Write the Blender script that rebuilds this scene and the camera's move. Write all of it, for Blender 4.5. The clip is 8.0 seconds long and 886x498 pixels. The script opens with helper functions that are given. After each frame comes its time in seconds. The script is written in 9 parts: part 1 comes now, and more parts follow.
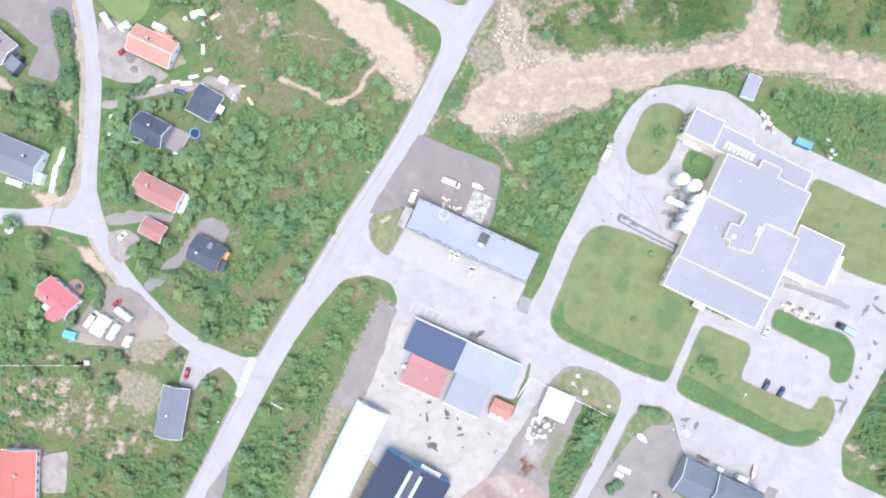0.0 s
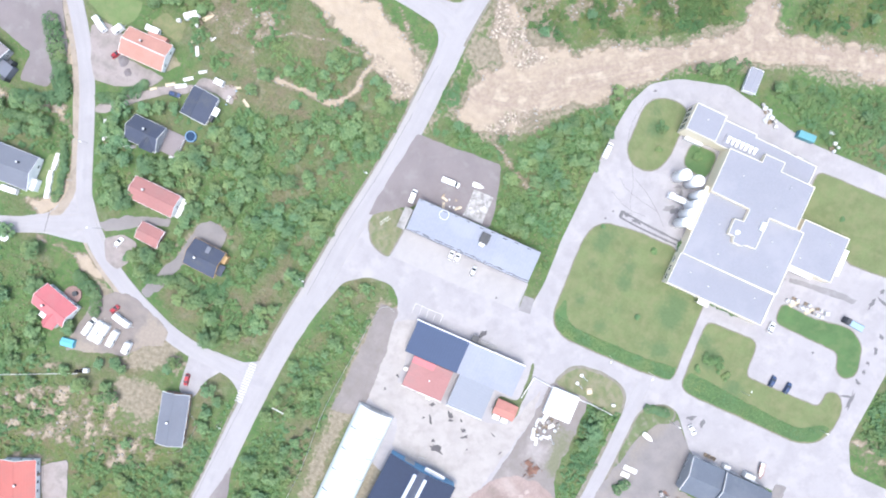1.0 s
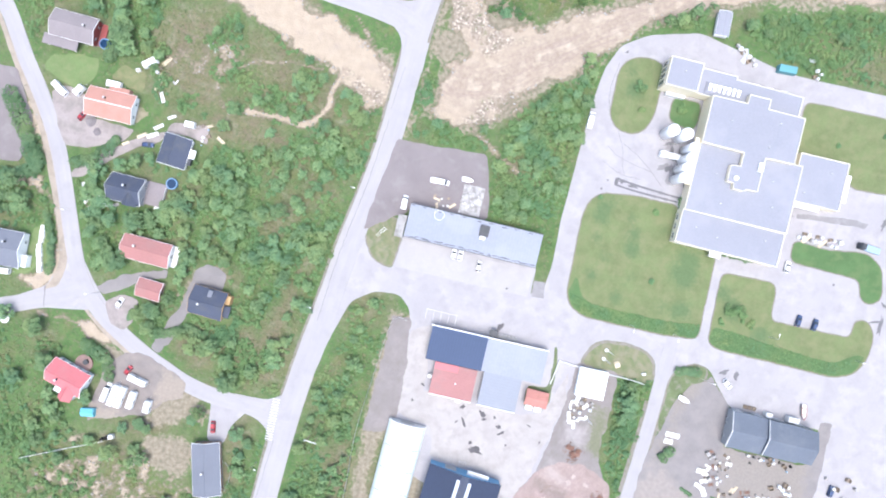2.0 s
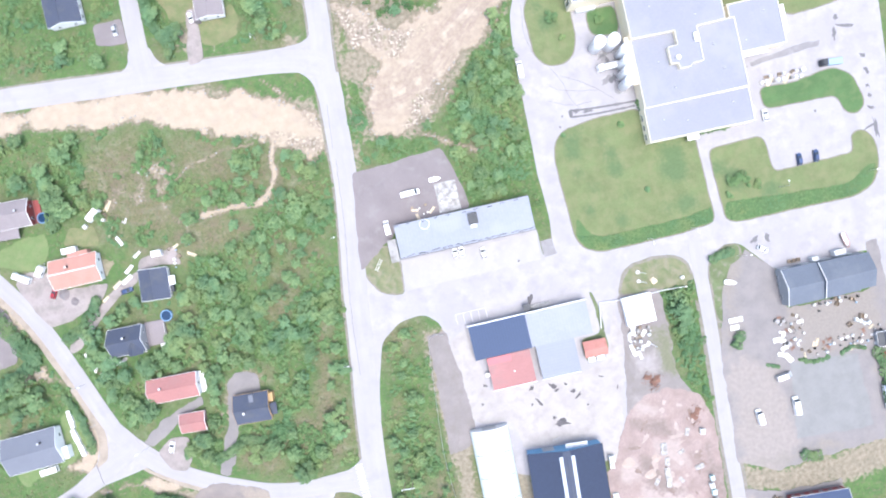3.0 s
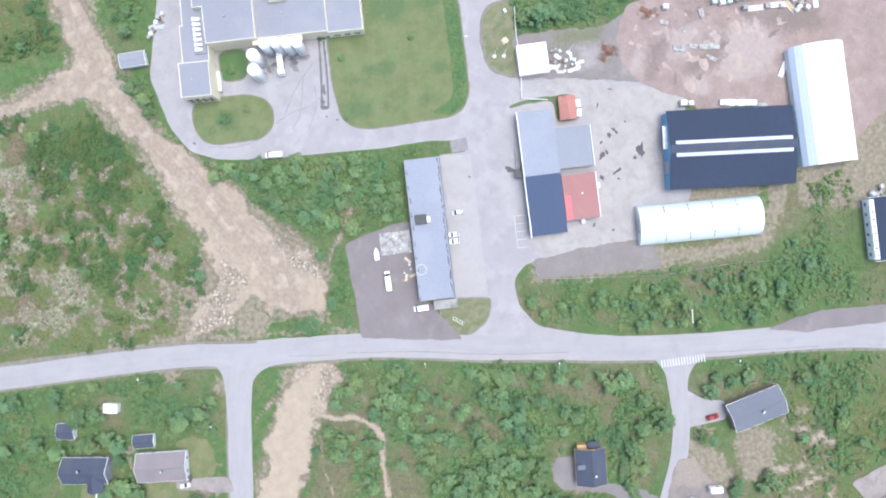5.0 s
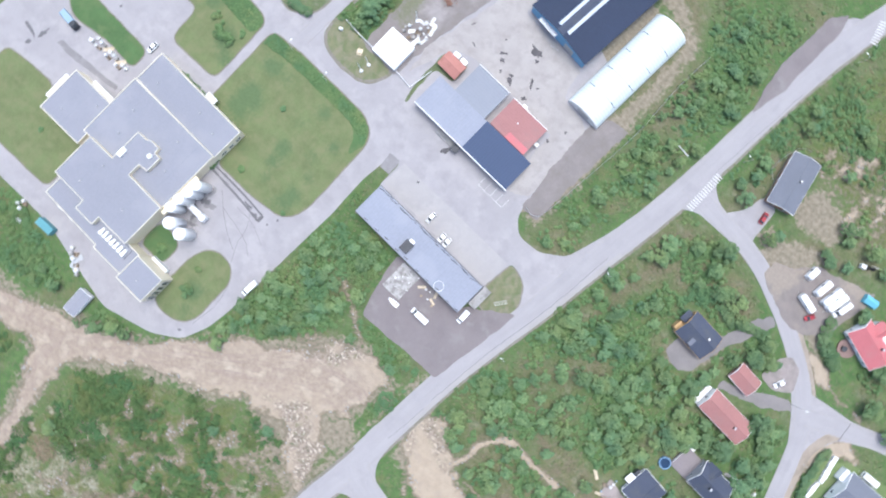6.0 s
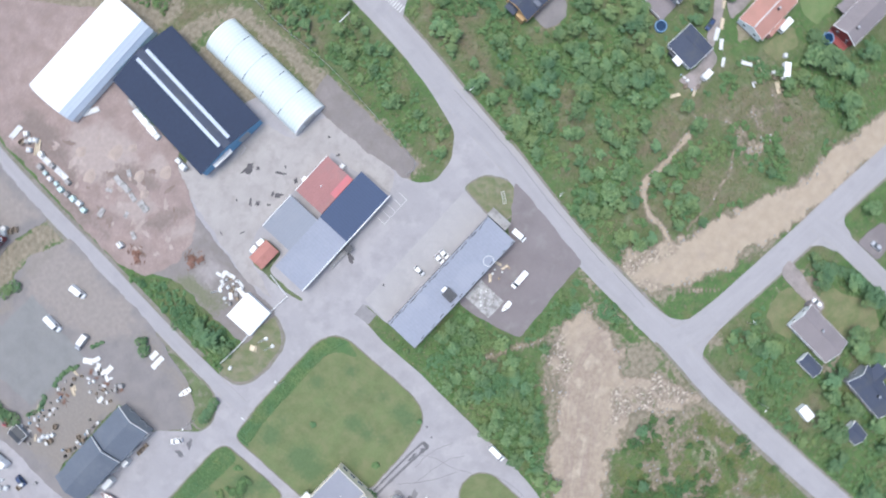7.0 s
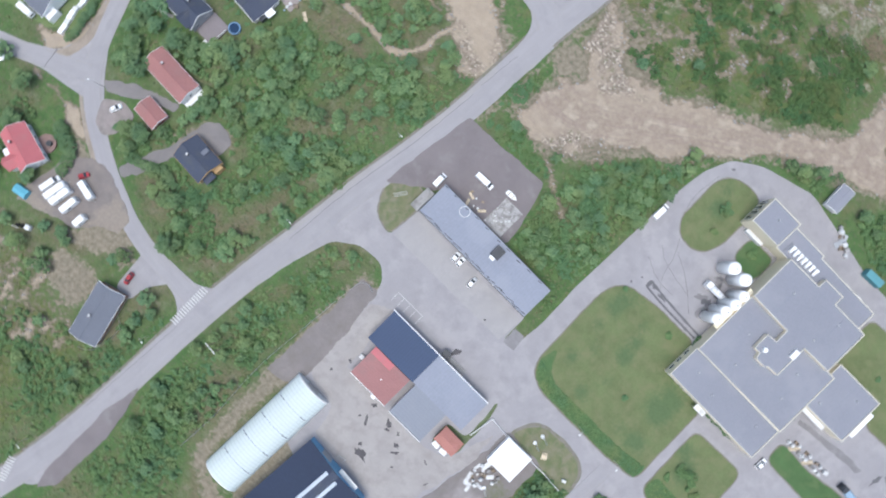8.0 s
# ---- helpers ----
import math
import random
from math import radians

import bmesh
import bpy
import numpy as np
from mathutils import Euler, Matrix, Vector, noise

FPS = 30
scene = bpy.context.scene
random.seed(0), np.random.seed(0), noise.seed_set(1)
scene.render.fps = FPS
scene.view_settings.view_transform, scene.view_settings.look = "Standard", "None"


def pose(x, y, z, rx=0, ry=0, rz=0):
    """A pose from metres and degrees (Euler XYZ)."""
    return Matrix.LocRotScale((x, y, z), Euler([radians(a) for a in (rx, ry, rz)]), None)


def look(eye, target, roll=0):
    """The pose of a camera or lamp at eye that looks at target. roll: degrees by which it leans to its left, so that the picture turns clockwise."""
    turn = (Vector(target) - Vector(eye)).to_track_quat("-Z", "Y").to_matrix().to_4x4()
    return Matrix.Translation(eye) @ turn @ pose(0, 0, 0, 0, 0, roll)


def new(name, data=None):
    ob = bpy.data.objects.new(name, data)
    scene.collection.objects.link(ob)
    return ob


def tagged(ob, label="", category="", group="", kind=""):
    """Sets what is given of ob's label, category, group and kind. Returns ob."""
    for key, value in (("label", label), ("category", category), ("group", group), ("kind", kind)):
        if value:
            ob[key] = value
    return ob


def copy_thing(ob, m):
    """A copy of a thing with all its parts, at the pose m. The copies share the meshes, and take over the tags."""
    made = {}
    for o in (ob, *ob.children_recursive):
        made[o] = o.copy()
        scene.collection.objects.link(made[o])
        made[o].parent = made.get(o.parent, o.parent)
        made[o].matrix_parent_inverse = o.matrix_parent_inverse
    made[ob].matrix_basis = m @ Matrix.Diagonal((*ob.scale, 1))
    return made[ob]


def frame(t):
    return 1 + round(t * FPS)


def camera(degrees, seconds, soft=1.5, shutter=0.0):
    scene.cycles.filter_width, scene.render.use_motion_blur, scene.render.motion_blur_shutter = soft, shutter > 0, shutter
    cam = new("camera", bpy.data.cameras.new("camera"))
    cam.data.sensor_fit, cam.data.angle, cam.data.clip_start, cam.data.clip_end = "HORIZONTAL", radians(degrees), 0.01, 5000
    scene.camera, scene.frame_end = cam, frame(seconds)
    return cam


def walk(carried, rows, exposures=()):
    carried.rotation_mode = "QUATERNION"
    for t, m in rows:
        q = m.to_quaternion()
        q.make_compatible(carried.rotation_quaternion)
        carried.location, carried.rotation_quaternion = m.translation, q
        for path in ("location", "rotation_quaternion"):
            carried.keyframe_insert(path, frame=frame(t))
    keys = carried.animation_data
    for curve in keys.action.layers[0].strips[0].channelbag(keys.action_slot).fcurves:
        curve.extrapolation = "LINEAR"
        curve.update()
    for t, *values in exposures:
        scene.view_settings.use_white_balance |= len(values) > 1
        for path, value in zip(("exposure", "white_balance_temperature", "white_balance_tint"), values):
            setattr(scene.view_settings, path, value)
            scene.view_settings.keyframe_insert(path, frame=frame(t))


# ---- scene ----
from mathutils import geometry

cam = camera(73.0, 8.0, soft=1.95, shutter=0.1)
PATH = [
    (0, pose(-0.02, -0.45, 226.1, -0.11, 0.37, 25.26)),
    (0.5, pose(-0.48, 0.0, 225.23, -0.23, 0.22, 25.29)),
    (1, pose(-0.97, 0.25, 223.51, -0.33, 0.29, 24.33)),
    (1.2, pose(-1.12, 0.31, 222.81, -0.37, 0.33, 22.88)),
    (1.5, pose(-1.21, 0.42, 221.74, -0.43, 0.37, 20.24)),
    (1.8, pose(-1.22, 0.62, 220.67, -0.47, 0.37, 16.81)),
    (2.1, pose(-1.15, 0.89, 219.60, -0.50, 0.34, 12.05)),
    (2.3, pose(-1.06, 1.11, 218.89, -0.52, 0.31, 7.86)),
    (2.5, pose(-0.94, 1.35, 218.18, -0.53, 0.26, 2.80)),
    (2.75, pose(-0.88, 1.66, 217.31, -0.53, 0.19, -4.27)),
    (3, pose(-0.82, 1.96, 216.45, -0.52, 0.12, -12.38)),
    (3.25, pose(-0.70, 2.22, 215.60, -0.50, 0.06, -21.04)),
    (3.5, pose(-0.56, 2.43, 214.76, -0.47, 0.00, -30.83)),
    (3.75, pose(-0.33, 2.57, 213.93, -0.43, -0.03, -41.58)),
    (4, pose(-0.09, 2.62, 213.12, -0.39, -0.05, -53.69)),
    (4.25, pose(0.14, 2.57, 212.32, -0.34, -0.05, -66.9)),
    (4.5, pose(0.36, 2.41, 211.53, -0.29, -0.03, -79.5)),
    (4.7, pose(0.52, 2.20, 210.91, -0.26, -0.00, -87.7)),
    (4.9, pose(0.67, 1.93, 210.29, -0.22, 0.04, -93.75)),
    (5.2, pose(0.87, 1.42, 209.37, -0.17, 0.10, -100.72)),
    (5.5, pose(1.03, 0.78, 208.46, -0.12, 0.17, -108.72)),
    (5.8, pose(1.15, 0.07, 207.55, -0.09, 0.22, -121.58)),
    (6, pose(1.21, -0.44, 206.94, -0.06, 0.24, -134.85)),
    (6.25, pose(1.26, -1.08, 206.16, -0.03, 0.25, -157.22)),
    (6.5, pose(1.28, -1.72, 205.37, 0.00, 0.24, -181.7)),
    (6.75, pose(1.26, -2.33, 204.56, 0.05, 0.20, -204.74)),
    (7, pose(1.21, -2.91, 203.73, 0.12, 0.16, -226.58)),
    (7.25, pose(1.12, -3.46, 202.87, 0.22, 0.11, -248.91)),
    (7.5, pose(0.97, -3.98, 201.96, 0.38, 0.08, -271.29)),
    (7.75, pose(0.74, -4.49, 201.01, 0.61, 0.12, -292.99)),
    (8, pose(0.43, -5.04, 200.01, 0.94, 0.25, -314.23)),
]
EXPOSURES = [(0, 1.25, 6060, 8), (1.0, 1.25, 6060, 8), (2.5, 1.37, 6000, 9), (3.5, 1.43, 5990, 9), (4.5, 1.05, 5970, 6.5), (6.0, 0.91, 5930, 7), (6.5, 0.77, 5940, 7), (7.0, 0.67, 5940, 6.5), (7.5, 0.43, 5950, 5.5), (8.0, 0.47, 5960, 5.5)]
walk(cam, PATH, EXPOSURES)

# ---- light: a bright overcast sky with a very soft sun ----
SUN_DIR = Vector((0.08, -0.22, 1.0)).normalized()
world = bpy.data.worlds.new("sky")
scene.world = world
world.use_nodes = True
wn = world.node_tree.nodes
sky = wn.new("ShaderNodeTexSky")
sky.sky_type = "NISHITA"
sky.sun_disc = False
sky.sun_elevation = math.asin(SUN_DIR.z)
sky.sun_rotation = math.atan2(SUN_DIR.x, SUN_DIR.y)
sky.air_density, sky.dust_density, sky.ozone_density = 1.0, 4.0, 1.0
world.node_tree.links.new(sky.outputs[0], wn["Background"].inputs[0])
wn["Background"].inputs[1].default_value = 0.15
sun = new("sun", bpy.data.lights.new("sun", "SUN"))
sun.data.energy, sun.data.angle, sun.data.color = 1.35, radians(40), (1.0, 0.965, 0.92)
sun.matrix_world = look((0, 0, 300), Vector((0, 0, 300)) - SUN_DIR)

# ---- materials ----


def mat(name, color, rough=0.8, metal=0.0, vary=0.15, scale=1.0, fine=6.0, bump=0.2, depth=0.05, second=None, second_at=0.55,
        island=0.0, per_object=0.0, stripes=None, hue=0.0, soft=0.07, third=None):
    """A surface with colour variation at two scales (metres), fine relief and, where wanted, a second colour in patches."""
    m = bpy.data.materials.new(name)
    m.use_nodes = True
    nt = m.node_tree
    n, l = nt.nodes, nt.links
    bsdf = n["Principled BSDF"]
    bsdf.inputs["Roughness"].default_value = rough
    bsdf.inputs["Metallic"].default_value = metal
    bsdf.inputs["Specular IOR Level"].default_value = 0.35
    geo = n.new("ShaderNodeNewGeometry")

    def noise_at(size, detail=4.0):
        t = n.new("ShaderNodeTexNoise")
        t.inputs["Scale"].default_value = 1.0 / size
        t.inputs["Detail"].default_value = detail
        t.inputs["Roughness"].default_value = 0.6
        l.new(geo.outputs["Position"], t.inputs["Vector"])
        return t.outputs["Fac"]

    def mix(a, b, fac, mode="MIX"):
        t = n.new("ShaderNodeMix")
        t.data_type, t.blend_type = "RGBA", mode
        for socket, value in ((t.inputs[6], a), (t.inputs[7], b), (t.inputs[0], fac)):
            if isinstance(value, (tuple, float, int)):
                socket.default_value = value
            else:
                l.new(value, socket)
        return t.outputs[2]

    def ramp(source, lo, hi):
        t = n.new("ShaderNodeMapRange")
        t.inputs[1].default_value, t.inputs[2].default_value = lo, hi
        l.new(source, t.inputs[0])
        return t.outputs[0]

    def shade(k):
        return (min(color[0] * k, 1), min(color[1] * k, 1), min(color[2] * k, 1), 1)

    big = ramp(noise_at(scale * 4, 3.0), 0.3, 0.7)
    small = ramp(noise_at(scale / fine, 5.0), 0.3, 0.7)
    c = mix(shade(1 - vary), shade(1 + vary), big)
    c = mix(c, shade(1 + vary * 0.6), small, "MIX") if vary < 0.02 else mix(c, mix(shade(1 - vary * 1.5), shade(1 + vary * 1.5), small), 0.45)
    if second:
        patch = ramp(noise_at(scale * 2.2, 6.0), second_at - soft, second_at + soft)
        c = mix(c, (*second, 1), patch)
    if third:
        tone, size, at = third
        c = mix(c, (*tone, 1), ramp(noise_at(size, 5.0), at - 0.12, at + 0.12))
    if island or per_object:
        source = geo.outputs["Random Per Island"] if island else n.new("ShaderNodeObjectInfo").outputs["Random"]
        h = n.new("ShaderNodeHueSaturation")
        k = island or per_object
        v = n.new("ShaderNodeMapRange")
        v.inputs[3].default_value, v.inputs[4].default_value = 1 - k, 1 + k
        l.new(source, v.inputs[0])
        l.new(v.outputs[0], h.inputs["Value"])
        if hue:
            w = n.new("ShaderNodeMapRange")
            w.inputs[3].default_value, w.inputs[4].default_value = 0.5 - hue, 0.5 + hue
            turned = n.new("ShaderNodeMath")
            turned.operation = "FRACT"
            times = n.new("ShaderNodeMath")
            times.operation = "MULTIPLY"
            times.inputs[1].default_value = 7.31
            l.new(source, times.inputs[0])
            l.new(times.outputs[0], turned.inputs[0])
            l.new(turned.outputs[0], w.inputs[0])
            l.new(w.outputs[0], h.inputs["Hue"])
        l.new(c, h.inputs["Color"])
        c = h.outputs["Color"]
    height = small
    if stripes:
        axis, pitch, dark = stripes
        tc = n.new("ShaderNodeTexCoord")
        wave = n.new("ShaderNodeTexWave")
        wave.wave_type, wave.bands_direction = "BANDS", axis
        wave.inputs["Scale"].default_value = 0.314159 / pitch
        l.new(tc.outputs["Object"], wave.inputs["Vector"])
        c = mix(c, mix(c, (0, 0, 0, 1), dark), ramp(wave.outputs["Fac"], 0.75, 1.0))
        height = wave.outputs["Fac"]
    l.new(c, bsdf.inputs["Base Color"])
    if bump:
        b = n.new("ShaderNodeBump")
        b.inputs["Strength"].default_value = bump
        b.inputs["Distance"].default_value = depth
        l.new(height, b.inputs["Height"])
        l.new(b.outputs[0], bsdf.inputs["Normal"])
    return m


ASPHALT = mat("asphalt_old", (0.296, 0.282, 0.289), 0.9, vary=0.1, scale=4, fine=12, second=(0.33, 0.313, 0.318), second_at=0.55, third=((0.258, 0.246, 0.252), 5.0, 0.6))
ROAD = mat("asphalt_road", (0.3, 0.287, 0.294), 0.88, vary=0.08, scale=3, fine=14, second=(0.278, 0.267, 0.275), second_at=0.6)


def wear_along(m):
    """Streaks of wear along a road and dusty, broken edges, by the attributes 'across' (-1 to 1) and 'along' (metres)."""
    n, l = m.node_tree.nodes, m.node_tree.links
    bsdf = n["Principled BSDF"]
    link = bsdf.inputs["Base Color"].links[0]
    col = link.from_socket
    l.remove(link)
    a, b, both, t, cut, far, edge, rough = (n.new("ShaderNode" + q) for q in ("Attribute", "Attribute", "CombineXYZ", "TexNoise", "MapRange", "Math", "MapRange", "TexNoise"))
    a.attribute_name, b.attribute_name = "across", "along"
    for k, (node, size) in enumerate(((a, 0.45), (b, 20.0))):
        q = n.new("ShaderNodeMath")
        q.operation = "DIVIDE"
        q.inputs[1].default_value = size
        l.new(node.outputs["Fac"], q.inputs[0])
        l.new(q.outputs[0], both.inputs[k])
    l.new(both.outputs[0], t.inputs["Vector"])
    t.inputs["Scale"].default_value, t.inputs["Detail"].default_value = 1.0, 3.0
    cut.inputs[1].default_value, cut.inputs[2].default_value, cut.inputs[3].default_value, cut.inputs[4].default_value = 0.3, 0.7, 0.95, 1.03
    l.new(t.outputs["Fac"], cut.inputs[0])
    worn = n.new("ShaderNodeHueSaturation")
    l.new(col, worn.inputs["Color"])
    l.new(cut.outputs[0], worn.inputs["Value"])
    far.operation = "ABSOLUTE"
    l.new(a.outputs["Fac"], far.inputs[0])
    rough.inputs["Scale"].default_value, rough.inputs["Detail"].default_value = 0.7, 4.0
    l.new(n.new("ShaderNodeNewGeometry").outputs["Position"], rough.inputs["Vector"])
    add = n.new("ShaderNodeMath")
    l.new(far.outputs[0], add.inputs[0])
    l.new(rough.outputs["Fac"], add.inputs[1])
    edge.inputs[1].default_value, edge.inputs[2].default_value, edge.inputs[4].default_value = 1.36, 1.6, 0.6
    l.new(add.outputs[0], edge.inputs[0])
    mx = n.new("ShaderNodeMix")
    mx.data_type = "RGBA"
    l.new(edge.outputs[0], mx.inputs[0])
    l.new(worn.outputs["Color"], mx.inputs[6])
    mx.inputs[7].default_value = (0.3, 0.28, 0.262, 1)
    l.new(mx.outputs[2], bsdf.inputs["Base Color"])


wear_along(ROAD)
FOOTWAY = mat("pale_footway", (0.305, 0.29, 0.284), 0.9, vary=0.1, scale=2, fine=10)
ASPHALT_NEW = mat("asphalt_patch", (0.135, 0.13, 0.135), 0.9, vary=0.12, scale=1.5, fine=10)
EDGE_SOIL = mat("edge_soil", (0.2, 0.182, 0.16), 0.95, vary=0.2, scale=0.9, fine=4, second=(0.15, 0.148, 0.1), second_at=0.55, soft=0.12, bump=0.4)
DUSTY_YARD = mat("dusty_concrete", (0.312, 0.29, 0.277), 0.92, vary=0.12, scale=3, fine=9, second=(0.345, 0.322, 0.308), second_at=0.54, soft=0.12, third=((0.262, 0.24, 0.228), 4.0, 0.6))
FORECOURT = mat("pale_forecourt", (0.325, 0.31, 0.306), 0.9, vary=0.1, scale=3, fine=10, second=(0.295, 0.283, 0.282), second_at=0.56, soft=0.1)
DARKER_ASPHALT = mat("darker_asphalt", (0.205, 0.195, 0.198), 0.9, vary=0.16, scale=1.6, fine=6, second=(0.25, 0.24, 0.243), second_at=0.57, soft=0.1)
TAR = mat("tar_patch", (0.085, 0.08, 0.083), 0.85, vary=0.3, scale=1, fine=6)
CRACK = mat("crack_seal", (0.175, 0.168, 0.17), 0.85, vary=0.2, scale=1)
GRAVEL = mat("gravel", (0.184, 0.162, 0.163), 0.95, vary=0.16, scale=2.5, fine=14, second=(0.215, 0.20, 0.195), second_at=0.60, bump=0.5)
SHOULDER = mat("sandy_shoulder", (0.29, 0.245, 0.2), 0.95, vary=0.18, scale=1.6, fine=6, second=(0.22, 0.19, 0.15), second_at=0.6, soft=0.1, bump=0.5)

HEAP = mat("pale_sand_heap", (0.35, 0.285, 0.245), 0.95, vary=0.15, scale=0.8, fine=6, bump=0.4)
WEEDS = mat("weedy_gravel", (0.115, 0.142, 0.07), 0.95, vary=0.3, scale=1.3, fine=6, second=(0.195, 0.182, 0.142), second_at=0.6, bump=0.6, depth=0.1)
LAWN_RICH = mat("ditch_grass", (0.076, 0.136, 0.052), 0.95, vary=0.22, scale=2, fine=8, second=(0.096, 0.146, 0.06), second_at=0.55, bump=0.6, depth=0.15)
VERGE_DRY = mat("thin_verge_grass", (0.158, 0.16, 0.09), 0.95, vary=0.25, scale=1.3, fine=6, second=(0.108, 0.14, 0.064), second_at=0.56, soft=0.12, bump=0.5, third=((0.205, 0.188, 0.135), 3.0, 0.58))
GARDEN_RICH = mat("watered_garden_grass", (0.122, 0.17, 0.068), 0.95, vary=0.2, scale=1.8, fine=6, second=(0.165, 0.188, 0.088), second_at=0.58, soft=0.13, bump=0.4)
GARDEN_LAWN = mat("garden_grass", (0.165, 0.163, 0.085), 0.95, vary=0.2, scale=1.8, fine=6, second=(0.108, 0.142, 0.058), second_at=0.55, soft=0.13, bump=0.4)
TANK_WHITE = mat("glossy_white_paint", (0.88, 0.88, 0.88), 0.35, vary=0.02, scale=2, bump=0)
DRY_GRASS = mat("dry_grass", (0.225, 0.198, 0.14), 0.95, vary=0.2, scale=1.2, fine=5, second=(0.15, 0.152, 0.08), second_at=0.56, soft=0.12, bump=0.5, third=((0.275, 0.235, 0.17), 3.0, 0.58))
CONCRETE = mat("concrete", (0.30, 0.29, 0.28), 0.9, vary=0.18, scale=1.2, fine=6, second=(0.19, 0.18, 0.17), second_at=0.6, soft=0.1)
DRIVE = mat("pinkish_gravel", (0.268, 0.234, 0.222), 0.95, vary=0.18, scale=1.8, fine=7, second=(0.19, 0.17, 0.155), second_at=0.58, soft=0.12, bump=0.5)
SLAB_CONC = mat("broken_concrete", (0.36, 0.35, 0.34), 0.9, vary=0.22, scale=0.7, fine=4, second=(0.21, 0.2, 0.19), second_at=0.54, soft=0.08)
WHITE_LINE = mat("road_paint", (0.5, 0.49, 0.48), 0.75, vary=0.2, scale=0.4)
BARK = mat("bark", (0.18, 0.155, 0.13), 0.9, vary=0.3, scale=0.3)


def leaf_mat(name, dark, light, cool, warm, per_object=0.0):
    """Foliage: each clump of leaves between a dark and a light green, with cooler and yellower stretches a few metres wide."""
    m = bpy.data.materials.new(name)
    m.use_nodes = True
    n, l = m.node_tree.nodes, m.node_tree.links
    bsdf = n["Principled BSDF"]
    bsdf.inputs["Roughness"].default_value = 0.7
    bsdf.inputs["Specular IOR Level"].default_value = 0.25
    geo = n.new("ShaderNodeNewGeometry")

    def blend(a, b, fac):
        t = n.new("ShaderNodeMix")
        t.data_type = "RGBA"
        for socket, value in ((t.inputs[6], a), (t.inputs[7], b), (t.inputs[0], fac)):
            if isinstance(value, tuple):
                socket.default_value = (*value, 1)
            else:
                l.new(value, socket)
        return t.outputs[2]

    def stretch(size, lo, hi, most):
        t, r = n.new("ShaderNodeTexNoise"), n.new("ShaderNodeMapRange")
        t.inputs["Scale"].default_value, t.inputs["Detail"].default_value = 1 / size, 2.0
        r.inputs[1].default_value, r.inputs[2].default_value, r.inputs[4].default_value = lo, hi, most
        l.new(geo.outputs["Position"], t.inputs["Vector"])
        l.new(t.outputs["Fac"], r.inputs[0])
        return r.outputs[0]

    a = n.new("ShaderNodeAttribute")
    a.attribute_name = "tone"
    c = blend(dark, light, a.outputs["Fac"])
    c = blend(c, cool, stretch(14.0, 0.48, 0.62, 0.8))
    c = blend(c, warm, stretch(10.0, 0.52, 0.64, 0.65))
    c = blend(c, dark, stretch(4.0, 0.52, 0.72, 0.5))
    if per_object:
        h, v, o = n.new("ShaderNodeHueSaturation"), n.new("ShaderNodeMapRange"), n.new("ShaderNodeObjectInfo")
        v.inputs[3].default_value, v.inputs[4].default_value = 1 - per_object, 1 + per_object
        l.new(o.outputs["Random"], v.inputs[0])
        l.new(v.outputs[0], h.inputs["Value"])
        l.new(c, h.inputs["Color"])
        c = h.outputs["Color"]
    l.new(c, bsdf.inputs["Base Color"])
    return m


LEAF = leaf_mat("leaves_willow", (0.076, 0.146, 0.054), (0.132, 0.202, 0.078), (0.08, 0.158, 0.072), (0.152, 0.19, 0.072))
LEAF_TREE = leaf_mat("leaves_birch", (0.075, 0.142, 0.058), (0.164, 0.234, 0.106), (0.088, 0.166, 0.086), (0.162, 0.21, 0.08), 0.16)
LEAF_HEDGE = leaf_mat("leaves_hedge", (0.055, 0.115, 0.048), (0.145, 0.205, 0.095), (0.085, 0.155, 0.078), (0.14, 0.19, 0.075))
HEATH = leaf_mat("heather_tufts", (0.096, 0.118, 0.05), (0.176, 0.172, 0.088), (0.096, 0.142, 0.058), (0.188, 0.155, 0.092))
MOOR_LEAF = leaf_mat("leaves_dwarf_birch", (0.052, 0.106, 0.034), (0.104, 0.152, 0.052), (0.056, 0.124, 0.05), (0.122, 0.142, 0.05))
GLASS = mat("window_glass", (0.05, 0.06, 0.07), 0.08, vary=0.05, bump=0)
CREAM = mat("cream_render", (0.76, 0.68, 0.52), 0.8, vary=0.06, scale=2)
COPING = mat("pale_coping", (0.62, 0.59, 0.5), 0.7, vary=0.1, scale=1)
WHITE = mat("white_paint", (0.78, 0.78, 0.77), 0.6, vary=0.05, scale=1)
WHITE_DIRTY = mat("weathered_white", (0.62, 0.62, 0.61), 0.7, vary=0.12, scale=1.2, second=(0.45, 0.44, 0.42), second_at=0.64)
RED_WALL = mat("red_paint", (0.235, 0.06, 0.055), 0.7, vary=0.15, scale=1)
YELLOW_WALL = mat("ochre_paint", (0.43, 0.285, 0.14), 0.7, vary=0.1, scale=1)
GREY_WALL = mat("grey_paint", (0.30, 0.31, 0.32), 0.7, vary=0.08, scale=1)
BLUE_WALL = mat("blue_cladding", (0.16, 0.33, 0.50), 0.55, vary=0.06, scale=1, stripes=("X", 0.3, 0.15))
BRICK_WALL = mat("brown_wall", (0.25, 0.15, 0.10), 0.85, vary=0.15, scale=1)
WOOD = mat("weathered_wood", (0.30, 0.24, 0.18), 0.85, vary=0.25, scale=0.8)
WOOD_PALE = mat("fresh_wood", (0.52, 0.44, 0.32), 0.8, vary=0.2, scale=0.6, per_object=0.2)
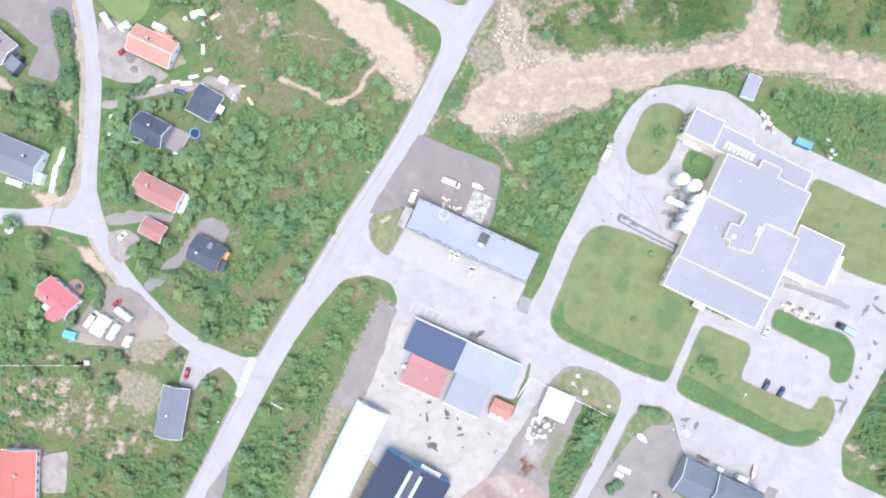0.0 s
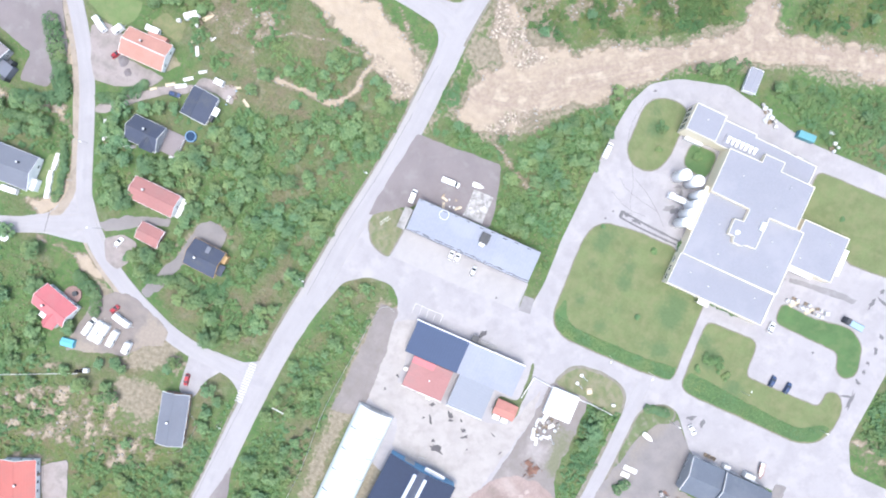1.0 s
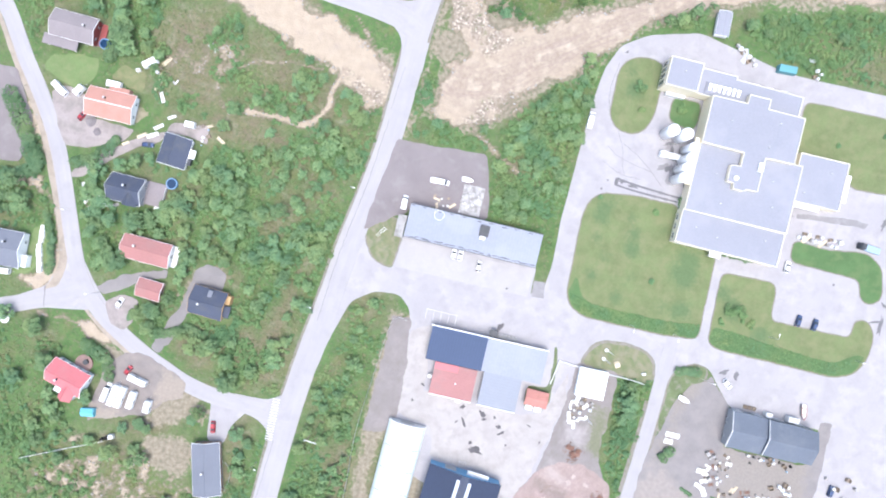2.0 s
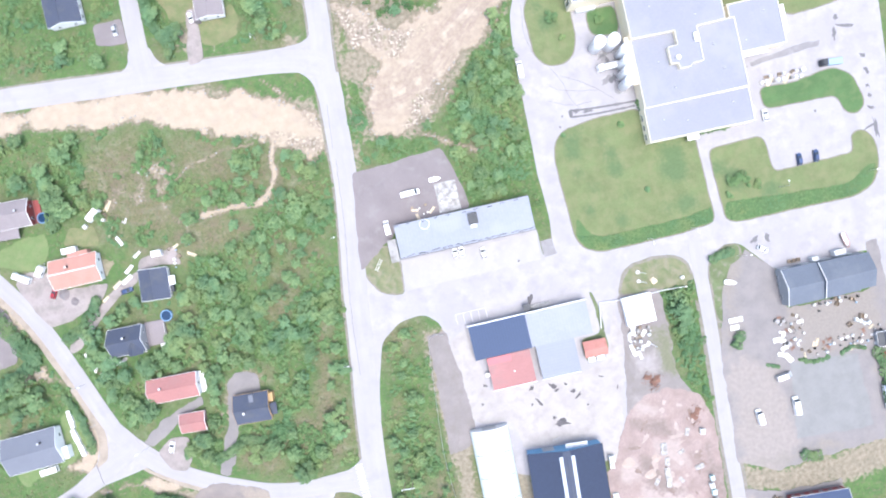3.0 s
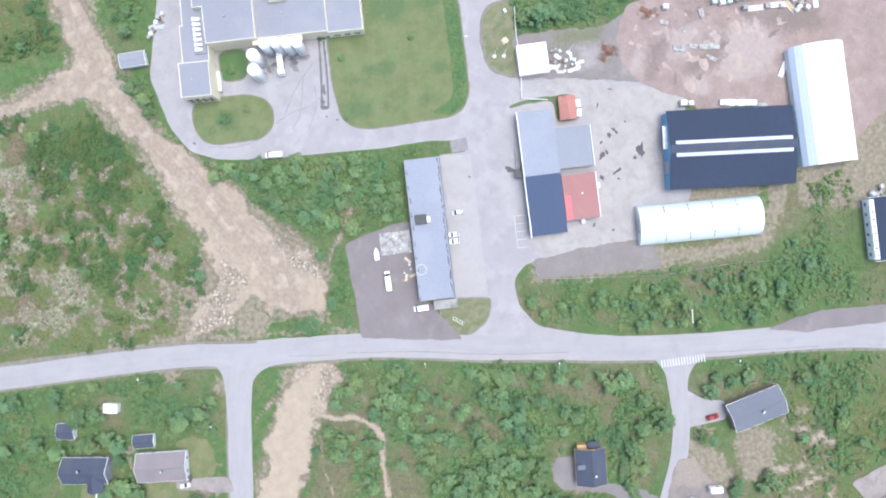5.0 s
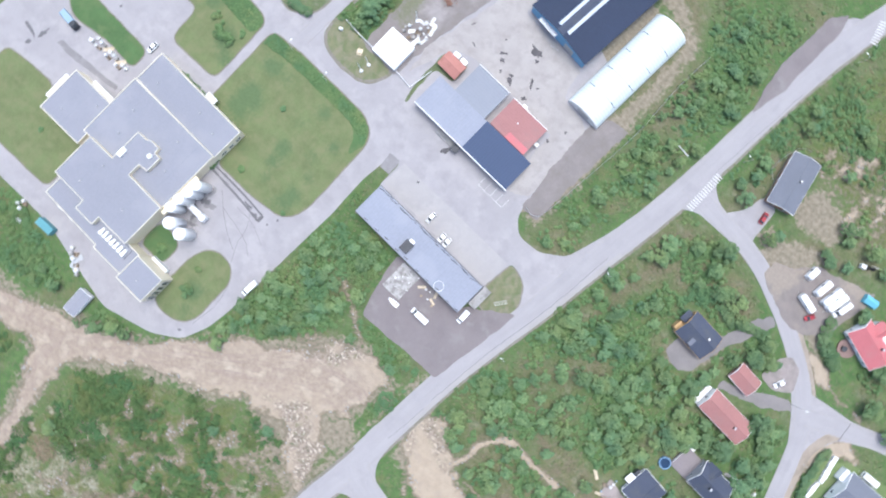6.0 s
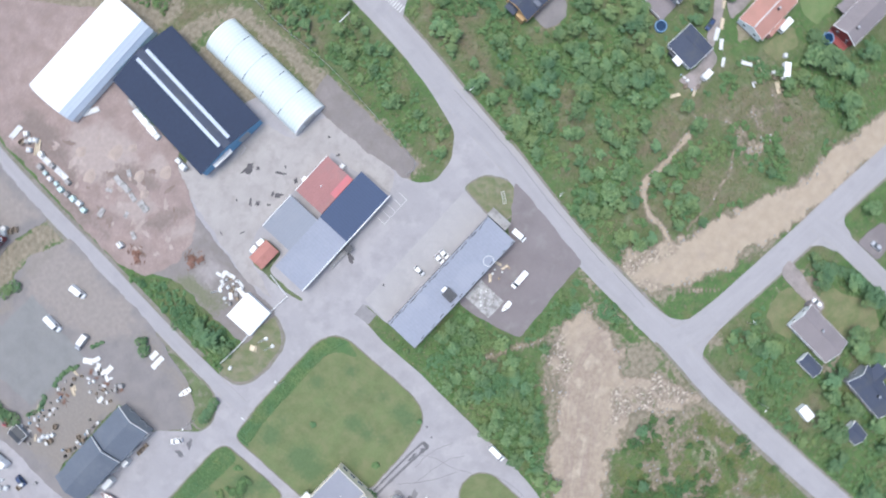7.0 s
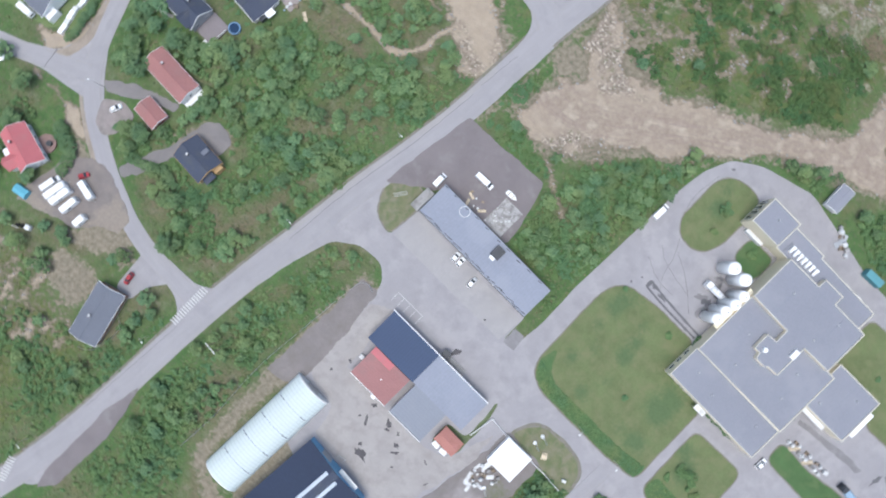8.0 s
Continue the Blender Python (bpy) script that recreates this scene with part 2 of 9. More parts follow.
BROWN_DECK = mat("red_brown_deck", (0.235, 0.158, 0.14), 0.85, vary=0.2, scale=0.6, stripes=("X", 0.25, 0.3))
STEEL = mat("galvanised_steel", (0.45, 0.46, 0.47), 0.45, 0.7, vary=0.1, scale=0.5)
DARK = mat("dark_metal", (0.045, 0.048, 0.055), 0.5, vary=0.2, scale=0.6)
RUST = mat("rusty_steel", (0.185, 0.105, 0.078), 0.85, vary=0.3, scale=0.5)
RUBBER = mat("rubber", (0.02, 0.02, 0.02), 0.85, vary=0.1, scale=0.2)
R_NAVY = mat("navy_roof_sheet", (0.045, 0.066, 0.122), 0.7, vary=0.06, scale=4, stripes=("X", 1.0, 0.08))
R_BLUE = mat("pale_blue_roof_sheet", (0.236, 0.252, 0.302), 0.65, vary=0.08, scale=5, second=(0.256, 0.271, 0.318), second_at=0.6, stripes=("X", 1.1, 0.035))
R_GREY = mat("grey_roof_sheet", (0.215, 0.228, 0.262), 0.7, vary=0.05, scale=4, second=(0.232, 0.243, 0.275), second_at=0.6, stripes=("Y", 1.1, 0.035))
R_RED = mat("faded_red_roof", (0.3, 0.145, 0.135), 0.8, vary=0.12, scale=3, second=(0.275, 0.148, 0.138), second_at=0.58, stripes=("Y", 0.9, 0.04))
R_RED_WORKS = mat("dull_red_workshop_roof", (0.3, 0.15, 0.143), 0.8, vary=0.12, scale=3, second=(0.275, 0.155, 0.148), second_at=0.58, stripes=("Y", 0.9, 0.04))
R_RED_WARM = mat("warm_red_sheet_roof", (0.36, 0.118, 0.102), 0.75, vary=0.1, scale=3, second=(0.33, 0.12, 0.105), second_at=0.58, stripes=("Y", 0.9, 0.05))
R_RED_NEW = mat("bright_red_sheet", (0.45, 0.14, 0.15), 0.7, vary=0.1, scale=2, second=(0.41, 0.15, 0.155), second_at=0.58)
R_ORANGE = mat("orange_tile_roof", (0.385, 0.205, 0.165), 0.8, vary=0.12, scale=1.5, second=(0.34, 0.19, 0.15), second_at=0.6, stripes=("X", 0.4, 0.15))
R_KIOSK = mat("bright_orange_sheet", (0.372, 0.17, 0.142), 0.75, vary=0.14, scale=1.5, second=(0.32, 0.15, 0.12), second_at=0.6, stripes=("X", 0.4, 0.12))
R_SHED_BLUE = mat("blue_shed_sheet", (0.05, 0.13, 0.3), 0.7, vary=0.1, scale=2, stripes=("X", 0.5, 0.1))
R_HALL = mat("hall_roof_navy", (0.025, 0.036, 0.068), 0.75, vary=0.12, scale=6, stripes=("X", 0.8, 0.1))
R_MEMBRANE = mat("grey_roof_membrane", (0.232, 0.236, 0.268), 0.85, vary=0.08, scale=6, fine=10, second=(0.252, 0.255, 0.285), second_at=0.58, bump=0.1)
R_SLATE = mat("dark_slate_roof", (0.058, 0.068, 0.1), 0.8, vary=0.12, scale=2, second=(0.072, 0.08, 0.10), second_at=0.58, stripes=("Y", 0.45, 0.12))
R_SHINGLE = mat("grey_shingle_roof", (0.145, 0.155, 0.185), 0.85, vary=0.1, scale=2, stripes=("Y", 0.5, 0.15))
R_BROWN = mat("grey_brown_roof", (0.215, 0.19, 0.195), 0.85, vary=0.14, scale=2, stripes=("Y", 0.5, 0.12))
R_STEELBLUE = mat("steel_blue_roof", (0.108, 0.124, 0.155), 0.75, vary=0.12, scale=3, second=(0.128, 0.142, 0.17), second_at=0.58, stripes=("X", 0.8, 0.06))
TENT = mat("pale_tarpaulin", (0.52, 0.575, 0.565), 0.55, vary=0.05, scale=4, stripes=("X", 1.2, 0.1))
WHITE_SHEET = mat("white_roof_sheet", (0.80, 0.81, 0.83), 0.5, vary=0.04, scale=4, stripes=("Y", 1.0, 0.08))
# plain grey sheet, and the painted shade on the arched hall's north eave
GREY_AND_SHADE_SHEET = mat("pale_grey_and_shade_sheet", (0.46, 0.51, 0.58), 0.55, vary=0.05, scale=4, stripes=("Y", 1.0, 0.08))
TARP_WHITE = mat("white_fabric", (0.82, 0.82, 0.82), 0.6, vary=0.04, scale=1.5)
TEAL = mat("teal_paint", (0.10, 0.26, 0.29), 0.6, vary=0.1, scale=1)
CYAN = mat("cyan_tarpaulin", (0.13, 0.38, 0.48), 0.55, vary=0.12, scale=0.6)
CAR_BLUE = mat("car_paint_blue", (0.04, 0.065, 0.14), 0.3, 0.2, vary=0.02, bump=0)
CAR_RED = mat("car_paint_red", (0.29, 0.025, 0.035), 0.3, 0.1, vary=0.02, bump=0)
CAR_SILVER = mat("car_paint_silver", (0.45, 0.46, 0.48), 0.3, 0.4, vary=0.02, bump=0)
CAR_WHITE = mat("car_paint_white", (0.78, 0.78, 0.78), 0.3, vary=0.02, bump=0)
CAR_LIGHTBLUE = mat("truck_paint_blue", (0.26, 0.37, 0.48), 0.5, vary=0.06, bump=0)
POOL_WATER = mat("pool_water", (0.012, 0.035, 0.08), 0.2, vary=0.1, scale=0.6, bump=0.1)
POOL_BLUE = mat("pool_liner", (0.06, 0.17, 0.36), 0.5, vary=0.08, scale=0.6)
POOL_RIM = mat("pool_rim", (0.14, 0.25, 0.4), 0.5, vary=0.1, scale=0.6)
LAMP_GLASS = mat("lamp_lens", (0.6, 0.6, 0.58), 0.2, vary=0.02, bump=0)
STONE = mat("grey_rock", (0.30, 0.285, 0.265), 0.9, vary=0.2, scale=0.8, per_object=0.2)

# ---- helpers of the scene ----


def mesh_object(name, verts, faces, material, parent=None, smooth=False):
    me = bpy.data.meshes.new(name)
    me.from_pydata([tuple(v) for v in verts], [], faces)
    me.update()
    if smooth:
        me.shade_smooth()
    me.materials.append(material)
    ob = new(name, me)
    if parent:
        ob.parent = parent
    return ob


def part(name, bm, material, parent=None, label="", smooth=False):
    """Links a bmesh as one mesh object under a thing or a part."""
    me = bpy.data.meshes.new(name)
    bm.normal_update()
    bm.to_mesh(me)
    bm.free()
    if smooth:
        me.shade_smooth()
    me.materials.append(material)
    ob = new(name, me)
    if parent:
        ob.parent = parent
    if label:
        ob["label"] = label
    return ob


def thing(name, x, y, turn, label, category, group="", kind="", z=0.0):
    """An Empty at the base of a thing, which parents its parts."""
    e = new(name)
    e.empty_display_size = 0.3
    e.matrix_world = pose(x, y, z, 0, 0, turn)
    return tagged(e, label, category, group, kind)


def box(sx, sy, z0, z1, x=0.0, y=0.0, bevel=0.0, bm=None, turn=0.0, taper=1.0):
    """A box with bevelled edges, its top drawn in by taper."""
    bm = bm or bmesh.new()
    r = bmesh.ops.create_cube(bm, size=1.0)
    c, s = math.cos(radians(turn)), math.sin(radians(turn))
    for v in r["verts"]:
        k = taper if v.co.z > 0 else 1.0
        px, py = v.co.x * sx * k, v.co.y * sy * k
        v.co = Vector((x + c * px - s * py, y + s * px + c * py, z1 if v.co.z > 0 else z0))
    if bevel:
        edges = list({e for v in r["verts"] for e in v.link_edges})
        bmesh.ops.bevel(bm, geom=edges, offset=bevel, segments=1, affect="EDGES")
    return bm


def cylinder(r0, r1, z0, z1, x=0.0, y=0.0, sides=12, bm=None):
    bm = bm or bmesh.new()
    r = bmesh.ops.create_cone(bm, cap_ends=True, segments=sides, radius1=r0, radius2=r1, depth=z1 - z0)
    for v in r["verts"]:
        v.co += Vector((x, y, (z0 + z1) / 2))
    return bm


def tube(p, q, r, sides=6, bm=None, r1=None):
    """A round bar from p to q."""
    bm = bm or bmesh.new()
    p, q = Vector(p), Vector(q)
    d = q - p
    got = bmesh.ops.create_cone(bm, cap_ends=True, segments=sides, radius1=r, radius2=r if r1 is None else r1, depth=d.length)
    m = Matrix.Translation((p + q) / 2) @ d.to_track_quat("Z", "Y").to_matrix().to_4x4()
    bmesh.ops.transform(bm, matrix=m, verts=got["verts"])
    return bm


def loft(rings, bm=None, cap=True):
    """Joins rings of equally many points into one skin."""
    bm = bm or bmesh.new()
    rows = [[bm.verts.new(p) for p in ring] for ring in rings]
    n = len(rows[0])
    for a, b in zip(rows, rows[1:]):
        for i in range(n):
            bm.faces.new((a[i], a[(i + 1) % n], b[(i + 1) % n], b[i]))
    if cap:
        bm.faces.new(list(reversed(rows[0])))
        bm.faces.new(rows[-1])
    bmesh.ops.recalc_face_normals(bm, faces=bm.faces)
    return bm


def smooth_line(points, step=2.0):
    """A Catmull-Rom curve through the points, at even steps."""
    p = [Vector(q) for q in points]
    p = [2 * p[0] - p[1], *p, 2 * p[-1] - p[-2]]
    out = []
    for i in range(1, len(p) - 2):
        a, b, c, d = p[i - 1:i + 3]
        n = max(2, int((c - b).length / step))
        for k in range(n):
            t = k / n
            out.append(0.5 * (2 * b + (c - a) * t + (2 * a - 5 * b + 4 * c - d) * t * t + (3 * b - a - 3 * c + d) * t ** 3))
    return out + [p[-2]]


def rounded(points, reach=2.5):
    """An outline with its corners rounded off over about that reach."""
    p = [Vector(q) for q in points]
    out = []
    for i, b in enumerate(p):
        a, c = p[i - 1], p[(i + 1) % len(p)]
        u = b + (a - b).normalized() * min(reach, (a - b).length * 0.45)
        v = b + (c - b).normalized() * min(reach, (c - b).length * 0.45)
        out += [u * (1 - t) ** 2 + b * 2 * t * (1 - t) + v * t * t for t in (0.0, 0.25, 0.5, 0.75, 1.0)]
    return out


def uneven(points, size, step=1.2):
    """An outline resampled and shifted sideways by noise, so that the edge looks grown or worn."""
    out = []
    for i, a in enumerate(points):
        b = points[(i + 1) % len(points)]
        n = max(1, int((b - a).length / step))
        for k in range(n):
            q = a.lerp(b, k / n)
            w = Vector((q.x, q.y, 0))
            d = noise.noise_vector(w * 0.23) * size + noise.noise_vector(w * 0.9) * size * 0.5
            out.append(Vector((q.x + d.x, q.y + d.y)))
    return out


def sheet(name, outline, z, material, thick=0.15, parent=None):
    """A flat slab with the outline, its top at z."""
    tris = geometry.delaunay_2d_cdt([Vector((q[0], q[1])) for q in outline], [], [list(range(len(outline)))], 1, 1e-4)
    vs, fs = tris[0], tris[2]
    area = sum((outline[i][0] * outline[(i + 1) % len(outline)][1] - outline[(i + 1) % len(outline)][0] * outline[i][1]) for i in range(len(outline)))
    n = len(vs)
    verts = [(v.x, v.y, z) for v in vs]
    faces = [tuple(f) for f in fs]
    ring = [(q[0], q[1], z) for q in outline]
    base = len(verts)
    verts += ring + [(a, b, z - thick) for a, b, _ in ring]
    m = len(ring)
    for i in range(m):
        j = (i + 1) % m
        quad = (base + i, base + m + i, base + m + j, base + j)
        faces.append(quad if area > 0 else tuple(reversed(quad)))
    return mesh_object(name, verts, faces, material, parent)


def inside(poly, x, y):
    """Which of the places x, y lie inside the outline."""
    hit = np.zeros(np.shape(x), bool)
    for i in range(len(poly)):
        x0, y0 = poly[i][0], poly[i][1]
        x1, y1 = poly[(i + 1) % len(poly)][0], poly[(i + 1) % len(poly)][1]
        if y0 == y1:
            continue
        cross = (y0 > y) != (y1 > y)
        hit ^= cross & (x < (x1 - x0) * (y - y0) / (y1 - y0) + x0)
    return hit


def line_distance(points, x, y, closed=False):
    best = np.full(np.shape(x), 1e9)
    n = len(points)
    for i in range(n if closed else n - 1):
        ax, ay = points[i][0], points[i][1]
        bx, by = points[(i + 1) % n][0], points[(i + 1) % n][1]
        dx, dy = bx - ax, by - ay
        t = np.clip(((x - ax) * dx + (y - ay) * dy) / max(dx * dx + dy * dy, 1e-9), 0, 1)
        best = np.minimum(best, np.hypot(x - ax - t * dx, y - ay - t * dy))
    return best


def along_line(points, x, y):
    """Distance from a line, and how far along it the nearest place lies."""
    best, run, start = np.full(np.shape(x), 1e9), np.zeros(np.shape(x)), 0.0
    for a, b in zip(points, points[1:]):
        dx, dy = b[0] - a[0], b[1] - a[1]
        size = math.hypot(dx, dy)
        t = np.clip(((x - a[0]) * dx + (y - a[1]) * dy) / max(size * size, 1e-9), 0, 1)
        side = np.where(dx * (y - a[1]) - dy * (x - a[0]) > 0, 1.0, -1.0)
        d = np.hypot(x - a[0] - t * dx, y - a[1] - t * dy)
        near = d < abs(best)
        best, run = np.where(near, d * side, best), np.where(near, start + t * size, run)
        start += size
    return best, run


def depth_in(poly, x, y):
    """How far inside the outline a place lies, negative outside."""
    d = line_distance(poly, x, y, True)
    return np.where(inside(poly, x, y), d, -d)


def lumps(x, y, size, seed=0):
    """Smooth random field in 0..1 at a size in metres, from a few octaves of value noise."""
    total, weight = np.zeros(np.shape(x)), 0.0
    for k in range(3):
        s = size / 2 ** k
        u, v = np.asarray(x) / s + 31.7 * seed + 1000, np.asarray(y) / s + 17.3 * seed + 1000
        i, j = np.floor(u).astype(int), np.floor(v).astype(int)
        fu, fv = u - i, v - j
        fu, fv = fu * fu * (3 - 2 * fu), fv * fv * (3 - 2 * fv)

        def value(a, b):
            h = np.sin(a * 127.1 + b * 311.7 + seed * 74.7) * 43758.5453
            return h - np.floor(h)
        c = (value(i, j) * (1 - fu) + value(i + 1, j) * fu) * (1 - fv) + (value(i, j + 1) * (1 - fu) + value(i + 1, j + 1) * fu) * fv
        total += c / 2 ** k
        weight += 1 / 2 ** k
    return total / weight

# ---- the plan: roads, yards, lawns, bare soil ----
ROADS = {
    "main_road": ([(-28, 330), (-28, 260), (-28.2, 200), (-28, 160), (-27.2, 126), (-27.2, 95), (-29, 75), (-30.6, 34), (-32.9, 13), (-36, -8), (-38.3, -30), (-40.7, -50), (-42.6, -70),
                   (-43.6, -90), (-44.1, -111), (-45, -131), (-47.5, -152), (-51, -170), (-60, -220), (-80, -330)], 8.6),
    "west_road": ([(-30, 74), (-36, 77), (-51, 79.5), (-79, 81.8), (-106, 83.6), (-137, 86), (-190, 89), (-250, 92), (-330, 95)], 8.2),
    "lane_north": ([(-92.5, 82), (-93.5, 92), (-93.4, 113), (-92.5, 134), (-97, 150), (-112, 175), (-140, 230)], 6.6),
    "residential_road": ([(-42, -75), (-50, -75), (-75, -73.8), (-93, -68.3), (-108.3, -61), (-120.7, -53), (-129, -44), (-135, -32), (-143.1, -11.5), (-149.9, 3.5),
                          (-158.1, 17), (-166.5, 28.5), (-190, 60), (-260, 130)], 5.9),
    "residential_lane": ([(-128, -47.5), (-147, -57), (-160, -62.5), (-200, -80), (-300, -120)], 6.0),
    "works_lane": ([(87.5, -16), (87.2, -30), (86.9, -46), (85.9, -66), (84.8, -86), (84.0, -108), (83.0, -128), (81.6, -144), (79.6, -175), (78, -220), (76, -300)], 4.8),
}
ASPHALT_AREAS = {
    "works_street": [(-39, -60), (-35, -2), (-31, -1), (-29.6, -7), (-25.8, -11.6), (-18.4, -13.2), (-17.8, 1), (33, 1), (33, -10.4), (37, -10.4), (38.3, 3),
                     (37.4, 19), (37.9, 43), (38.3, 64.5), (39.7, 77), (43.5, 86.5), (52.5, 92.6), (71, 97.8), (100, 91.8), (110, 90.8), (140, 91.4), (260, 95), (260, 87), (173, 85), (171, 60), (168.5, 30), (166, -5), (171.5, -15), (260, -15),
                     (260, -120), (150.5, -120), (149.5, -33), (114, -33), (103, -20.4), (97, -19.8), (91, -26.5), (89.3, -46), (84.4, -46),
                     (84.8, -30), (83.8, -22.8), (78.3, -19.2), (68, -18.8), (60.6, -20.8), (57.6, -26), (57, -33), (54.7, -52), (51.4, -73), (44, -87), (20, -90), (-7, -80),
                     (-4.6, -66), (-5.2, -52), (-7.6, -30), (-8.8, -25.6), (-13.4, -21.4), (-22.4, -22.2), (-30.4, -28), (-33.8, -40), (-35.5, -47), (-37.5, -60)],
    "junction_west": [(-25, 58), (-33.9, 60), (-34.2, 67), (-36.5, 72), (-41, 74.6), (-49.2, 75.4), (-60, 76.6), (-60, 83.6), (-50.8, 83.8), (-41, 83.4), (-35.5, 83.8), (-32, 86), (-30.6, 91), (-30, 98), (-25, 98)],
    "junction_zebra": [(-40, -59), (-42.6, -60), (-45.4, -67), (-51.4, -70.9), (-66, -71.6), (-66, -77), (-54, -78.5), (-48.6, -82), (-45.8, -92), (-41, -92)],
    "junction_lane": [(-137, -38), (-135.4, -26), (-129.6, -37), (-123, -45), (-116, -52), (-126, -55), (-140, -57.5), (-149, -61), (-151, -55.5), (-141, -49.5)],
    "junction_north": [(-84, 78), (-83, 85), (-88, 88.5), (-90, 95), (-97.5, 95), (-98.5, 89), (-104, 86), (-106, 80)],
    "layby": [(-41, -106), (-42.6, -120.9), (-39.9, -130), (-39.1, -148), (-41, -156), (-48, -160), (-46, -120)],
    "house_drive": [(-74, -71), (-71.4, -78), (-70, -91), (-63.5, -91), (-62.5, -83.5), (-59, -78.5), (-56, -74)],
}
LAWNS = {
    "lawn_loop": [(45.1, 77.8), (47.3, 82.3), (53.4, 84.2), (59.8, 83.8), (61.3, 78.5), (61.2, 72.4), (61.2, 64.2), (58.8, 58.2), (54.8, 56.1), (48.6, 56.8), (45.5, 61.4)],
    "lawn_tanks": [(66.7, 72.8), (77.2, 72.8), (77, 63), (72, 62.8), (66.7, 64.5)],
    "lawn_large": [(44.8, 22.4), (46, 28.8), (50, 32.6), (61, 34.2), (78.4, 34.4), (78.4, 21.4), (95.4, 21.2), (96.3, -11.2), (84, -12.6), (55, -13.1), (48.6, -10.9), (45.9, -6)],
    "lawn_front": [(99.4, 14.6), (119.6, 15.4), (120.5, 1.6), (150.6, 2.4), (150.8, 9.2), (155.6, 10), (158.8, 4.5), (158.2, -4.5), (154, -10.6), (147, -13), (125, -12.8), (104, -12.9), (100.4, -11)],
    "lawn_east": [(114, 82.4), (136, 83), (156, 83.2), (158, 57.5), (137.8, 55.6), (132, 63), (114, 64)],
    "lawn_strip": [(121.8, 32.4), (134, 31.6), (149, 34), (155.6, 30), (158, 19), (154.5, 16), (150.6, 17.3), (148.6, 24.2), (136, 24.4), (122.4, 24.6)],
}
YARDS = {
    "gravel_yard": [(-31.5, 6), (-28, 33.8), (-10, 35), (5.5, 36.2), (10.5, 19), (11, 12.6), (-16, 12.4), (-18.5, 8), (-21.5, 6.6), (-26, 3), (-32.2, -1.5)],
    "gravel_strip": [(-14, -29.6), (-7.4, -28.6), (-4.4, -52.3), (-3.8, -66), (-7, -71.5), (-14.8, -74)],
    "gravel_lot": [(93.4, -37), (97.5, -29), (105.2, -23.2), (114.4, -34), (115.2, -48), (147.4, -46.6), (148, -30), (152, -30), (151.5, -90), (150, -100), (100, -104), (86.2, -98), (86.9, -87), (88.2, -60)],
    "gravel_tent": [(56.4, -30), (71.5, -30.5), (72, -44), (71, -60), (76, -71), (60, -74), (50.7, -73), (54.2, -52)],
    "builders_yard": [(58, -67.5), (67, -66), (77.5, -71), (81.2, -80), (80.4, -95), (79, -118), (77.4, -144), (76, -175), (45, -175), (20, -142), (38, -116), (38.6, -106), (39, -92), (43.4, -87.6), (50.6, -72.4)],
    "yard_southeast": [(87, -108), (100, -112), (122, -112), (122, -175), (81, -175), (83, -142)],
    "drive_dark_house": [(-98.5, -62.5), (-90.5, -43), (-88.5, -31), (-84.5, -26.8), (-77, -30), (-77, -46), (-87, -46), (-94.5, -64)],
    "drive_red_house": [(-123, -45.5), (-114, -38.6), (-99, -33), (-98.2, -36), (-108, -40), (-118.6, -47.4)],
    "drive_garage": [(-118.5, -50), (-113, -45.8), (-106.5, -46.5), (-106.7, -54.8), (-109.7, -59), (-115, -57)],
    "drive_orange_house": [(-156, 21), (-151, 24), (-143, 22.5), (-141, 15), (-122.5, 14), (-125, 9.5), (-138.5, 3.5), (-146.5, 2.5), (-150, 8)],
    "path_two_houses": [(-142, -8.5), (-138, -7.4), (-128, 1.8), (-119, 9), (-112, 12), (-110, 20), (-96, 22), (-95, 15), (-104, 16.5), (-112, 16), (-119.5, 12.5), (-130, 4.5), (-141, -5)],
    "caravan_yard": [(-113.2, -72), (-106.9, -66.5), (-100.9, -65), (-90.7, -68.3), (-82, -72.4), (-82, -78), (-88.4, -80.6), (-93.4, -86.8), (-104.4, -90.2), (-115, -94), (-115.5, -88), (-113.6, -81)],
    "drive_far_west": [(-172, -9), (-161, -7), (-160, 9), (-170, 26), (-205, 26), (-205, 6), (-186, 6), (-172, 2)],
    "drive_brown_house": [(-70.4, 104), (-70.4, 98), (-71.5, 85), (-77, 84), (-76.5, 90), (-74.4, 99), (-74, 104)],
    "layby_gravel": [(-40.2, -108), (-37.6, -116), (-35.4, -130), (-36, -150), (-40, -156), (-42, -150), (-42.6, -121)],
    "strip_south": [(-13.8, -69), (-8, -71), (-8.6, -108), (0, -113), (-3, -117), (-12, -112), (-14, -90)],
    "drive_south_house": [(-106, -138), (-97, -131.5), (-91, -146), (-99, -150)],
    "drive_north_houses": [(-97, 97), (-97, 106), (-108, 106), (-108, 98)],
}
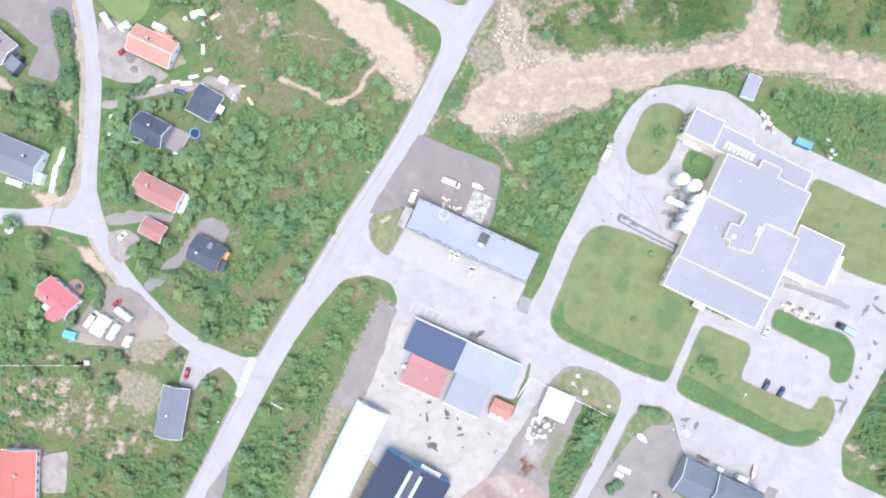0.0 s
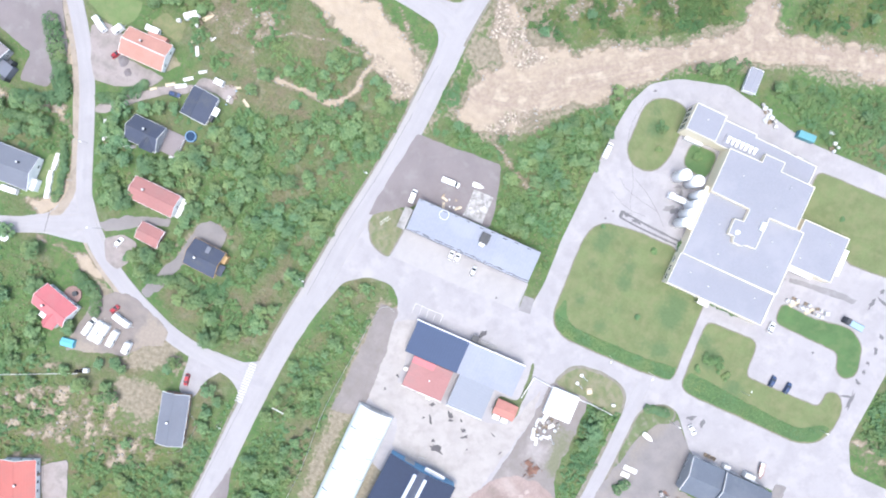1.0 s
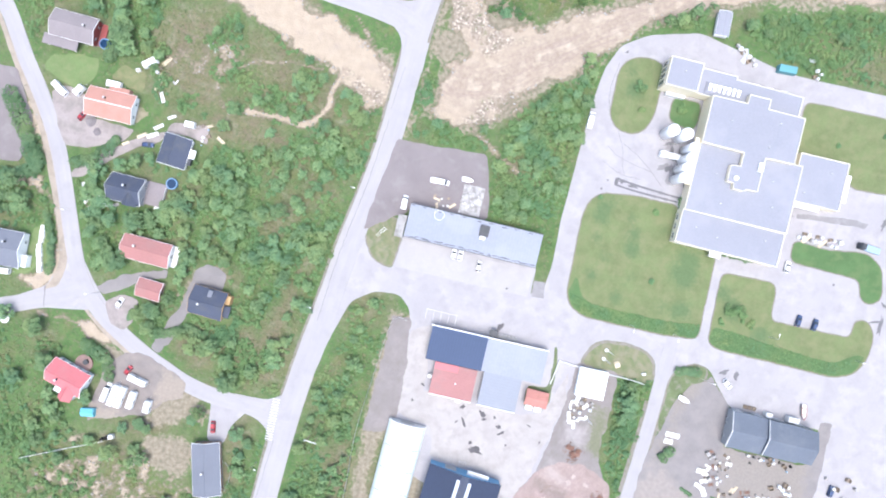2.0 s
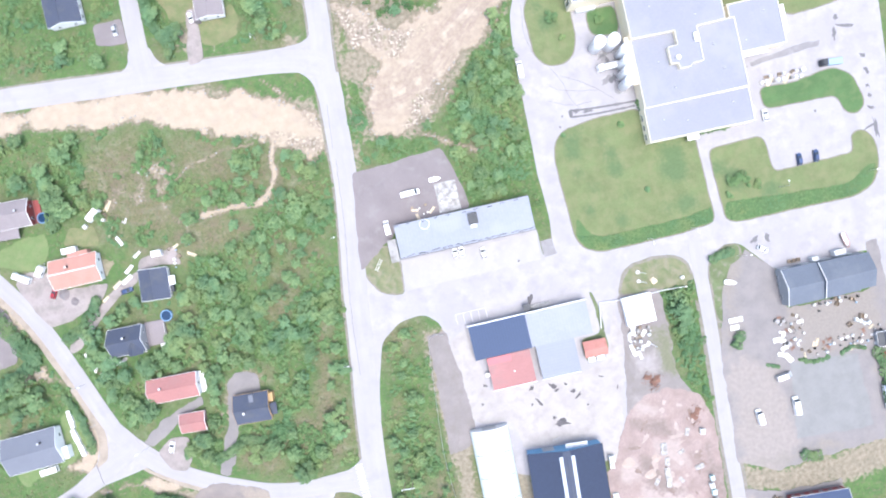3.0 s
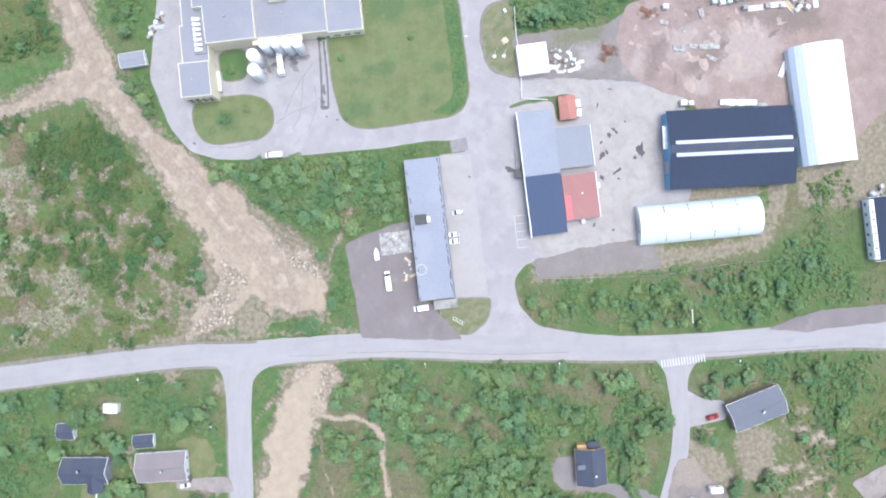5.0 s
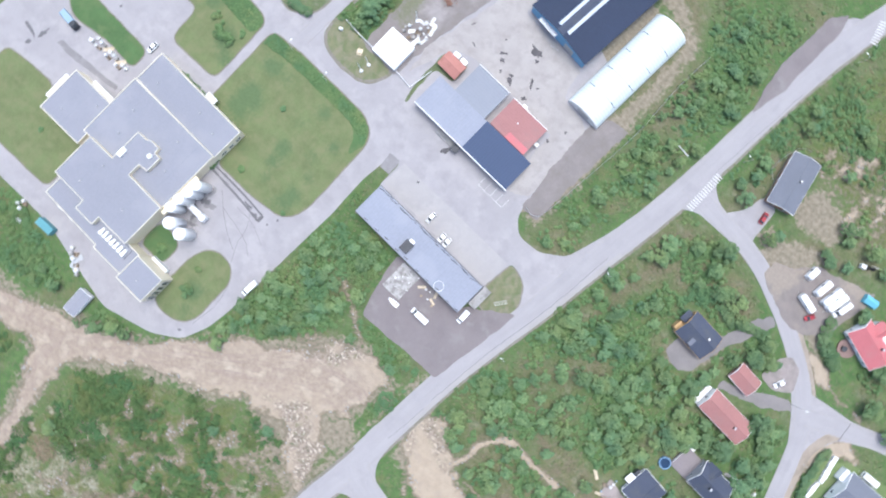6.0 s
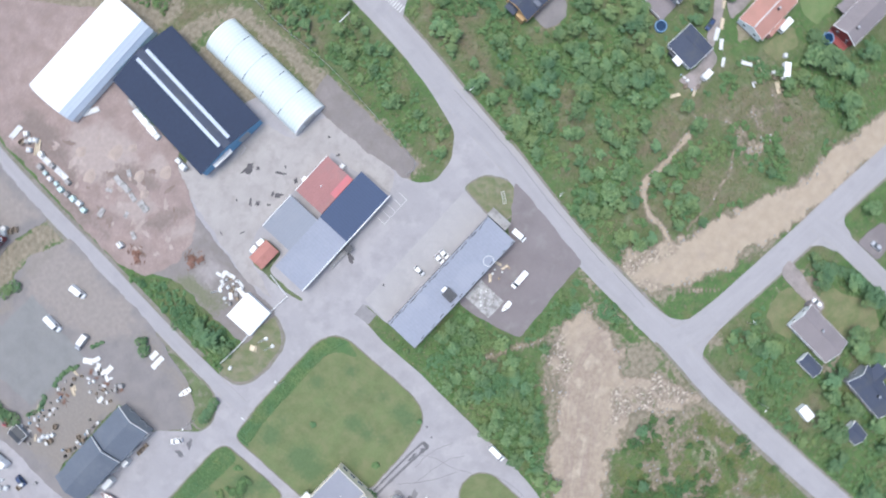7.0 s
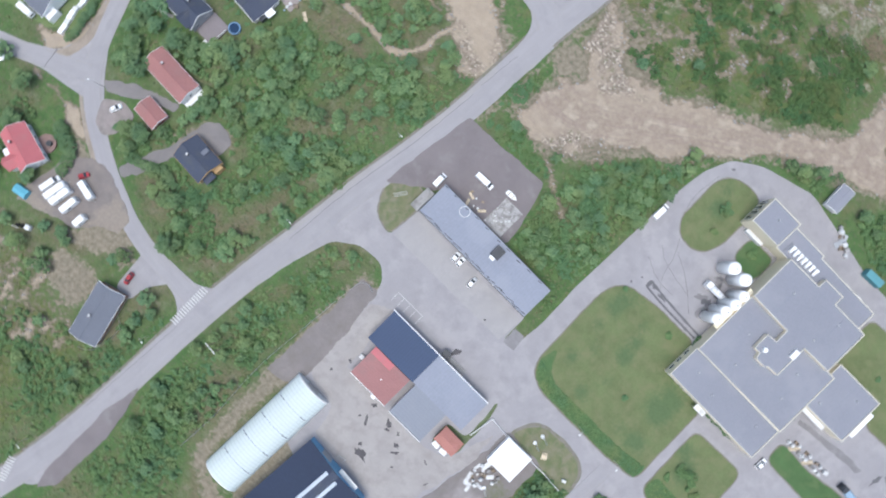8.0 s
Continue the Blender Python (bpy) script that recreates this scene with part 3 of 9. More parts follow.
GARDENS = {
    "dry_grass_pad": [(-123.9, 21.6), (-121, 23.5), (-118.8, 21.3), (-120.5, 17.2), (-123.4, 16.6)],
    "garden_lawn_west": [(-160, 33), (-151, 36.1), (-141.3, 36.4), (-140.6, 32), (-142.4, 27.6), (-147, 23), (-152, 24.8), (-156.5, 26.4), (-161, 29)],
    "garden_lawn_orange": [(-122, 28), (-123, 36), (-132, 36.5), (-136, 31), (-130, 29)],
    "garden_lawn_north": [(-57.5, 102.6), (-55.5, 96.8), (-57.5, 91), (-65.4, 89.4), (-71, 91), (-71, 98.4), (-69.6, 99)],
    "garden_lawn_brown": [(-80.8, 122.4), (-73, 118), (-71, 117), (-70.4, 105), (-76.5, 99), (-80, 102.1), (-84.5, 112.2), (-84.4, 119.1)],
    "garden_lawn_path": [(-79.4, 137.7), (-73, 139), (-69, 138), (-70, 128), (-80, 125.3), (-85.6, 133.9)],
    "garden_lawn_large": [(-150.4, -30), (-146.4, -26), (-142, -40), (-150, -47), (-168, -52), (-170, -47), (-151, -45.6)],
}
# bare ground in the wild parts: outline and how pale
SOIL = [[(-35, 58.9), (-38.8, 61.6), (-47.8, 65.1), (-58.1, 69.4), (-68.4, 73.6), (-78.7, 76.3), (-99.5, 78.5), (-126, 80.5), (-158, 83), (-190, 85), (-190, 76.5), (-147, 74.1), (-124.4, 72.8), (-112.8, 68.5), (-103.7, 69.5),
     (-92, 64.8), (-79.2, 59.6), (-68.9, 55.6), (-59.9, 53), (-51, 49.6), (-43.3, 44.8), (-35.5, 44.5)]]
SOIL += [[(-22.6, 96), (-20.6, 80), (-10.5, 71), (-17, 62), (-18.4, 47), (-8, 43), (-1, 47.6), (10, 58), (19, 66.5), (30, 72), (38, 84), (50, 95), (68, 106), (74, 110.5), (100, 117.6), (126, 122.4),
     (170, 131), (170, 142), (119, 134), (92, 125), (80, 123.4), (76, 125), (72.4, 136), (58, 186), (52, 186), (65.4, 134), (67.4, 120), (48, 104), (31, 96), (14, 84), (-4, 83), (-14, 92)],
         [(-157, 13), (-147, -6), (-141, -17), (-136, -32), (-139, -47), (-144, -52), (-150, -49), (-141, -42), (-143, -22), (-155, 2), (-164, 17)]]
SOIL += [[(-146, -58.5), (-131, -58), (-122, -58.6), (-115, -63), (-117, -64.4), (-126, -61.6), (-146, -61)],
         [(-205, -25), (-180, -20), (-152, -14), (-151, -10), (-180, -15.5), (-205, -20)]]
PATHS = [([(-53.6, 50.5), (-55.6, 44), (-55.2, 40.2), (-57.6, 35.2), (-60.6, 31.6), (-64.7, 30.3), (-69.2, 31.2), (-75, 31.2), (-84, 30.5)], 1.9, 0.9),
         ([(-52.8, 74.0), (-48.6, 69.5), (-41.6, 62.2), (-37.7, 57.2)], 1.0, 0.8),
         ([(-2, 43), (4, 40.5), (8, 37.5), (12, 35.6), (18.2, 32.3)], 1.2, 0.6),
         ([(-97.6, 44.5), (-97.2, 38.6), (-96, 34.5), (-93.2, 30.2), (-90, 28.4)], 1.2, 0.66), ([(-97.1, 42.6), (-90.9, 45.5), (-84.8, 49.2), (-79, 50.3), (-74, 51.5), (-67.1, 52), (-60.9, 52.1)], 1.1, 0.62)]
# stony bands on the heath
STONY = [[(-130.0, -116.6), (-93.0, -99.1), (-84.7, -111.7), (-67.4, -113.0), (-74.4, -123.4), (-101.4, -126.7), (-123.6, -130.2)],
         [(-66, -112), (-72, -122), (-80, -132), (-93, -120), (-91, -109), (-80, -107)],
         [(166, -2.7), (170.4, -1.6), (177.5, -2), (182, -7), (177, -10), (172.4, -5.7), (166.9, -4.9)], [(-129.9, -124.8), (-122.7, -119.8), (-110, -116.2), (-100.3, -111.6), (-88.9, -107), (-87.2, -114.1), (-94.6, -115.2), (-104.6, -119.2), (-115.6, -121.2), (-128.6, -127.4)],
         [(-77.2, -113.3), (-72, -112.5), (-67.2, -112.5), (-67.9, -116.3), (-74.3, -119.3)], [(-122, -143), (-118.8, -138.2), (-109.5, -134.2), (-103.6, -133.2), (-108, -140)], [(-121, -104.7), (-117.7, -100), (-115.7, -100.6), (-117.8, -104.8)],
         [(-105.6, 49.7), (-97.5, 52.7), (-90.8, 51.9), (-92.2, 48.1), (-100.8, 46.4)]]
# openings in the scrub with dry, yellowed grass
GLADES = [[(-78, -106), (-73.6, -105), (-68, -112), (-80, -116), (-86, -110)],
          [(-14.2, -70), (-6, -69), (-6.6, -112), (3, -116), (15, -112), (16, -137), (1, -127), (-11.5, -113)],
          [(-104, -92), (-84, -84), (-78, -86), (-92, -97)],
          [(-49.6, -65.9), (-56, -64.4), (-60.9, -55.1), (-60.6, -46), (-56.4, -35.7), (-54.6, -22.7), (-49.2, -15), (-48.5, -33.3), (-51.6, -47.6)],
          [(-73, -65.1), (-78.3, -67.5), (-89.8, -60.6), (-90.8, -56), (-82.9, -50), (-73.8, -53)],
          [(-71.3, -34.5), (-79.8, -33.6), (-79.6, -27.4), (-71.8, -27.6)],
          [(-59.5, -12.1), (-71.3, -14.3), (-72.3, -6.4), (-60.5, -1.6)],
          [(-67.5, 21.4), (-80.7, 17.9), (-96.3, 15.8), (-103.9, 22.6), (-90.6, 31.3), (-69.9, 28)]]
GLADES += [[(-98, 26), (-121.7, 36.2), (-126.3, 52), (-118, 62), (-105, 66), (-96, 52), (-90, 40)],
           [(-84, 56), (-70, 50), (-64, 40), (-80, 42), (-92, 50)],
           [(-15, -60), (-19, -72), (-18, -96), (-14, -110), (-22, -100), (-23, -75)],
           [(12, 36), (17, 30), (22, 33), (18, 40)],
           [(-92.8, -95.1), (-77.9, -89.9), (-73.6, -102.9), (-84.1, -107.6), (-90.3, -104.2)],
           [(-72.8, -52.4), (-63.6, -45.1), (-57.5, -51.7), (-63, -60.5), (-71.3, -62.7), (-83.8, -57.8)],
           [(-24, 76), (-24, 90), (-23.2, 101.3), (-20.9, 121.3), (-17.2, 139), (-11.8, 133.4), (-13.8, 113.8), (-15.1, 98.3)],
           [(-52, 122), (-40, 118), (-37, 128), (-46, 134)]]
GLADES += [[(-24, 134), (10, 132), (56, 138), (60, 190), (-24, 190)]]
# brown churned earth beside the track
DIRT = [[(-0.5, 39.9), (-7.1, 45.5), (-1, 54.5), (7.9, 61.8), (20, 68), (22, 66), (10, 56), (6, 48)], [(-3, 70.5), (-12.7, 74.6), (-24.2, 82.2), (-23.5, 94), (-8, 87), (2, 80.6), (8.4, 80.8)], [(28, 94), (46, 103), (64, 118), (66, 124), (48, 106), (30, 97)], [(-45, 68), (-36, 62), (-36, 52), (-42, 58)], [(-55, 53), (-44, 46), (-37, 45), (-37, 49), (-48, 52)]]
BARE_HEATH = [
    [(-23, 98), (-4, 88), (16, 92), (34, 104), (50, 118), (54, 186), (-23, 186)],
    [(-132, -120), (-112, -112), (-84, -104), (-76, -112), (-84, -118), (-112, -122), (-134, -130)],
    [(14, 50), (19, 57), (14, 64), (2, 56)],
    [(-128, 46), (-112, 60), (-88, 52), (-92, 36), (-112, 34)],
]
# drier ground with heather, moss and lichen
HEATHLAND = [[(-23, 96), (-4, 86), (16, 90), (34, 102), (62, 120), (62, 190), (-23, 190)], [(84, 128), (170, 145), (170, 190), (80, 190)],
             [(-126, 28), (-97, 22), (-56, 30), (-54, 48), (-84, 62), (-118, 70)], [(-60, -112), (-90, -104), (-130, -105), (-140, -180), (-60, -180)]]
# pale lichen patches and reddish heather patches on the moor: x, y, reach
LICHEN = [(6.7, 153.9, 5.5), (0.9, 133.3, 7), (41.9, 142.5, 4), (16.3, 119.9, 3.4), (31.7, 154.5, 4.5), (53.1, 131.7, 2.6), (17.3, 149.0, 3.6), (6.4, 99.8, 3), (-10.6, 138.2, 4.5), (43.0, 160.6, 4), (67.6, 155.1, 7), (29.8, 144.3, 3.2), (23.1, 131.6, 3), (53.2, 158.7, 6), (-9.5, 108.2, 3.5), (-1.5, 89.0, 3), (61.0, 113.5, 2.6)]
HEATHER = [(25.3, 148.8, 5), (50.4, 147.4, 4.5), (-3.7, 148.9, 5), (13.8, 134.6, 3.5), (35.1, 140.8, 3), (37.5, 128.1, 2.5), (6.6, 145.9, 3)]
# thin brown earth at the edges of the site
EARTH = [[(-66.4, 92.1), (-61.4, 90.1), (-58.4, 95.6), (-63.4, 97.6)],
         [(-81.3, 92.3), (-76.3, 90.3), (-73.3, 95.8), (-78.3, 97.8)],
         [(-37.7, 100.8), (-32.7, 98.8), (-29.7, 104.3), (-34.7, 106.3)],
         [(-43.6, 82.0), (-38.6, 80.0), (-35.6, 85.5), (-40.6, 87.5)],
         [(-27.7, 118.2), (-22.7, 116.2), (-19.7, 121.7), (-24.7, 123.7)],
         [(-62.9, 119.1), (-57.9, 117.1), (-54.9, 122.6), (-59.9, 124.6)],
         [(86.6, -98.5), (94, -101.5), (100, -103.5), (122, -103), (150, -98), (150, -111), (122, -113.5), (101, -113.5), (86, -108)],
         [(5.5, -66), (12.5, -66), (12.5, -111), (5.5, -111)],
         [(-18.5, 83.9), (-18.2, 97.9), (-4.9, 96.8), (6.0, 89.9), (9.6, 83.9), (-5.3, 82.1)]]
EARTH += [[(-117.8, -63.4), (-105.6, -67.1), (-85.7, -74.3), (-70.9, -80.5), (-73.5, -85.1), (-91.6, -81.8), (-108.7, -75.7)]]
EARTH += [[(-16, -28), (-4, -28), (-2, -53), (-2, -72), (-8, -74), (-15.5, -75)]]
EARTH += [[(36.6, -127.7), (66.6, -144.7), (20.8, -178.6), (-2.6, -146.7), (1.2, -123.8)],
          [(-62.8, 119.8), (-59.8, 98.7), (-67.1, 88.4), (-75.5, 99.7), (-74.9, 112.5)]]
EARTH += [[(-22.6, 66), (-23.2, 76), (-9.8, 76.3), (-7, 71.8), (-14, 68)],
          [(-25.5, 36), (-23.5, 81), (-22.6, 108), (-18.5, 106), (-21.6, 81), (-23, 48)],
          [(-88.7, -29.6), (-81.4, -26.6), (-75.6, -32), (-87, -37), (-90, -44), (-93, -42)],
          [(45.5, -27.5), (51.5, -28.5), (51, -46), (45, -46)],
          [(-92.8, -95.3), (-78.6, -90.6), (-74.5, -92.8), (-73.6, -100.5), (-75.4, -108), (-83.7, -106), (-91.5, -106)],
          [(-82, -71.5), (-75.6, -77), (-76.5, -85), (-88, -90), (-97, -92), (-90, -80)],
          [(-13.4, -70), (-8, -71), (-8, -108), (0, -112), (14, -114), (20, -119), (8, -121), (-4, -116), (-12, -111), (-13.6, -90)]]
EARTH += [[(10, -110), (38, -112), (40, -123), (12, -122)],
          [(9.7, 84.2), (3.1, 93.8), (-5.2, 97.0), (-15.8, 97.5), (-19.5, 88.8), (-15.1, 78.4), (-2.9, 78.5)],
          [(-46, 62), (-37, 64), (-36, 44), (-39, 40), (-44, 44)],
          [(-21, 78), (-12, 72), (-16, 62), (-22, 66)],
          [(36, 76), (26, 70), (16, 60), (12, 62), (24, 74), (40, 88)],
          [(10, 50), (2, 44), (-2, 47), (8, 58), (16, 62)]]
lichen_rng = np.random.default_rng(77)
LICHEN += [(lichen_rng.uniform(-20, 58), lichen_rng.uniform(122, 186), lichen_rng.uniform(1.4, 3.6)) for _ in range(20)]
# the wheel tracks of the building site
TRACK = [(-22, 60), (-4, 60), (14, 72), (34, 88), (56, 102), (71, 114), (120, 128), (170, 136)]
SIDE_TRACK = [(71.5, 114), (68.6, 135), (55, 186)]
# the footprints of all that stands on the wild ground: x, y, length, width, turn
FOOT = [(7.4, 6, 52, 15, 0),
        (11, -40, 24, 26, 0),
        (32, -40, 26, 26, 0),
        (62.3, -36, 12, 12, 0),
        (0.2, -87.5, 17, 46, 0),
        (24, -99.5, 30, 46, 0),
        (36, -134, 22, 45, 0),
        (128, -39, 38, 18, 0),
        (-66.6, -99.8, 12, 21, 15),
        (-108.7, -147, 16, 22, 23),
        (-122, -79.5, 17, 13, -15),
        (-80, -40.5, 14, 13, -2),
        (-102.7, -41.3, 10, 8, -3),
        (-106.6, -27.5, 20, 11, -1),
        (-116, -7.5, 20, 13, 0),
        (-105, 10, 13, 13, -4),
        (-131.7, 20.5, 20, 13, 0),
        (-187.2, -2.8, 28, 13, -14)]
FOOT += [(-161, -39, 23, 15, 3),
         (-151.5, 45, 20, 12, -1),
         (-64.4, 107, 12, 19, 0),
         (-55, 112.7, 6, 9, 0),
         (-63, 133.4, 12, 18, 0),
         (-48.8, 139.3, 7, 7, 0),
         (110, -120, 22, 15, 0),
         (-9, -153, 24, 19, 0),
         (-115.6, 114, 15, 17, 0),
         (77, 102, 6, 11, 0),
         (103.5, 91.6, 9, 6, 0),
         (96, 52, 56, 66, 0),
         (-104.2, -1.8, 6, 6, 0),
         (-140.2, 42, 6.4, 6.4, 0),
         (-42.6, 123, 6, 4, 0)]


def built_over(x, y, margin=0.8):
    """Where roads, yards, lawns and buildings lie."""
    hit = np.zeros(np.shape(x), bool)
    for line, width in ROADS.values():
        hit |= line_distance(smooth_line(line, 4.0), x, y) < width / 2 + margin
    for group in (ASPHALT_AREAS, YARDS, LAWNS, GARDENS):
        for poly in group.values():
            hit |= depth_in(poly, x, y) > -margin
    for fx, fy, fl, fw, ft in FOOT:
        c, s = math.cos(radians(ft)), math.sin(radians(ft))
        u, v = (x - fx) * c + (y - fy) * s, -(x - fx) * s + (y - fy) * c
        hit |= (abs(u) < fl / 2 + margin * 0.5) & (abs(v) < fw / 2 + margin * 0.5)
    return hit


def soil_amount(x, y):
    """How bare the wild ground is, 0 to 1."""
    worn = (lumps(x, y, 10, 3) - 0.5) * 7 + (lumps(x, y, 2.5, 4) - 0.5) * 4.5
    s = np.zeros(np.shape(x))
    for poly in SOIL:
        s = np.maximum(s, np.clip((depth_in(poly, x, y) + worn) / 2.5 + 0.45, 0, 1))
    for line, width, most in PATHS:
        s = np.maximum(s, np.clip((width - line_distance(smooth_line(line), x, y) - 0.2 + worn * 0.2) / 1.4, 0, most))
    for poly in STONY:
        s = np.maximum(s, np.clip((depth_in(poly, x, y) + worn * 0.6) / 2 + 0.5, 0, 1) * np.clip((lumps(x, y, 2.6, 15) - 0.45) * 4, 0.1, 0.72))
    for poly in BARE_HEATH:
        s = np.maximum(s, np.clip((depth_in(poly, x, y) + worn * 2) / 6, 0, 1) * np.clip((lumps(x, y, 3.4, 5) - 0.52) * 3.0, 0, 0.4))
    return s


# ---- the ground, one sheet to the horizon ----


def build_ground():
    xs = np.concatenate([-np.geomspace(3800, 236, 14), np.arange(-232, 220, 1.0), np.geomspace(224, 3800, 14)])
    ys = np.concatenate([-np.geomspace(3800, 206, 14), np.arange(-202, 202, 1.0), np.geomspace(206, 3800, 14)])
    gx, gy = np.meshgrid(xs, ys)
    near = (abs(gx) < 240) & (abs(gy) < 210)
    soil = np.where(near, soil_amount(gx, gy), np.clip((lumps(gx, gy, 60, 2) - 0.66) * 4, 0, 0.5))
    wild = np.where(near, ~built_over(gx, gy, 3.0), True)
    z = -0.02 - wild * 0.3 * lumps(gx, gy, 8, 6) - 0.0 * gx
    n, m = len(xs), len(ys)
    idx = np.arange(n * m).reshape(m, n)
    faces = np.stack([idx[:-1, :-1], idx[:-1, 1:], idx[1:, 1:], idx[1:, :-1]], -1).reshape(-1, 4)
    me = bpy.data.meshes.new("ground")
    me.vertices.add(n * m)
    me.vertices.foreach_set("co", np.stack([gx, gy, z], -1).astype(np.float32).ravel())
    me.loops.add(faces.size)
    me.loops.foreach_set("vertex_index", faces.astype(np.int32).ravel())
    me.polygons.add(len(faces))
    me.polygons.foreach_set("loop_start", np.arange(0, faces.size, 4, dtype=np.int32))
    me.update(calc_edges=True)
    me.shade_smooth()
    a = me.attributes.new("soil", "FLOAT", "POINT")
    a.data.foreach_set("value", soil.astype(np.float32).ravel())
    # the dug-over track: pinker and browner, with ruts along it
    across, along = along_line(smooth_line(TRACK), gx, gy)
    across_up, along_up = along_line(smooth_line(SIDE_TRACK), gx, gy)
    up = abs(across_up) < abs(across)
    across, along = np.where(up, across_up, across), np.where(up, along_up, along)
    track = np.clip(depth_in(SOIL[1], gx, gy) / 3 + 0.8, 0, 1) * np.clip(1.25 - abs(across) / 11, 0.25, 1)
    for key, value in (("across", across), ("along", along), ("track", track)):
        me.attributes.new(key, "FLOAT", "POINT").data.foreach_set("value", value.astype(np.float32).ravel())
    dug = np.zeros(gx.shape)
    for poly in DIRT:
        dug = np.maximum(dug, np.clip((depth_in(poly, gx, gy) + (lumps(gx, gy, 5, 41) - 0.5) * 6) / 3 + 0.5, 0, 1) * np.clip(0.55 + (lumps(gx, gy, 3, 43) - 0.4) * 2.2, 0.2, 1))
    me.attributes.new("dug", "FLOAT", "POINT").data.foreach_set("value", dug.astype(np.float32).ravel())
    earth = np.zeros(gx.shape)
    for poly in EARTH:
        earth = np.maximum(earth, np.clip((depth_in(poly, gx, gy) + (lumps(gx, gy, 5, 61) - 0.5) * 4) / 4 + 0.45, 0, 1))
    for poly, reach in ((SOIL[1], 5.0), (SOIL[0], 2.0)):
        earth = np.maximum(earth, np.clip((depth_in(poly, gx, gy) + reach + (lumps(gx, gy, 9, 62) - 0.5) * 11) / 5, 0, 0.72))
    me.attributes.new("earth", "FLOAT", "POINT").data.foreach_set("value", earth.astype(np.float32).ravel())
    moor = np.zeros(gx.shape)
    for poly in HEATHLAND[:2] + HEATHLAND[3:]:
        moor = np.maximum(moor, np.clip(depth_in(poly, gx, gy) / 6 + 0.5, 0, 1))
    me.attributes.new("moor", "FLOAT", "POINT").data.foreach_set("value", moor.astype(np.float32).ravel())
    for key, patches in (("lichen", LICHEN), ("heather", HEATHER)):
        amount = np.zeros(gx.shape)
        for px, py, reach in patches:
            amount = np.maximum(amount, np.clip(1.35 - np.hypot(gx - px, gy - py) / reach / 1.25 + (lumps(gx, gy, 4, 51) - 0.5) * 1.6, 0, 1))
        me.attributes.new(key, "FLOAT", "POINT").data.foreach_set("value", amount.astype(np.float32).ravel())
    g = me.attributes.new("lush", "FLOAT", "POINT")
    dry = np.zeros(gx.shape)
    for poly in HEATHLAND:
        dry = np.maximum(dry, np.clip(depth_in(poly, gx, gy) / 8 + 0.5, 0, 1))
    for poly in GLADES:
        dry = np.maximum(dry, 1.3 * np.clip(depth_in(poly, gx, gy) / 5 + 0.5, 0, 1))
    g.data.foreach_set("value", (np.clip(0.7 + (lumps(gx, gy, 13, 8) - 0.42) * 2.6, 0.22, 1) * np.clip(1 - 0.75 * dry, 0.05, 1) + 0.25 * (dry < 1.05) * dry * (lumps(gx, gy, 9, 12) > 0.5)).astype(np.float32).ravel())
    me.materials.append(ground_material())
    return tagged(new("ground", me), "rough heath ground with grass, heather and bare sandy soil", "ground", kind="structure")


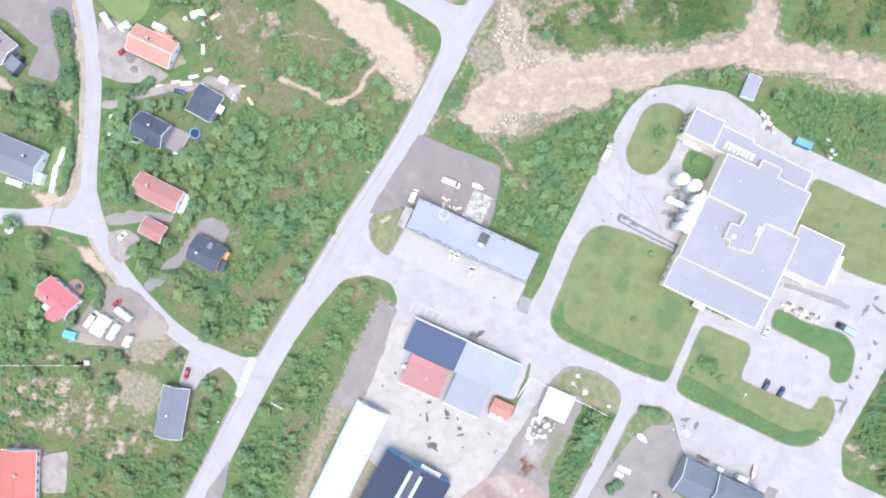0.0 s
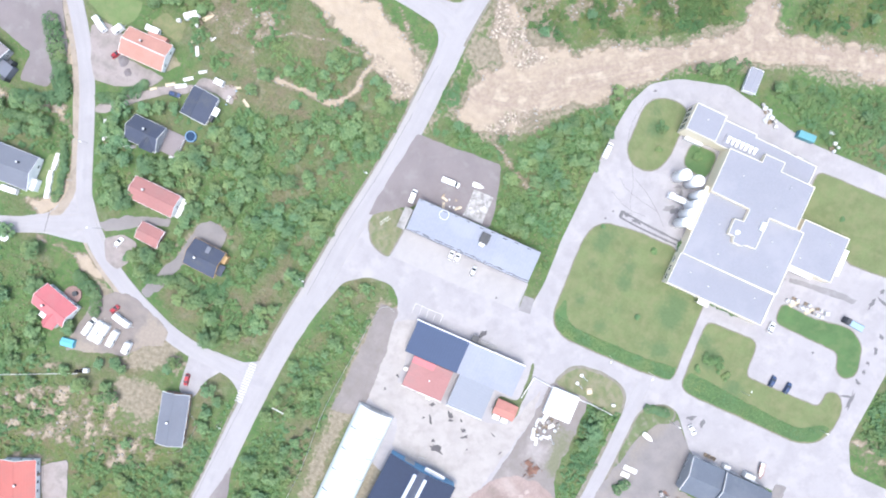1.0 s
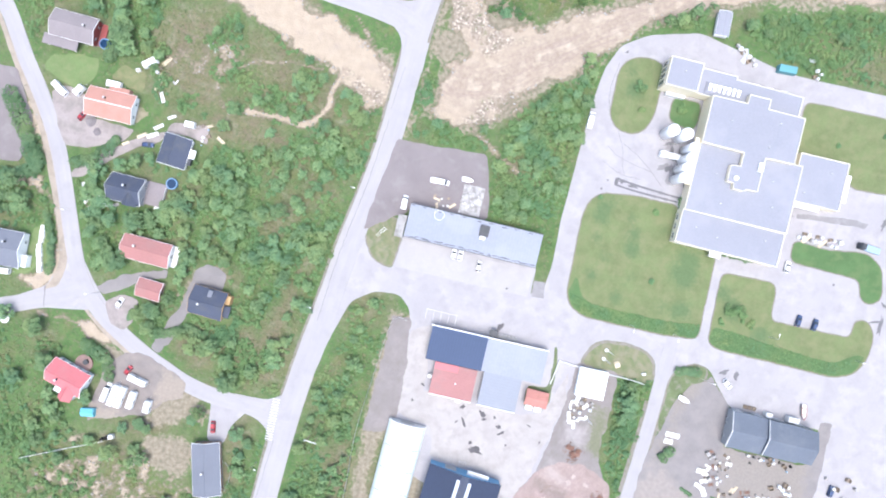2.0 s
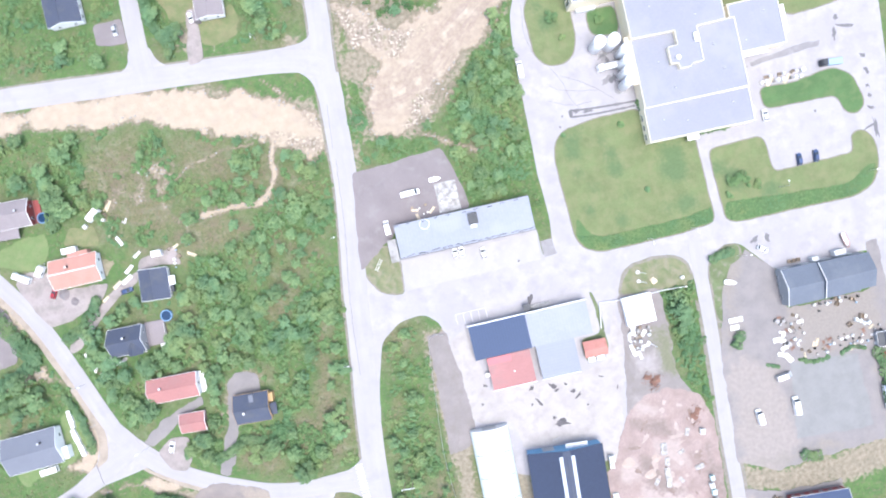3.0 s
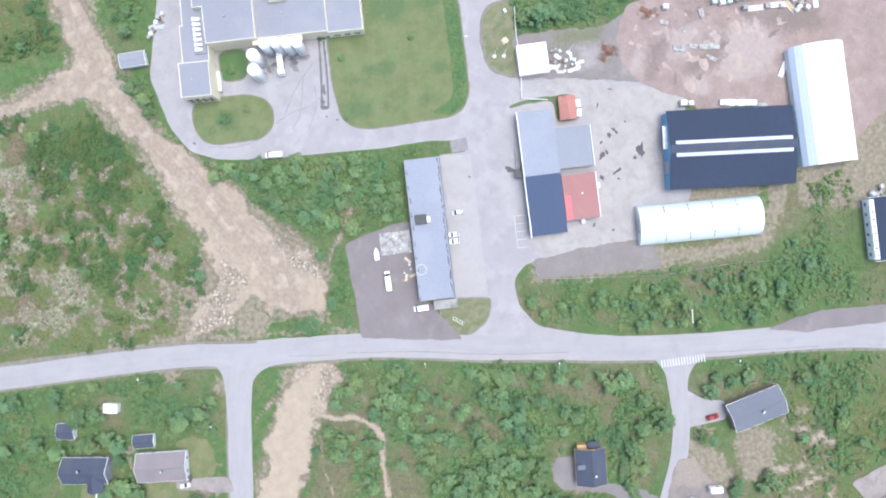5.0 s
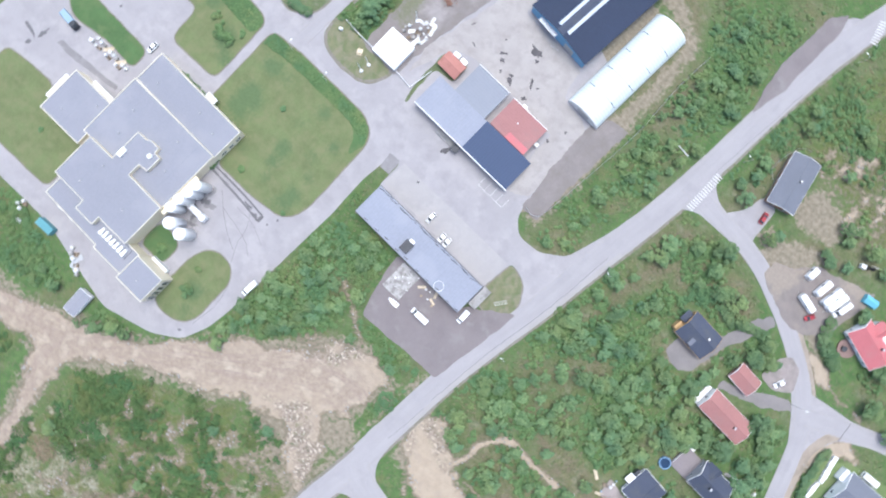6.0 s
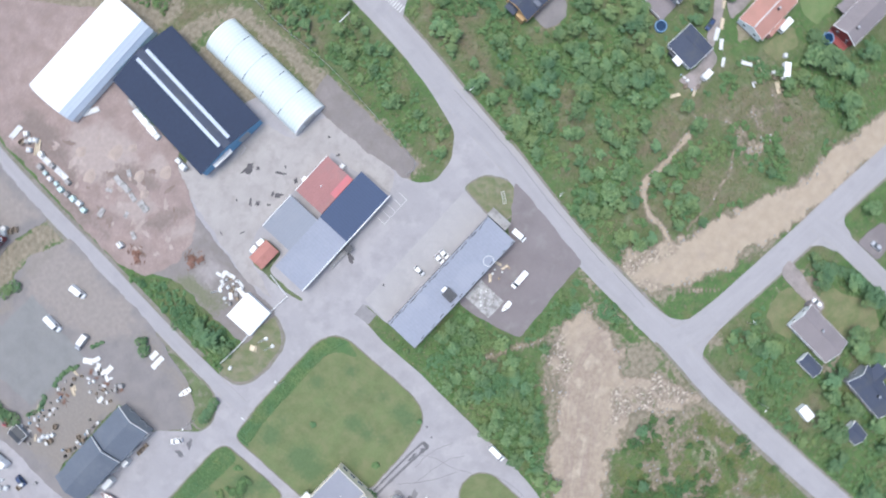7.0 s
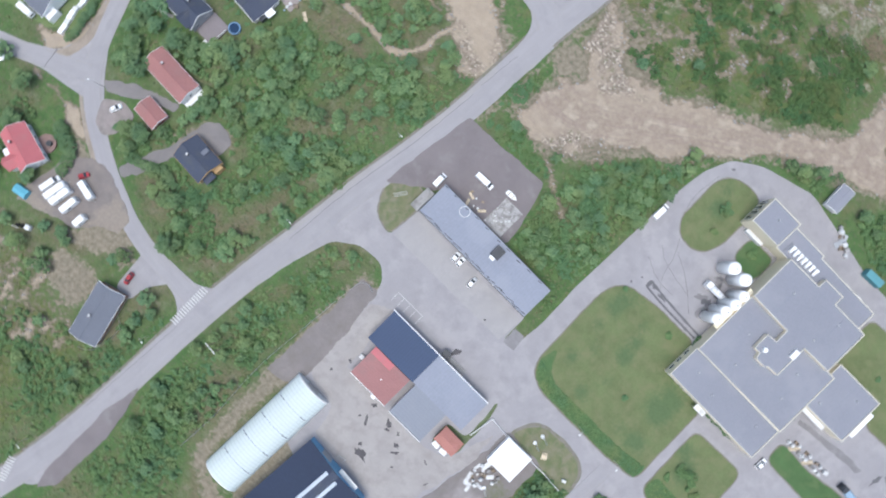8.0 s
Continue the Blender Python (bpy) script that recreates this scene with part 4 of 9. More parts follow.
def ground_material():
    m = bpy.data.materials.new("heath_ground")
    m.use_nodes = True
    n, l = m.node_tree.nodes, m.node_tree.links
    bsdf = n["Principled BSDF"]
    bsdf.inputs["Roughness"].default_value = 0.95
    bsdf.inputs["Specular IOR Level"].default_value = 0.2
    geo = n.new("ShaderNodeNewGeometry")

    def field(size, lo, hi, detail=5.0):
        t, r = n.new("ShaderNodeTexNoise"), n.new("ShaderNodeMapRange")
        t.inputs["Scale"].default_value, t.inputs["Detail"].default_value = 1 / size, detail
        r.inputs[1].default_value, r.inputs[2].default_value = lo, hi
        l.new(geo.outputs["Position"], t.inputs["Vector"])
        l.new(t.outputs["Fac"], r.inputs[0])
        return r.outputs[0]

    def mix(a, b, fac):
        t = n.new("ShaderNodeMix")
        t.data_type = "RGBA"
        for s, v in ((t.inputs[6], a), (t.inputs[7], b), (t.inputs[0], fac)):
            if isinstance(v, (tuple, float)):
                s.default_value = v
            else:
                l.new(v, s)
        return t.outputs[2]

    def read(name):
        t = n.new("ShaderNodeAttribute")
        t.attribute_name = name
        return t.outputs["Fac"]

    def ragged(name, size):
        """An attribute whose border is broken up by noise."""
        add, cut = n.new("ShaderNodeMath"), n.new("ShaderNodeMapRange")
        add.operation = "ADD"
        l.new(read(name), add.inputs[0])
        l.new(field(size, 0.2, 0.8, 6.0), add.inputs[1])
        cut.inputs[1].default_value, cut.inputs[2].default_value = 0.85, 1.25
        l.new(add.outputs[0], cut.inputs[0])
        return cut.outputs[0]

    grass = mix((0.058, 0.114, 0.037, 1), (0.098, 0.154, 0.056, 1), field(2.6, 0.3, 0.7))
    grass = mix(grass, (0.126, 0.134, 0.06, 1), field(9.0, 0.55, 0.72))
    heath = mix((0.1, 0.114, 0.053, 1), (0.16, 0.15, 0.084, 1), field(1.9, 0.32, 0.68))
    heath = mix(heath, (0.205, 0.188, 0.135, 1), field(3.4, 0.48, 0.72))
    heath = mix(heath, (0.148, 0.122, 0.082, 1), field(6.5, 0.46, 0.68))
    green = mix(heath, grass, read("lush"))
    bog = mix((0.085, 0.112, 0.036, 1), (0.128, 0.14, 0.054, 1), field(2.2, 0.3, 0.7))
    bog = mix(bog, (0.142, 0.115, 0.07, 1), field(7.0, 0.56, 0.68, 3.0))
    bog = mix(bog, (0.215, 0.198, 0.13, 1), field(4.0, 0.58, 0.72, 4.0))
    bog = mix(bog, (0.092, 0.138, 0.05, 1), field(8.0, 0.45, 0.58))
    bog = mix(bog, mix((0.13, 0.1, 0.066, 1), (0.18, 0.142, 0.096, 1), field(1.2, 0.35, 0.65)), ragged("heather", 1.6))
    bog = mix(bog, mix((0.165, 0.16, 0.096, 1), (0.28, 0.265, 0.2, 1), field(1.4, 0.35, 0.65)), ragged("lichen", 2.6))
    green = mix(green, bog, read("moor"))
    green = mix(green, (0.06, 0.095, 0.038, 1), field(1.0, 0.5, 0.85))
    green = mix(green, mix((0.172, 0.15, 0.11, 1), (0.255, 0.222, 0.168, 1), field(1.5, 0.35, 0.65)), ragged("earth", 1.5))
    # sand: smooth and creamy where it was spread, pinker with ruts on the track, broken where it was dug
    sand = mix((0.318, 0.26, 0.197, 1), (0.375, 0.312, 0.238, 1), field(3.0, 0.3, 0.7))
    sand = mix(sand, (0.3, 0.248, 0.2, 1), field(5.5, 0.55, 0.75))
    rough = mix((0.248, 0.202, 0.159, 1), (0.328, 0.27, 0.211, 1), field(1.5, 0.3, 0.7))
    rough = mix(rough, (0.41, 0.348, 0.27, 1), field(4.4, 0.5, 0.72))
    sand = mix(sand, rough, read("track"))
    lane = n.new("ShaderNodeCombineXYZ")
    for k, (key, size) in enumerate((("across", 1.9), ("along", 17.0))):
        scaled = n.new("ShaderNodeMath")
        scaled.operation = "DIVIDE"
        scaled.inputs[1].default_value = size
        l.new(read(key), scaled.inputs[0])
        l.new(scaled.outputs[0], lane.inputs[k])
    ruts, cut_ruts, on_track = n.new("ShaderNodeTexNoise"), n.new("ShaderNodeMapRange"), n.new("ShaderNodeMath")
    ruts.inputs["Scale"].default_value, ruts.inputs["Detail"].default_value = 1.0, 3.0
    ruts.inputs["Distortion"].default_value, ruts.inputs["Roughness"].default_value = 0.9, 0.7
    l.new(lane.outputs[0], ruts.inputs["Vector"])
    cut_ruts.inputs[1].default_value, cut_ruts.inputs[2].default_value, cut_ruts.inputs[4].default_value = 0.45, 0.72, 0.75
    l.new(ruts.outputs["Fac"], cut_ruts.inputs[0])
    on_track.operation = "MULTIPLY"
    l.new(cut_ruts.outputs[0], on_track.inputs[0])
    l.new(read("track"), on_track.inputs[1])
    sand = mix(sand, mix((0.215, 0.168, 0.144, 1), (0.275, 0.218, 0.188, 1), field(2.0, 0.35, 0.65)), on_track.outputs[0])
    broken = mix((0.15, 0.13, 0.1, 1), (0.29, 0.24, 0.195, 1), field(1.3, 0.36, 0.6))
    broken = mix(broken, (0.46, 0.4, 0.33, 1), field(1.1, 0.54, 0.64))
    broken = mix(broken, (0.1, 0.118, 0.06, 1), field(2.6, 0.58, 0.68))
    sand = mix(sand, broken, read("dug"))
    # the edge between soil and growth is ragged
    edge = n.new("ShaderNodeMath")
    edge.operation = "ADD"
    l.new(read("soil"), edge.inputs[0])
    l.new(field(1.3, 1.0, 0.0, 6.0), edge.inputs[1])
    fringe = n.new("ShaderNodeMapRange")
    fringe.inputs[1].default_value, fringe.inputs[2].default_value = 0.52, 0.84
    l.new(edge.outputs[0], fringe.inputs[0])
    green = mix(green, mix((0.13, 0.118, 0.078, 1), (0.19, 0.158, 0.12, 1), field(1.2, 0.35, 0.65)), fringe.outputs[0])
    cut = n.new("ShaderNodeMapRange")
    cut.inputs[1].default_value, cut.inputs[2].default_value = 0.8, 1.32
    l.new(edge.outputs[0], cut.inputs[0])
    l.new(mix(green, sand, cut.outputs[0]), bsdf.inputs["Base Color"])
    b = n.new("ShaderNodeBump")
    b.inputs["Strength"].default_value, b.inputs["Distance"].default_value = 0.7, 0.25
    l.new(field(0.7, 0.2, 0.8), b.inputs["Height"])
    l.new(b.outputs[0], bsdf.inputs["Normal"])
    return m


build_ground()


def road(name, line, width, z):
    """A strip of asphalt with slightly uneven edges along a line."""
    pts = smooth_line(line, 2.5)
    verts, faces = [], []
    for i, p in enumerate(pts):
        d = (pts[min(i + 1, len(pts) - 1)] - pts[max(i - 1, 0)]).normalized()
        side = Vector((-d.y, d.x))
        for k, sgn in enumerate((-1, 1)):
            w = width / 2 + 0.14 * noise.noise(Vector((p.x * 0.12, p.y * 0.12, sgn * 9)))
            q = p + side * sgn * w
            top, low = (q.x, q.y, z), (q.x + side.x * sgn * 0.15, q.y + side.y * sgn * 0.15, z - 0.2)
            verts += [low, top] if k == 0 else [top, low]
    for i in range(len(pts) - 1):
        a, b = 4 * i, 4 * i + 4
        for k in range(3):
            faces.append((a + k + 1, a + k, b + k, b + k + 1))
    ob = mesh_object(name, verts, faces, ROAD)
    run = np.concatenate([[0.0], np.cumsum([(q - p).length for p, q in zip(pts, pts[1:])])])
    for key, value in (("across", np.tile([-1.0, -1.0, 1.0, 1.0], len(pts))), ("along", np.repeat(run, 4))):
        ob.data.attributes.new(key, "FLOAT", "POINT").data.foreach_set("value", value.astype(np.float32))
    return tagged(ob, "pale worn asphalt road with crumbling edges", "road", kind="structure")


def edge_strip(name, line, offset, width, z, material, label, first=0.0, last=1.0):
    """A verge of sand along a stretch of a road."""
    pts = smooth_line(line, 2.5)
    pts = pts[int(first * len(pts)):max(int(last * len(pts)), 2)]
    left, right = [], []
    for i, p in enumerate(pts):
        d = (pts[min(i + 1, len(pts) - 1)] - pts[max(i - 1, 0)]).normalized()
        side = Vector((-d.y, d.x))
        w = width * (0.8 + 0.35 * noise.noise(Vector((p.x * 0.07, p.y * 0.07, 3))))
        left.append(p + side * (offset - w / 2))
        right.append(p + side * (offset + w / 2))
    ob = sheet(name, uneven(left + right[::-1], 0.12), z, material)
    return tagged(ob, label, "verge", kind="structure")


for k, (name, (line, width)) in enumerate(ROADS.items()):
    road(name, line, width, 0.075 + 0.008 * k)
edge_strip("footway", ROADS["main_road"][0], -3.35, 1.9, 0.0865, FOOTWAY, "narrow paler strip of asphalt along the road edge", 0.425, 0.565)
edge_strip("sand_verge", ROADS["residential_road"][0], 4.0, 2.6, 0.026, SHOULDER, "sandy verge beside the road", 0.36, 0.8)
edge_strip("sand_verge_south", ROADS["residential_road"][0], 3.7, 1.8, 0.024, SHOULDER, "sandy verge beside the road", 0.2, 0.33)
edge_strip("gravel_verge", ROADS["main_road"][0], -4.7, 1.4, 0.022, EDGE_SOIL, "narrow gravel verge beside the road", 0.1, 0.9)
edge_strip("gravel_verge_east", ROADS["main_road"][0], 4.6, 1.2, 0.020, EDGE_SOIL, "narrow gravel verge beside the road", 0.1, 0.34)
edge_strip("gravel_verge_west", ROADS["west_road"][0], -4.4, 1.2, 0.018, EDGE_SOIL, "narrow gravel verge beside the road", 0.05, 0.9)
for side, tail in ((3.0, "west"), (-3.0, "east")):
    edge_strip("lane_verge_" + tail, ROADS["works_lane"][0], side, 1.9, 0.052, EDGE_SOIL, "narrow trodden gravel verge beside the lane", 0.08, 0.6)
edge_strip("dusty_shoulder", ROADS["main_road"][0], 4.0, 1.2, 0.0865, EDGE_SOIL, "crumbling dusty shoulder of the road", 0.12, 0.4)
sand_corner = [(-143.8, -21.2), (-142.4, -20.5), (-137.3, -32.4), (-135.2, -40.9), (-136.6, -47.5), (-140.7, -52.5), (-147.4, -57.1), (-148.4, -55.9), (-141.8, -51.1), (-139.3, -45.9), (-138.6, -40.1), (-140.0, -33.2)]
tagged(sheet("sand_verge_corner", uneven([Vector(q) for q in sand_corner], 0.5), 0.088, SHOULDER), "sandy verge at the corner of the lane", "verge", kind="structure")
for k, (name, outline) in enumerate(ASPHALT_AREAS.items()):
    ob = sheet(name, uneven(rounded(outline, 2.5), 0.12, 1.6), 0.03 + 0.006 * k, ASPHALT, 0.2)
    tagged(ob, "wide pale asphalt street and forecourts, patched and worn" if k == 0 else "pale asphalt at a road junction", "pavement", kind="structure")


works_floor = [(-4.6, -63), (-6.3, -33), (1.2, -29), (3.6, -53.5), (36, -54.4), (47.5, -52), (50, -47), (53.6, -34), (55, -45), (51.5, -62), (47.5, -79), (44, -90), (39.5, -84), (39, -78), (12, -76.8), (9, -66), (0, -65.2)]
tagged(sheet("works_floor", uneven(rounded([Vector(q) for q in works_floor], 1.5), 0.9, 0.9), 0.0405, DUSTY_YARD, 0.012), "dusty concrete floor of the works yard", "pavement", kind="structure")
tagged(sheet("shop_forecourt", uneven([Vector(q) for q in ((-17.5, -11.9), (-17.3, -0.8), (32.6, -1.4), (32.0, -11.1))], 0.15), 0.0415, FORECOURT, 0.012), "pale asphalt forecourt before the shop", "pavement", kind="structure")


def worn_material(name, base, other, second, third, vary=0.16):
    """Trodden ground: two mixed tones, with two more where the attributes 'first' and 'last' ask for them, ragged at the edges."""
    m = mat(name, base, 0.95, vary=vary, scale=2.0, fine=7, second=other, second_at=0.56, soft=0.12, bump=0.5)
    n, l = m.node_tree.nodes, m.node_tree.links
    bsdf = n["Principled BSDF"]
    link = bsdf.inputs["Base Color"].links[0]
    col = link.from_socket
    l.remove(link)
    geo = n.new("ShaderNodeNewGeometry")
    for attr, tone, size in (("first", second, 2.3), ("last", third, 1.2)):
        a, t, add, cut, mx, f = (n.new("ShaderNode" + q) for q in ("Attribute", "TexNoise", "Math", "MapRange", "Mix", "TexNoise"))
        a.attribute_name = attr
        t.inputs["Scale"].default_value, t.inputs["Detail"].default_value = 1 / size, 6.0
        f.inputs["Scale"].default_value, f.inputs["Detail"].default_value = 1.6 / size, 4.0
        l.new(geo.outputs["Position"], t.inputs["Vector"])
        l.new(geo.outputs["Position"], f.inputs["Vector"])
        l.new(a.outputs["Fac"], add.inputs[0])
        l.new(t.outputs["Fac"], add.inputs[1])
        cut.inputs[1].default_value, cut.inputs[2].default_value = 0.75, 1.25
        l.new(add.outputs[0], cut.inputs[0])
        tint = n.new("ShaderNodeMix")
        tint.data_type = mx.data_type = "RGBA"
        tint.inputs[6].default_value = (tone[0] * 0.8, tone[1] * 0.8, tone[2] * 0.8, 1)
        tint.inputs[7].default_value = (tone[0] * 1.2, tone[1] * 1.2, tone[2] * 1.2, 1)
        l.new(f.outputs["Fac"], tint.inputs[0])
        l.new(cut.outputs[0], mx.inputs[0])
        l.new(col, mx.inputs[6])
        l.new(tint.outputs[2], mx.inputs[7])
        col = mx.outputs[2]
    l.new(col, bsdf.inputs["Base Color"])
    return m


# where a yard is paler (first) and where it is weedy or darker (last)
FIRST = [[(88, -60), (98, -60), (108, -66), (109, -74.7), (110, -84.1), (112, -97), (100, -106), (86, -104), (87, -83)],
         [(53.5, -64.5), (64.6, -72.5), (64.8, -78), (51, -74)], [(45, -104), (52, -98), (66, -103), (70, -116), (60, -124), (46, -118)], [(44, -89), (50, -87), (52, -95), (44, -98)],
         [(58, -84), (68, -82), (71, -96), (61, -98)], [(58, -53), (66, -52), (66, -60), (57, -60)], [(88, -112), (100, -114), (100, -130), (88, -130)]]
LAST = [[(-9.6, -74), (-8, -74), (-8.4, -110), (-11, -108)],
        [(-14, -74), (-12, -80), (-13, -92), (-14.5, -92)],
        [(-92, -67), (-80, -71), (-80, -80), (-93, -84)],
        [(-116, -95), (-104, -92), (-104, -88), (-116, -88)],
        [(115.9, -46.5), (126.7, -47), (148, -46), (148.5, -60), (139.7, -70), (134.5, -68.5), (118, -66), (113, -58)],
        [(142, -68), (149.5, -66), (149.5, -98), (143, -92)],
        [(92, -27), (100, -21), (104, -23), (101, -31), (97.5, -40), (97.5, -54), (92, -58)],
        [(91.5, -98), (106, -98), (118, -95), (126, -100), (100, -104)],
        [(50, -72), (55, -75.5), (65, -76), (67, -86), (57, -82), (50, -80)]]
LAST += [[(52, -88), (58, -92), (66, -104), (58, -105), (52, -100)],
         [(74, -90), (79, -88), (79, -140), (75.5, -140)],
         [(66, -44), (72, -42), (72, -64), (67, -60)],
         [(64, -118), (72, -108), (72, -140), (60, -140)],
         [(101, -113), (122, -112), (122, -130), (104, -128)]]


# mossy dark spots on the lawns: x, y, reach
MOSS = [(74.4, 25.0, 3.4), (65.6, 15.3, 3.6), (66.4, 4.9, 2.2), (52.6, 28.2, 3.2), (53.6, 3.1, 2.6), (55.9, 9.5, 3.4), (85.0, 10.7, 6), (51.7, 16.3, 2.5), (81.2, -1.8, 2.5), (62.1, 26.2, 2.0), (63.4, -3.9, 2.2), (86.1, 16.2, 5), (65.2, 20.5, 3), (51.9, 23.7, 3), (106.8, 2.3, 5), (101.2, 6.8, 4), (119.1, -3.7, 3), (87.6, -2.0, 3.5), (52.0, 70.9, 4), (50.7, 78.6, 3)]
LAST += [[(x + r * math.cos(a), y + r * math.sin(a)) for a in np.linspace(0, 2 * math.pi, 9)[:-1]] for x, y, r in MOSS]


def worn_sheet(name, outline, z, material, step=1.1):
    """A yard as one sheet with a grid of points inside, which carry the two attributes."""
    p = np.array([(q.x, q.y) for q in outline])
    x, y = (q.ravel() for q in np.meshgrid(np.arange(p[:, 0].min(), p[:, 0].max(), step), np.arange(p[:, 1].min(), p[:, 1].max(), step)))
    keep = depth_in([tuple(q) for q in p], x, y) > 0.5
    pts = [Vector(q) for q in p] + [Vector((a, b)) for a, b in zip(x[keep], y[keep])]
    vs, _, fs = geometry.delaunay_2d_cdt(pts, [], [list(range(len(p)))], 1, 1e-4)[:3]
    m = len(p)
    verts = [(v.x, v.y, z) for v in vs]
    base = len(verts)
    verts += [(a, b, z) for a, b in p] + [(a, b, z - 0.25) for a, b in p]
    faces = [tuple(f) for f in fs]
    area = sum(p[i][0] * p[(i + 1) % m][1] - p[(i + 1) % m][0] * p[i][1] for i in range(m))
    for i in range(m):
        j = (i + 1) % m
        quad = (base + i, base + m + i, base + m + j, base + j)
        faces.append(quad if area > 0 else tuple(reversed(quad)))
    ob = mesh_object(name, verts, faces, material)
    vx, vy = np.array([v[0] for v in verts]), np.array([v[1] for v in verts])
    for attr, polys in (("first", FIRST), ("last", LAST)):
        amount = np.zeros(len(verts))
        for q in polys:
            amount = np.maximum(amount, np.clip((depth_in(q, vx, vy) + (lumps(vx, vy, 6, 9) - 0.5) * 7) / 7 + 0.35, 0, 0.9))
        ob.data.attributes.new(attr, "FLOAT", "POINT").data.foreach_set("value", amount.astype(np.float32))
    return ob


LOT = worn_material("lot_gravel", (0.192, 0.177, 0.174), (0.218, 0.2, 0.192), (0.24, 0.213, 0.196), (0.212, 0.19, 0.17))
PINKSOIL = worn_material("reddish_soil", (0.268, 0.21, 0.192), (0.225, 0.172, 0.154), (0.318, 0.264, 0.24), (0.19, 0.152, 0.136), 0.28)
TENTSOIL = worn_material("brown_gravel", (0.205, 0.184, 0.176), (0.18, 0.16, 0.148), (0.27, 0.248, 0.238), (0.15, 0.152, 0.1))
OLDSLAB = worn_material("old_apron", (0.188, 0.187, 0.183), (0.208, 0.206, 0.202), (0.22, 0.215, 0.208), (0.165, 0.172, 0.145), 0.12)
MOSSY_LAWN = worn_material("mossy_lawn", (0.124, 0.152, 0.067), (0.158, 0.166, 0.083), (0.168, 0.167, 0.092), (0.092, 0.134, 0.06), 0.22)
YARDSOIL = worn_material("brown_yard_soil", (0.185, 0.162, 0.152), (0.225, 0.195, 0.175), (0.25, 0.222, 0.21), (0.25, 0.215, 0.18))
for k, (name, outline) in enumerate(YARDS.items()):
    z = 0.128 + 0.006 * k
    if name == "strip_south":
        continue  # a trodden strip, part of the ground's earth
    if name in ("gravel_lot", "builders_yard", "gravel_tent", "yard_southeast", "caravan_yard", "gravel_strip", "drive_dark_house", "drive_red_house"):
        m = PINKSOIL if name == "builders_yard" else YARDSOIL if name == "caravan_yard" else TENTSOIL if name in ("gravel_tent", "gravel_strip") else LOT
        ob = worn_sheet(name, uneven(rounded(outline, 1.2), 0.9, 0.9), z, m)
    else:
        m = DRIVE if name in ( "drive_garage", "drive_south_house", "drive_orange_house", "drive_brown_house", "path_two_houses", "caravan_yard") else GRAVEL
        ob = sheet(name, uneven(rounded(outline, 1.6), 0.45, 0.9), z, m, 0.25)
    tagged(ob, "trampled reddish soil of a builders' yard" if name == "builders_yard" else "bare grey gravel yard", "yard", kind="structure")


tagged(worn_sheet("old_slab", uneven([Vector(q) for q in [(112.1, -66.8), (136.6, -68.6), (136.9, -95.4), (108.9, -94.6)]], 0.6, 1.0), 0.156, OLDSLAB), "old grey concrete apron with moss and stains", "yard", kind="structure")


def soil_edge(name, outline, out, z, material, wear=0.2):
    """A worn rim of soil that shows round a lawn or verge."""
    p = rounded(outline, 3.0)
    n = len(p)
    turn = 1 if sum(p[i].x * p[(i + 1) % n].y - p[(i + 1) % n].x * p[i].y for i in range(n)) > 0 else -1
    wide = []
    for i in range(n):
        d = (p[(i + 1) % n] - p[i - 1]).normalized()
        wide.append(p[i] + Vector((d.y, -d.x)) * out * turn)
    ob = sheet(name, uneven(wide, wear), z, material, 0.12)
    return tagged(ob, "narrow worn edge of soil and gravel", "verge", kind="structure")


for k, (name, outline) in enumerate(LAWNS.items()):
    soil_edge(name + "_edge", outline, 0.45, 0.1 + 0.002 * k, EDGE_SOIL)
soil_edge("verge_green_edge", [(60.9, -21.4), (68.2, -19.6), (78, -20), (83, -23.4), (84, -31), (57.4, -30.6), (58.4, -26)], 0.9, 0.047, EDGE_SOIL, 0.4)
soil_edge("verge_lot_edge", [(89.9, -46), (90.7, -27), (97, -20.8), (103, -21), (102, -27.5), (97, -30), (94.6, -37), (94.2, -50)], 0.8, 0.049, EDGE_SOIL, 0.4)
soil_edge("island_west_edge", [(-31, -1), (-29.4, -6.6), (-25.6, -11), (-18.8, -12.8), (-18.2, 2), (-22.5, 6), (-30, 1.5)], 0.6, 0.037, EDGE_SOIL, 0.4)
for k, (name, outline) in enumerate(LAWNS.items()):
    edge = uneven(rounded(outline, 3.0), 0.22, 0.9)
    ob = sheet(name, edge, 0.17, LAWN_RICH, 0.3) if name in ("lawn_tanks", "lawn_strip") else worn_sheet(name, edge, 0.17, MOSSY_LAWN)
    tagged(ob, "mown lawn with mossy and yellowed patches", "lawn", kind="structure")

# ---- vegetation ----


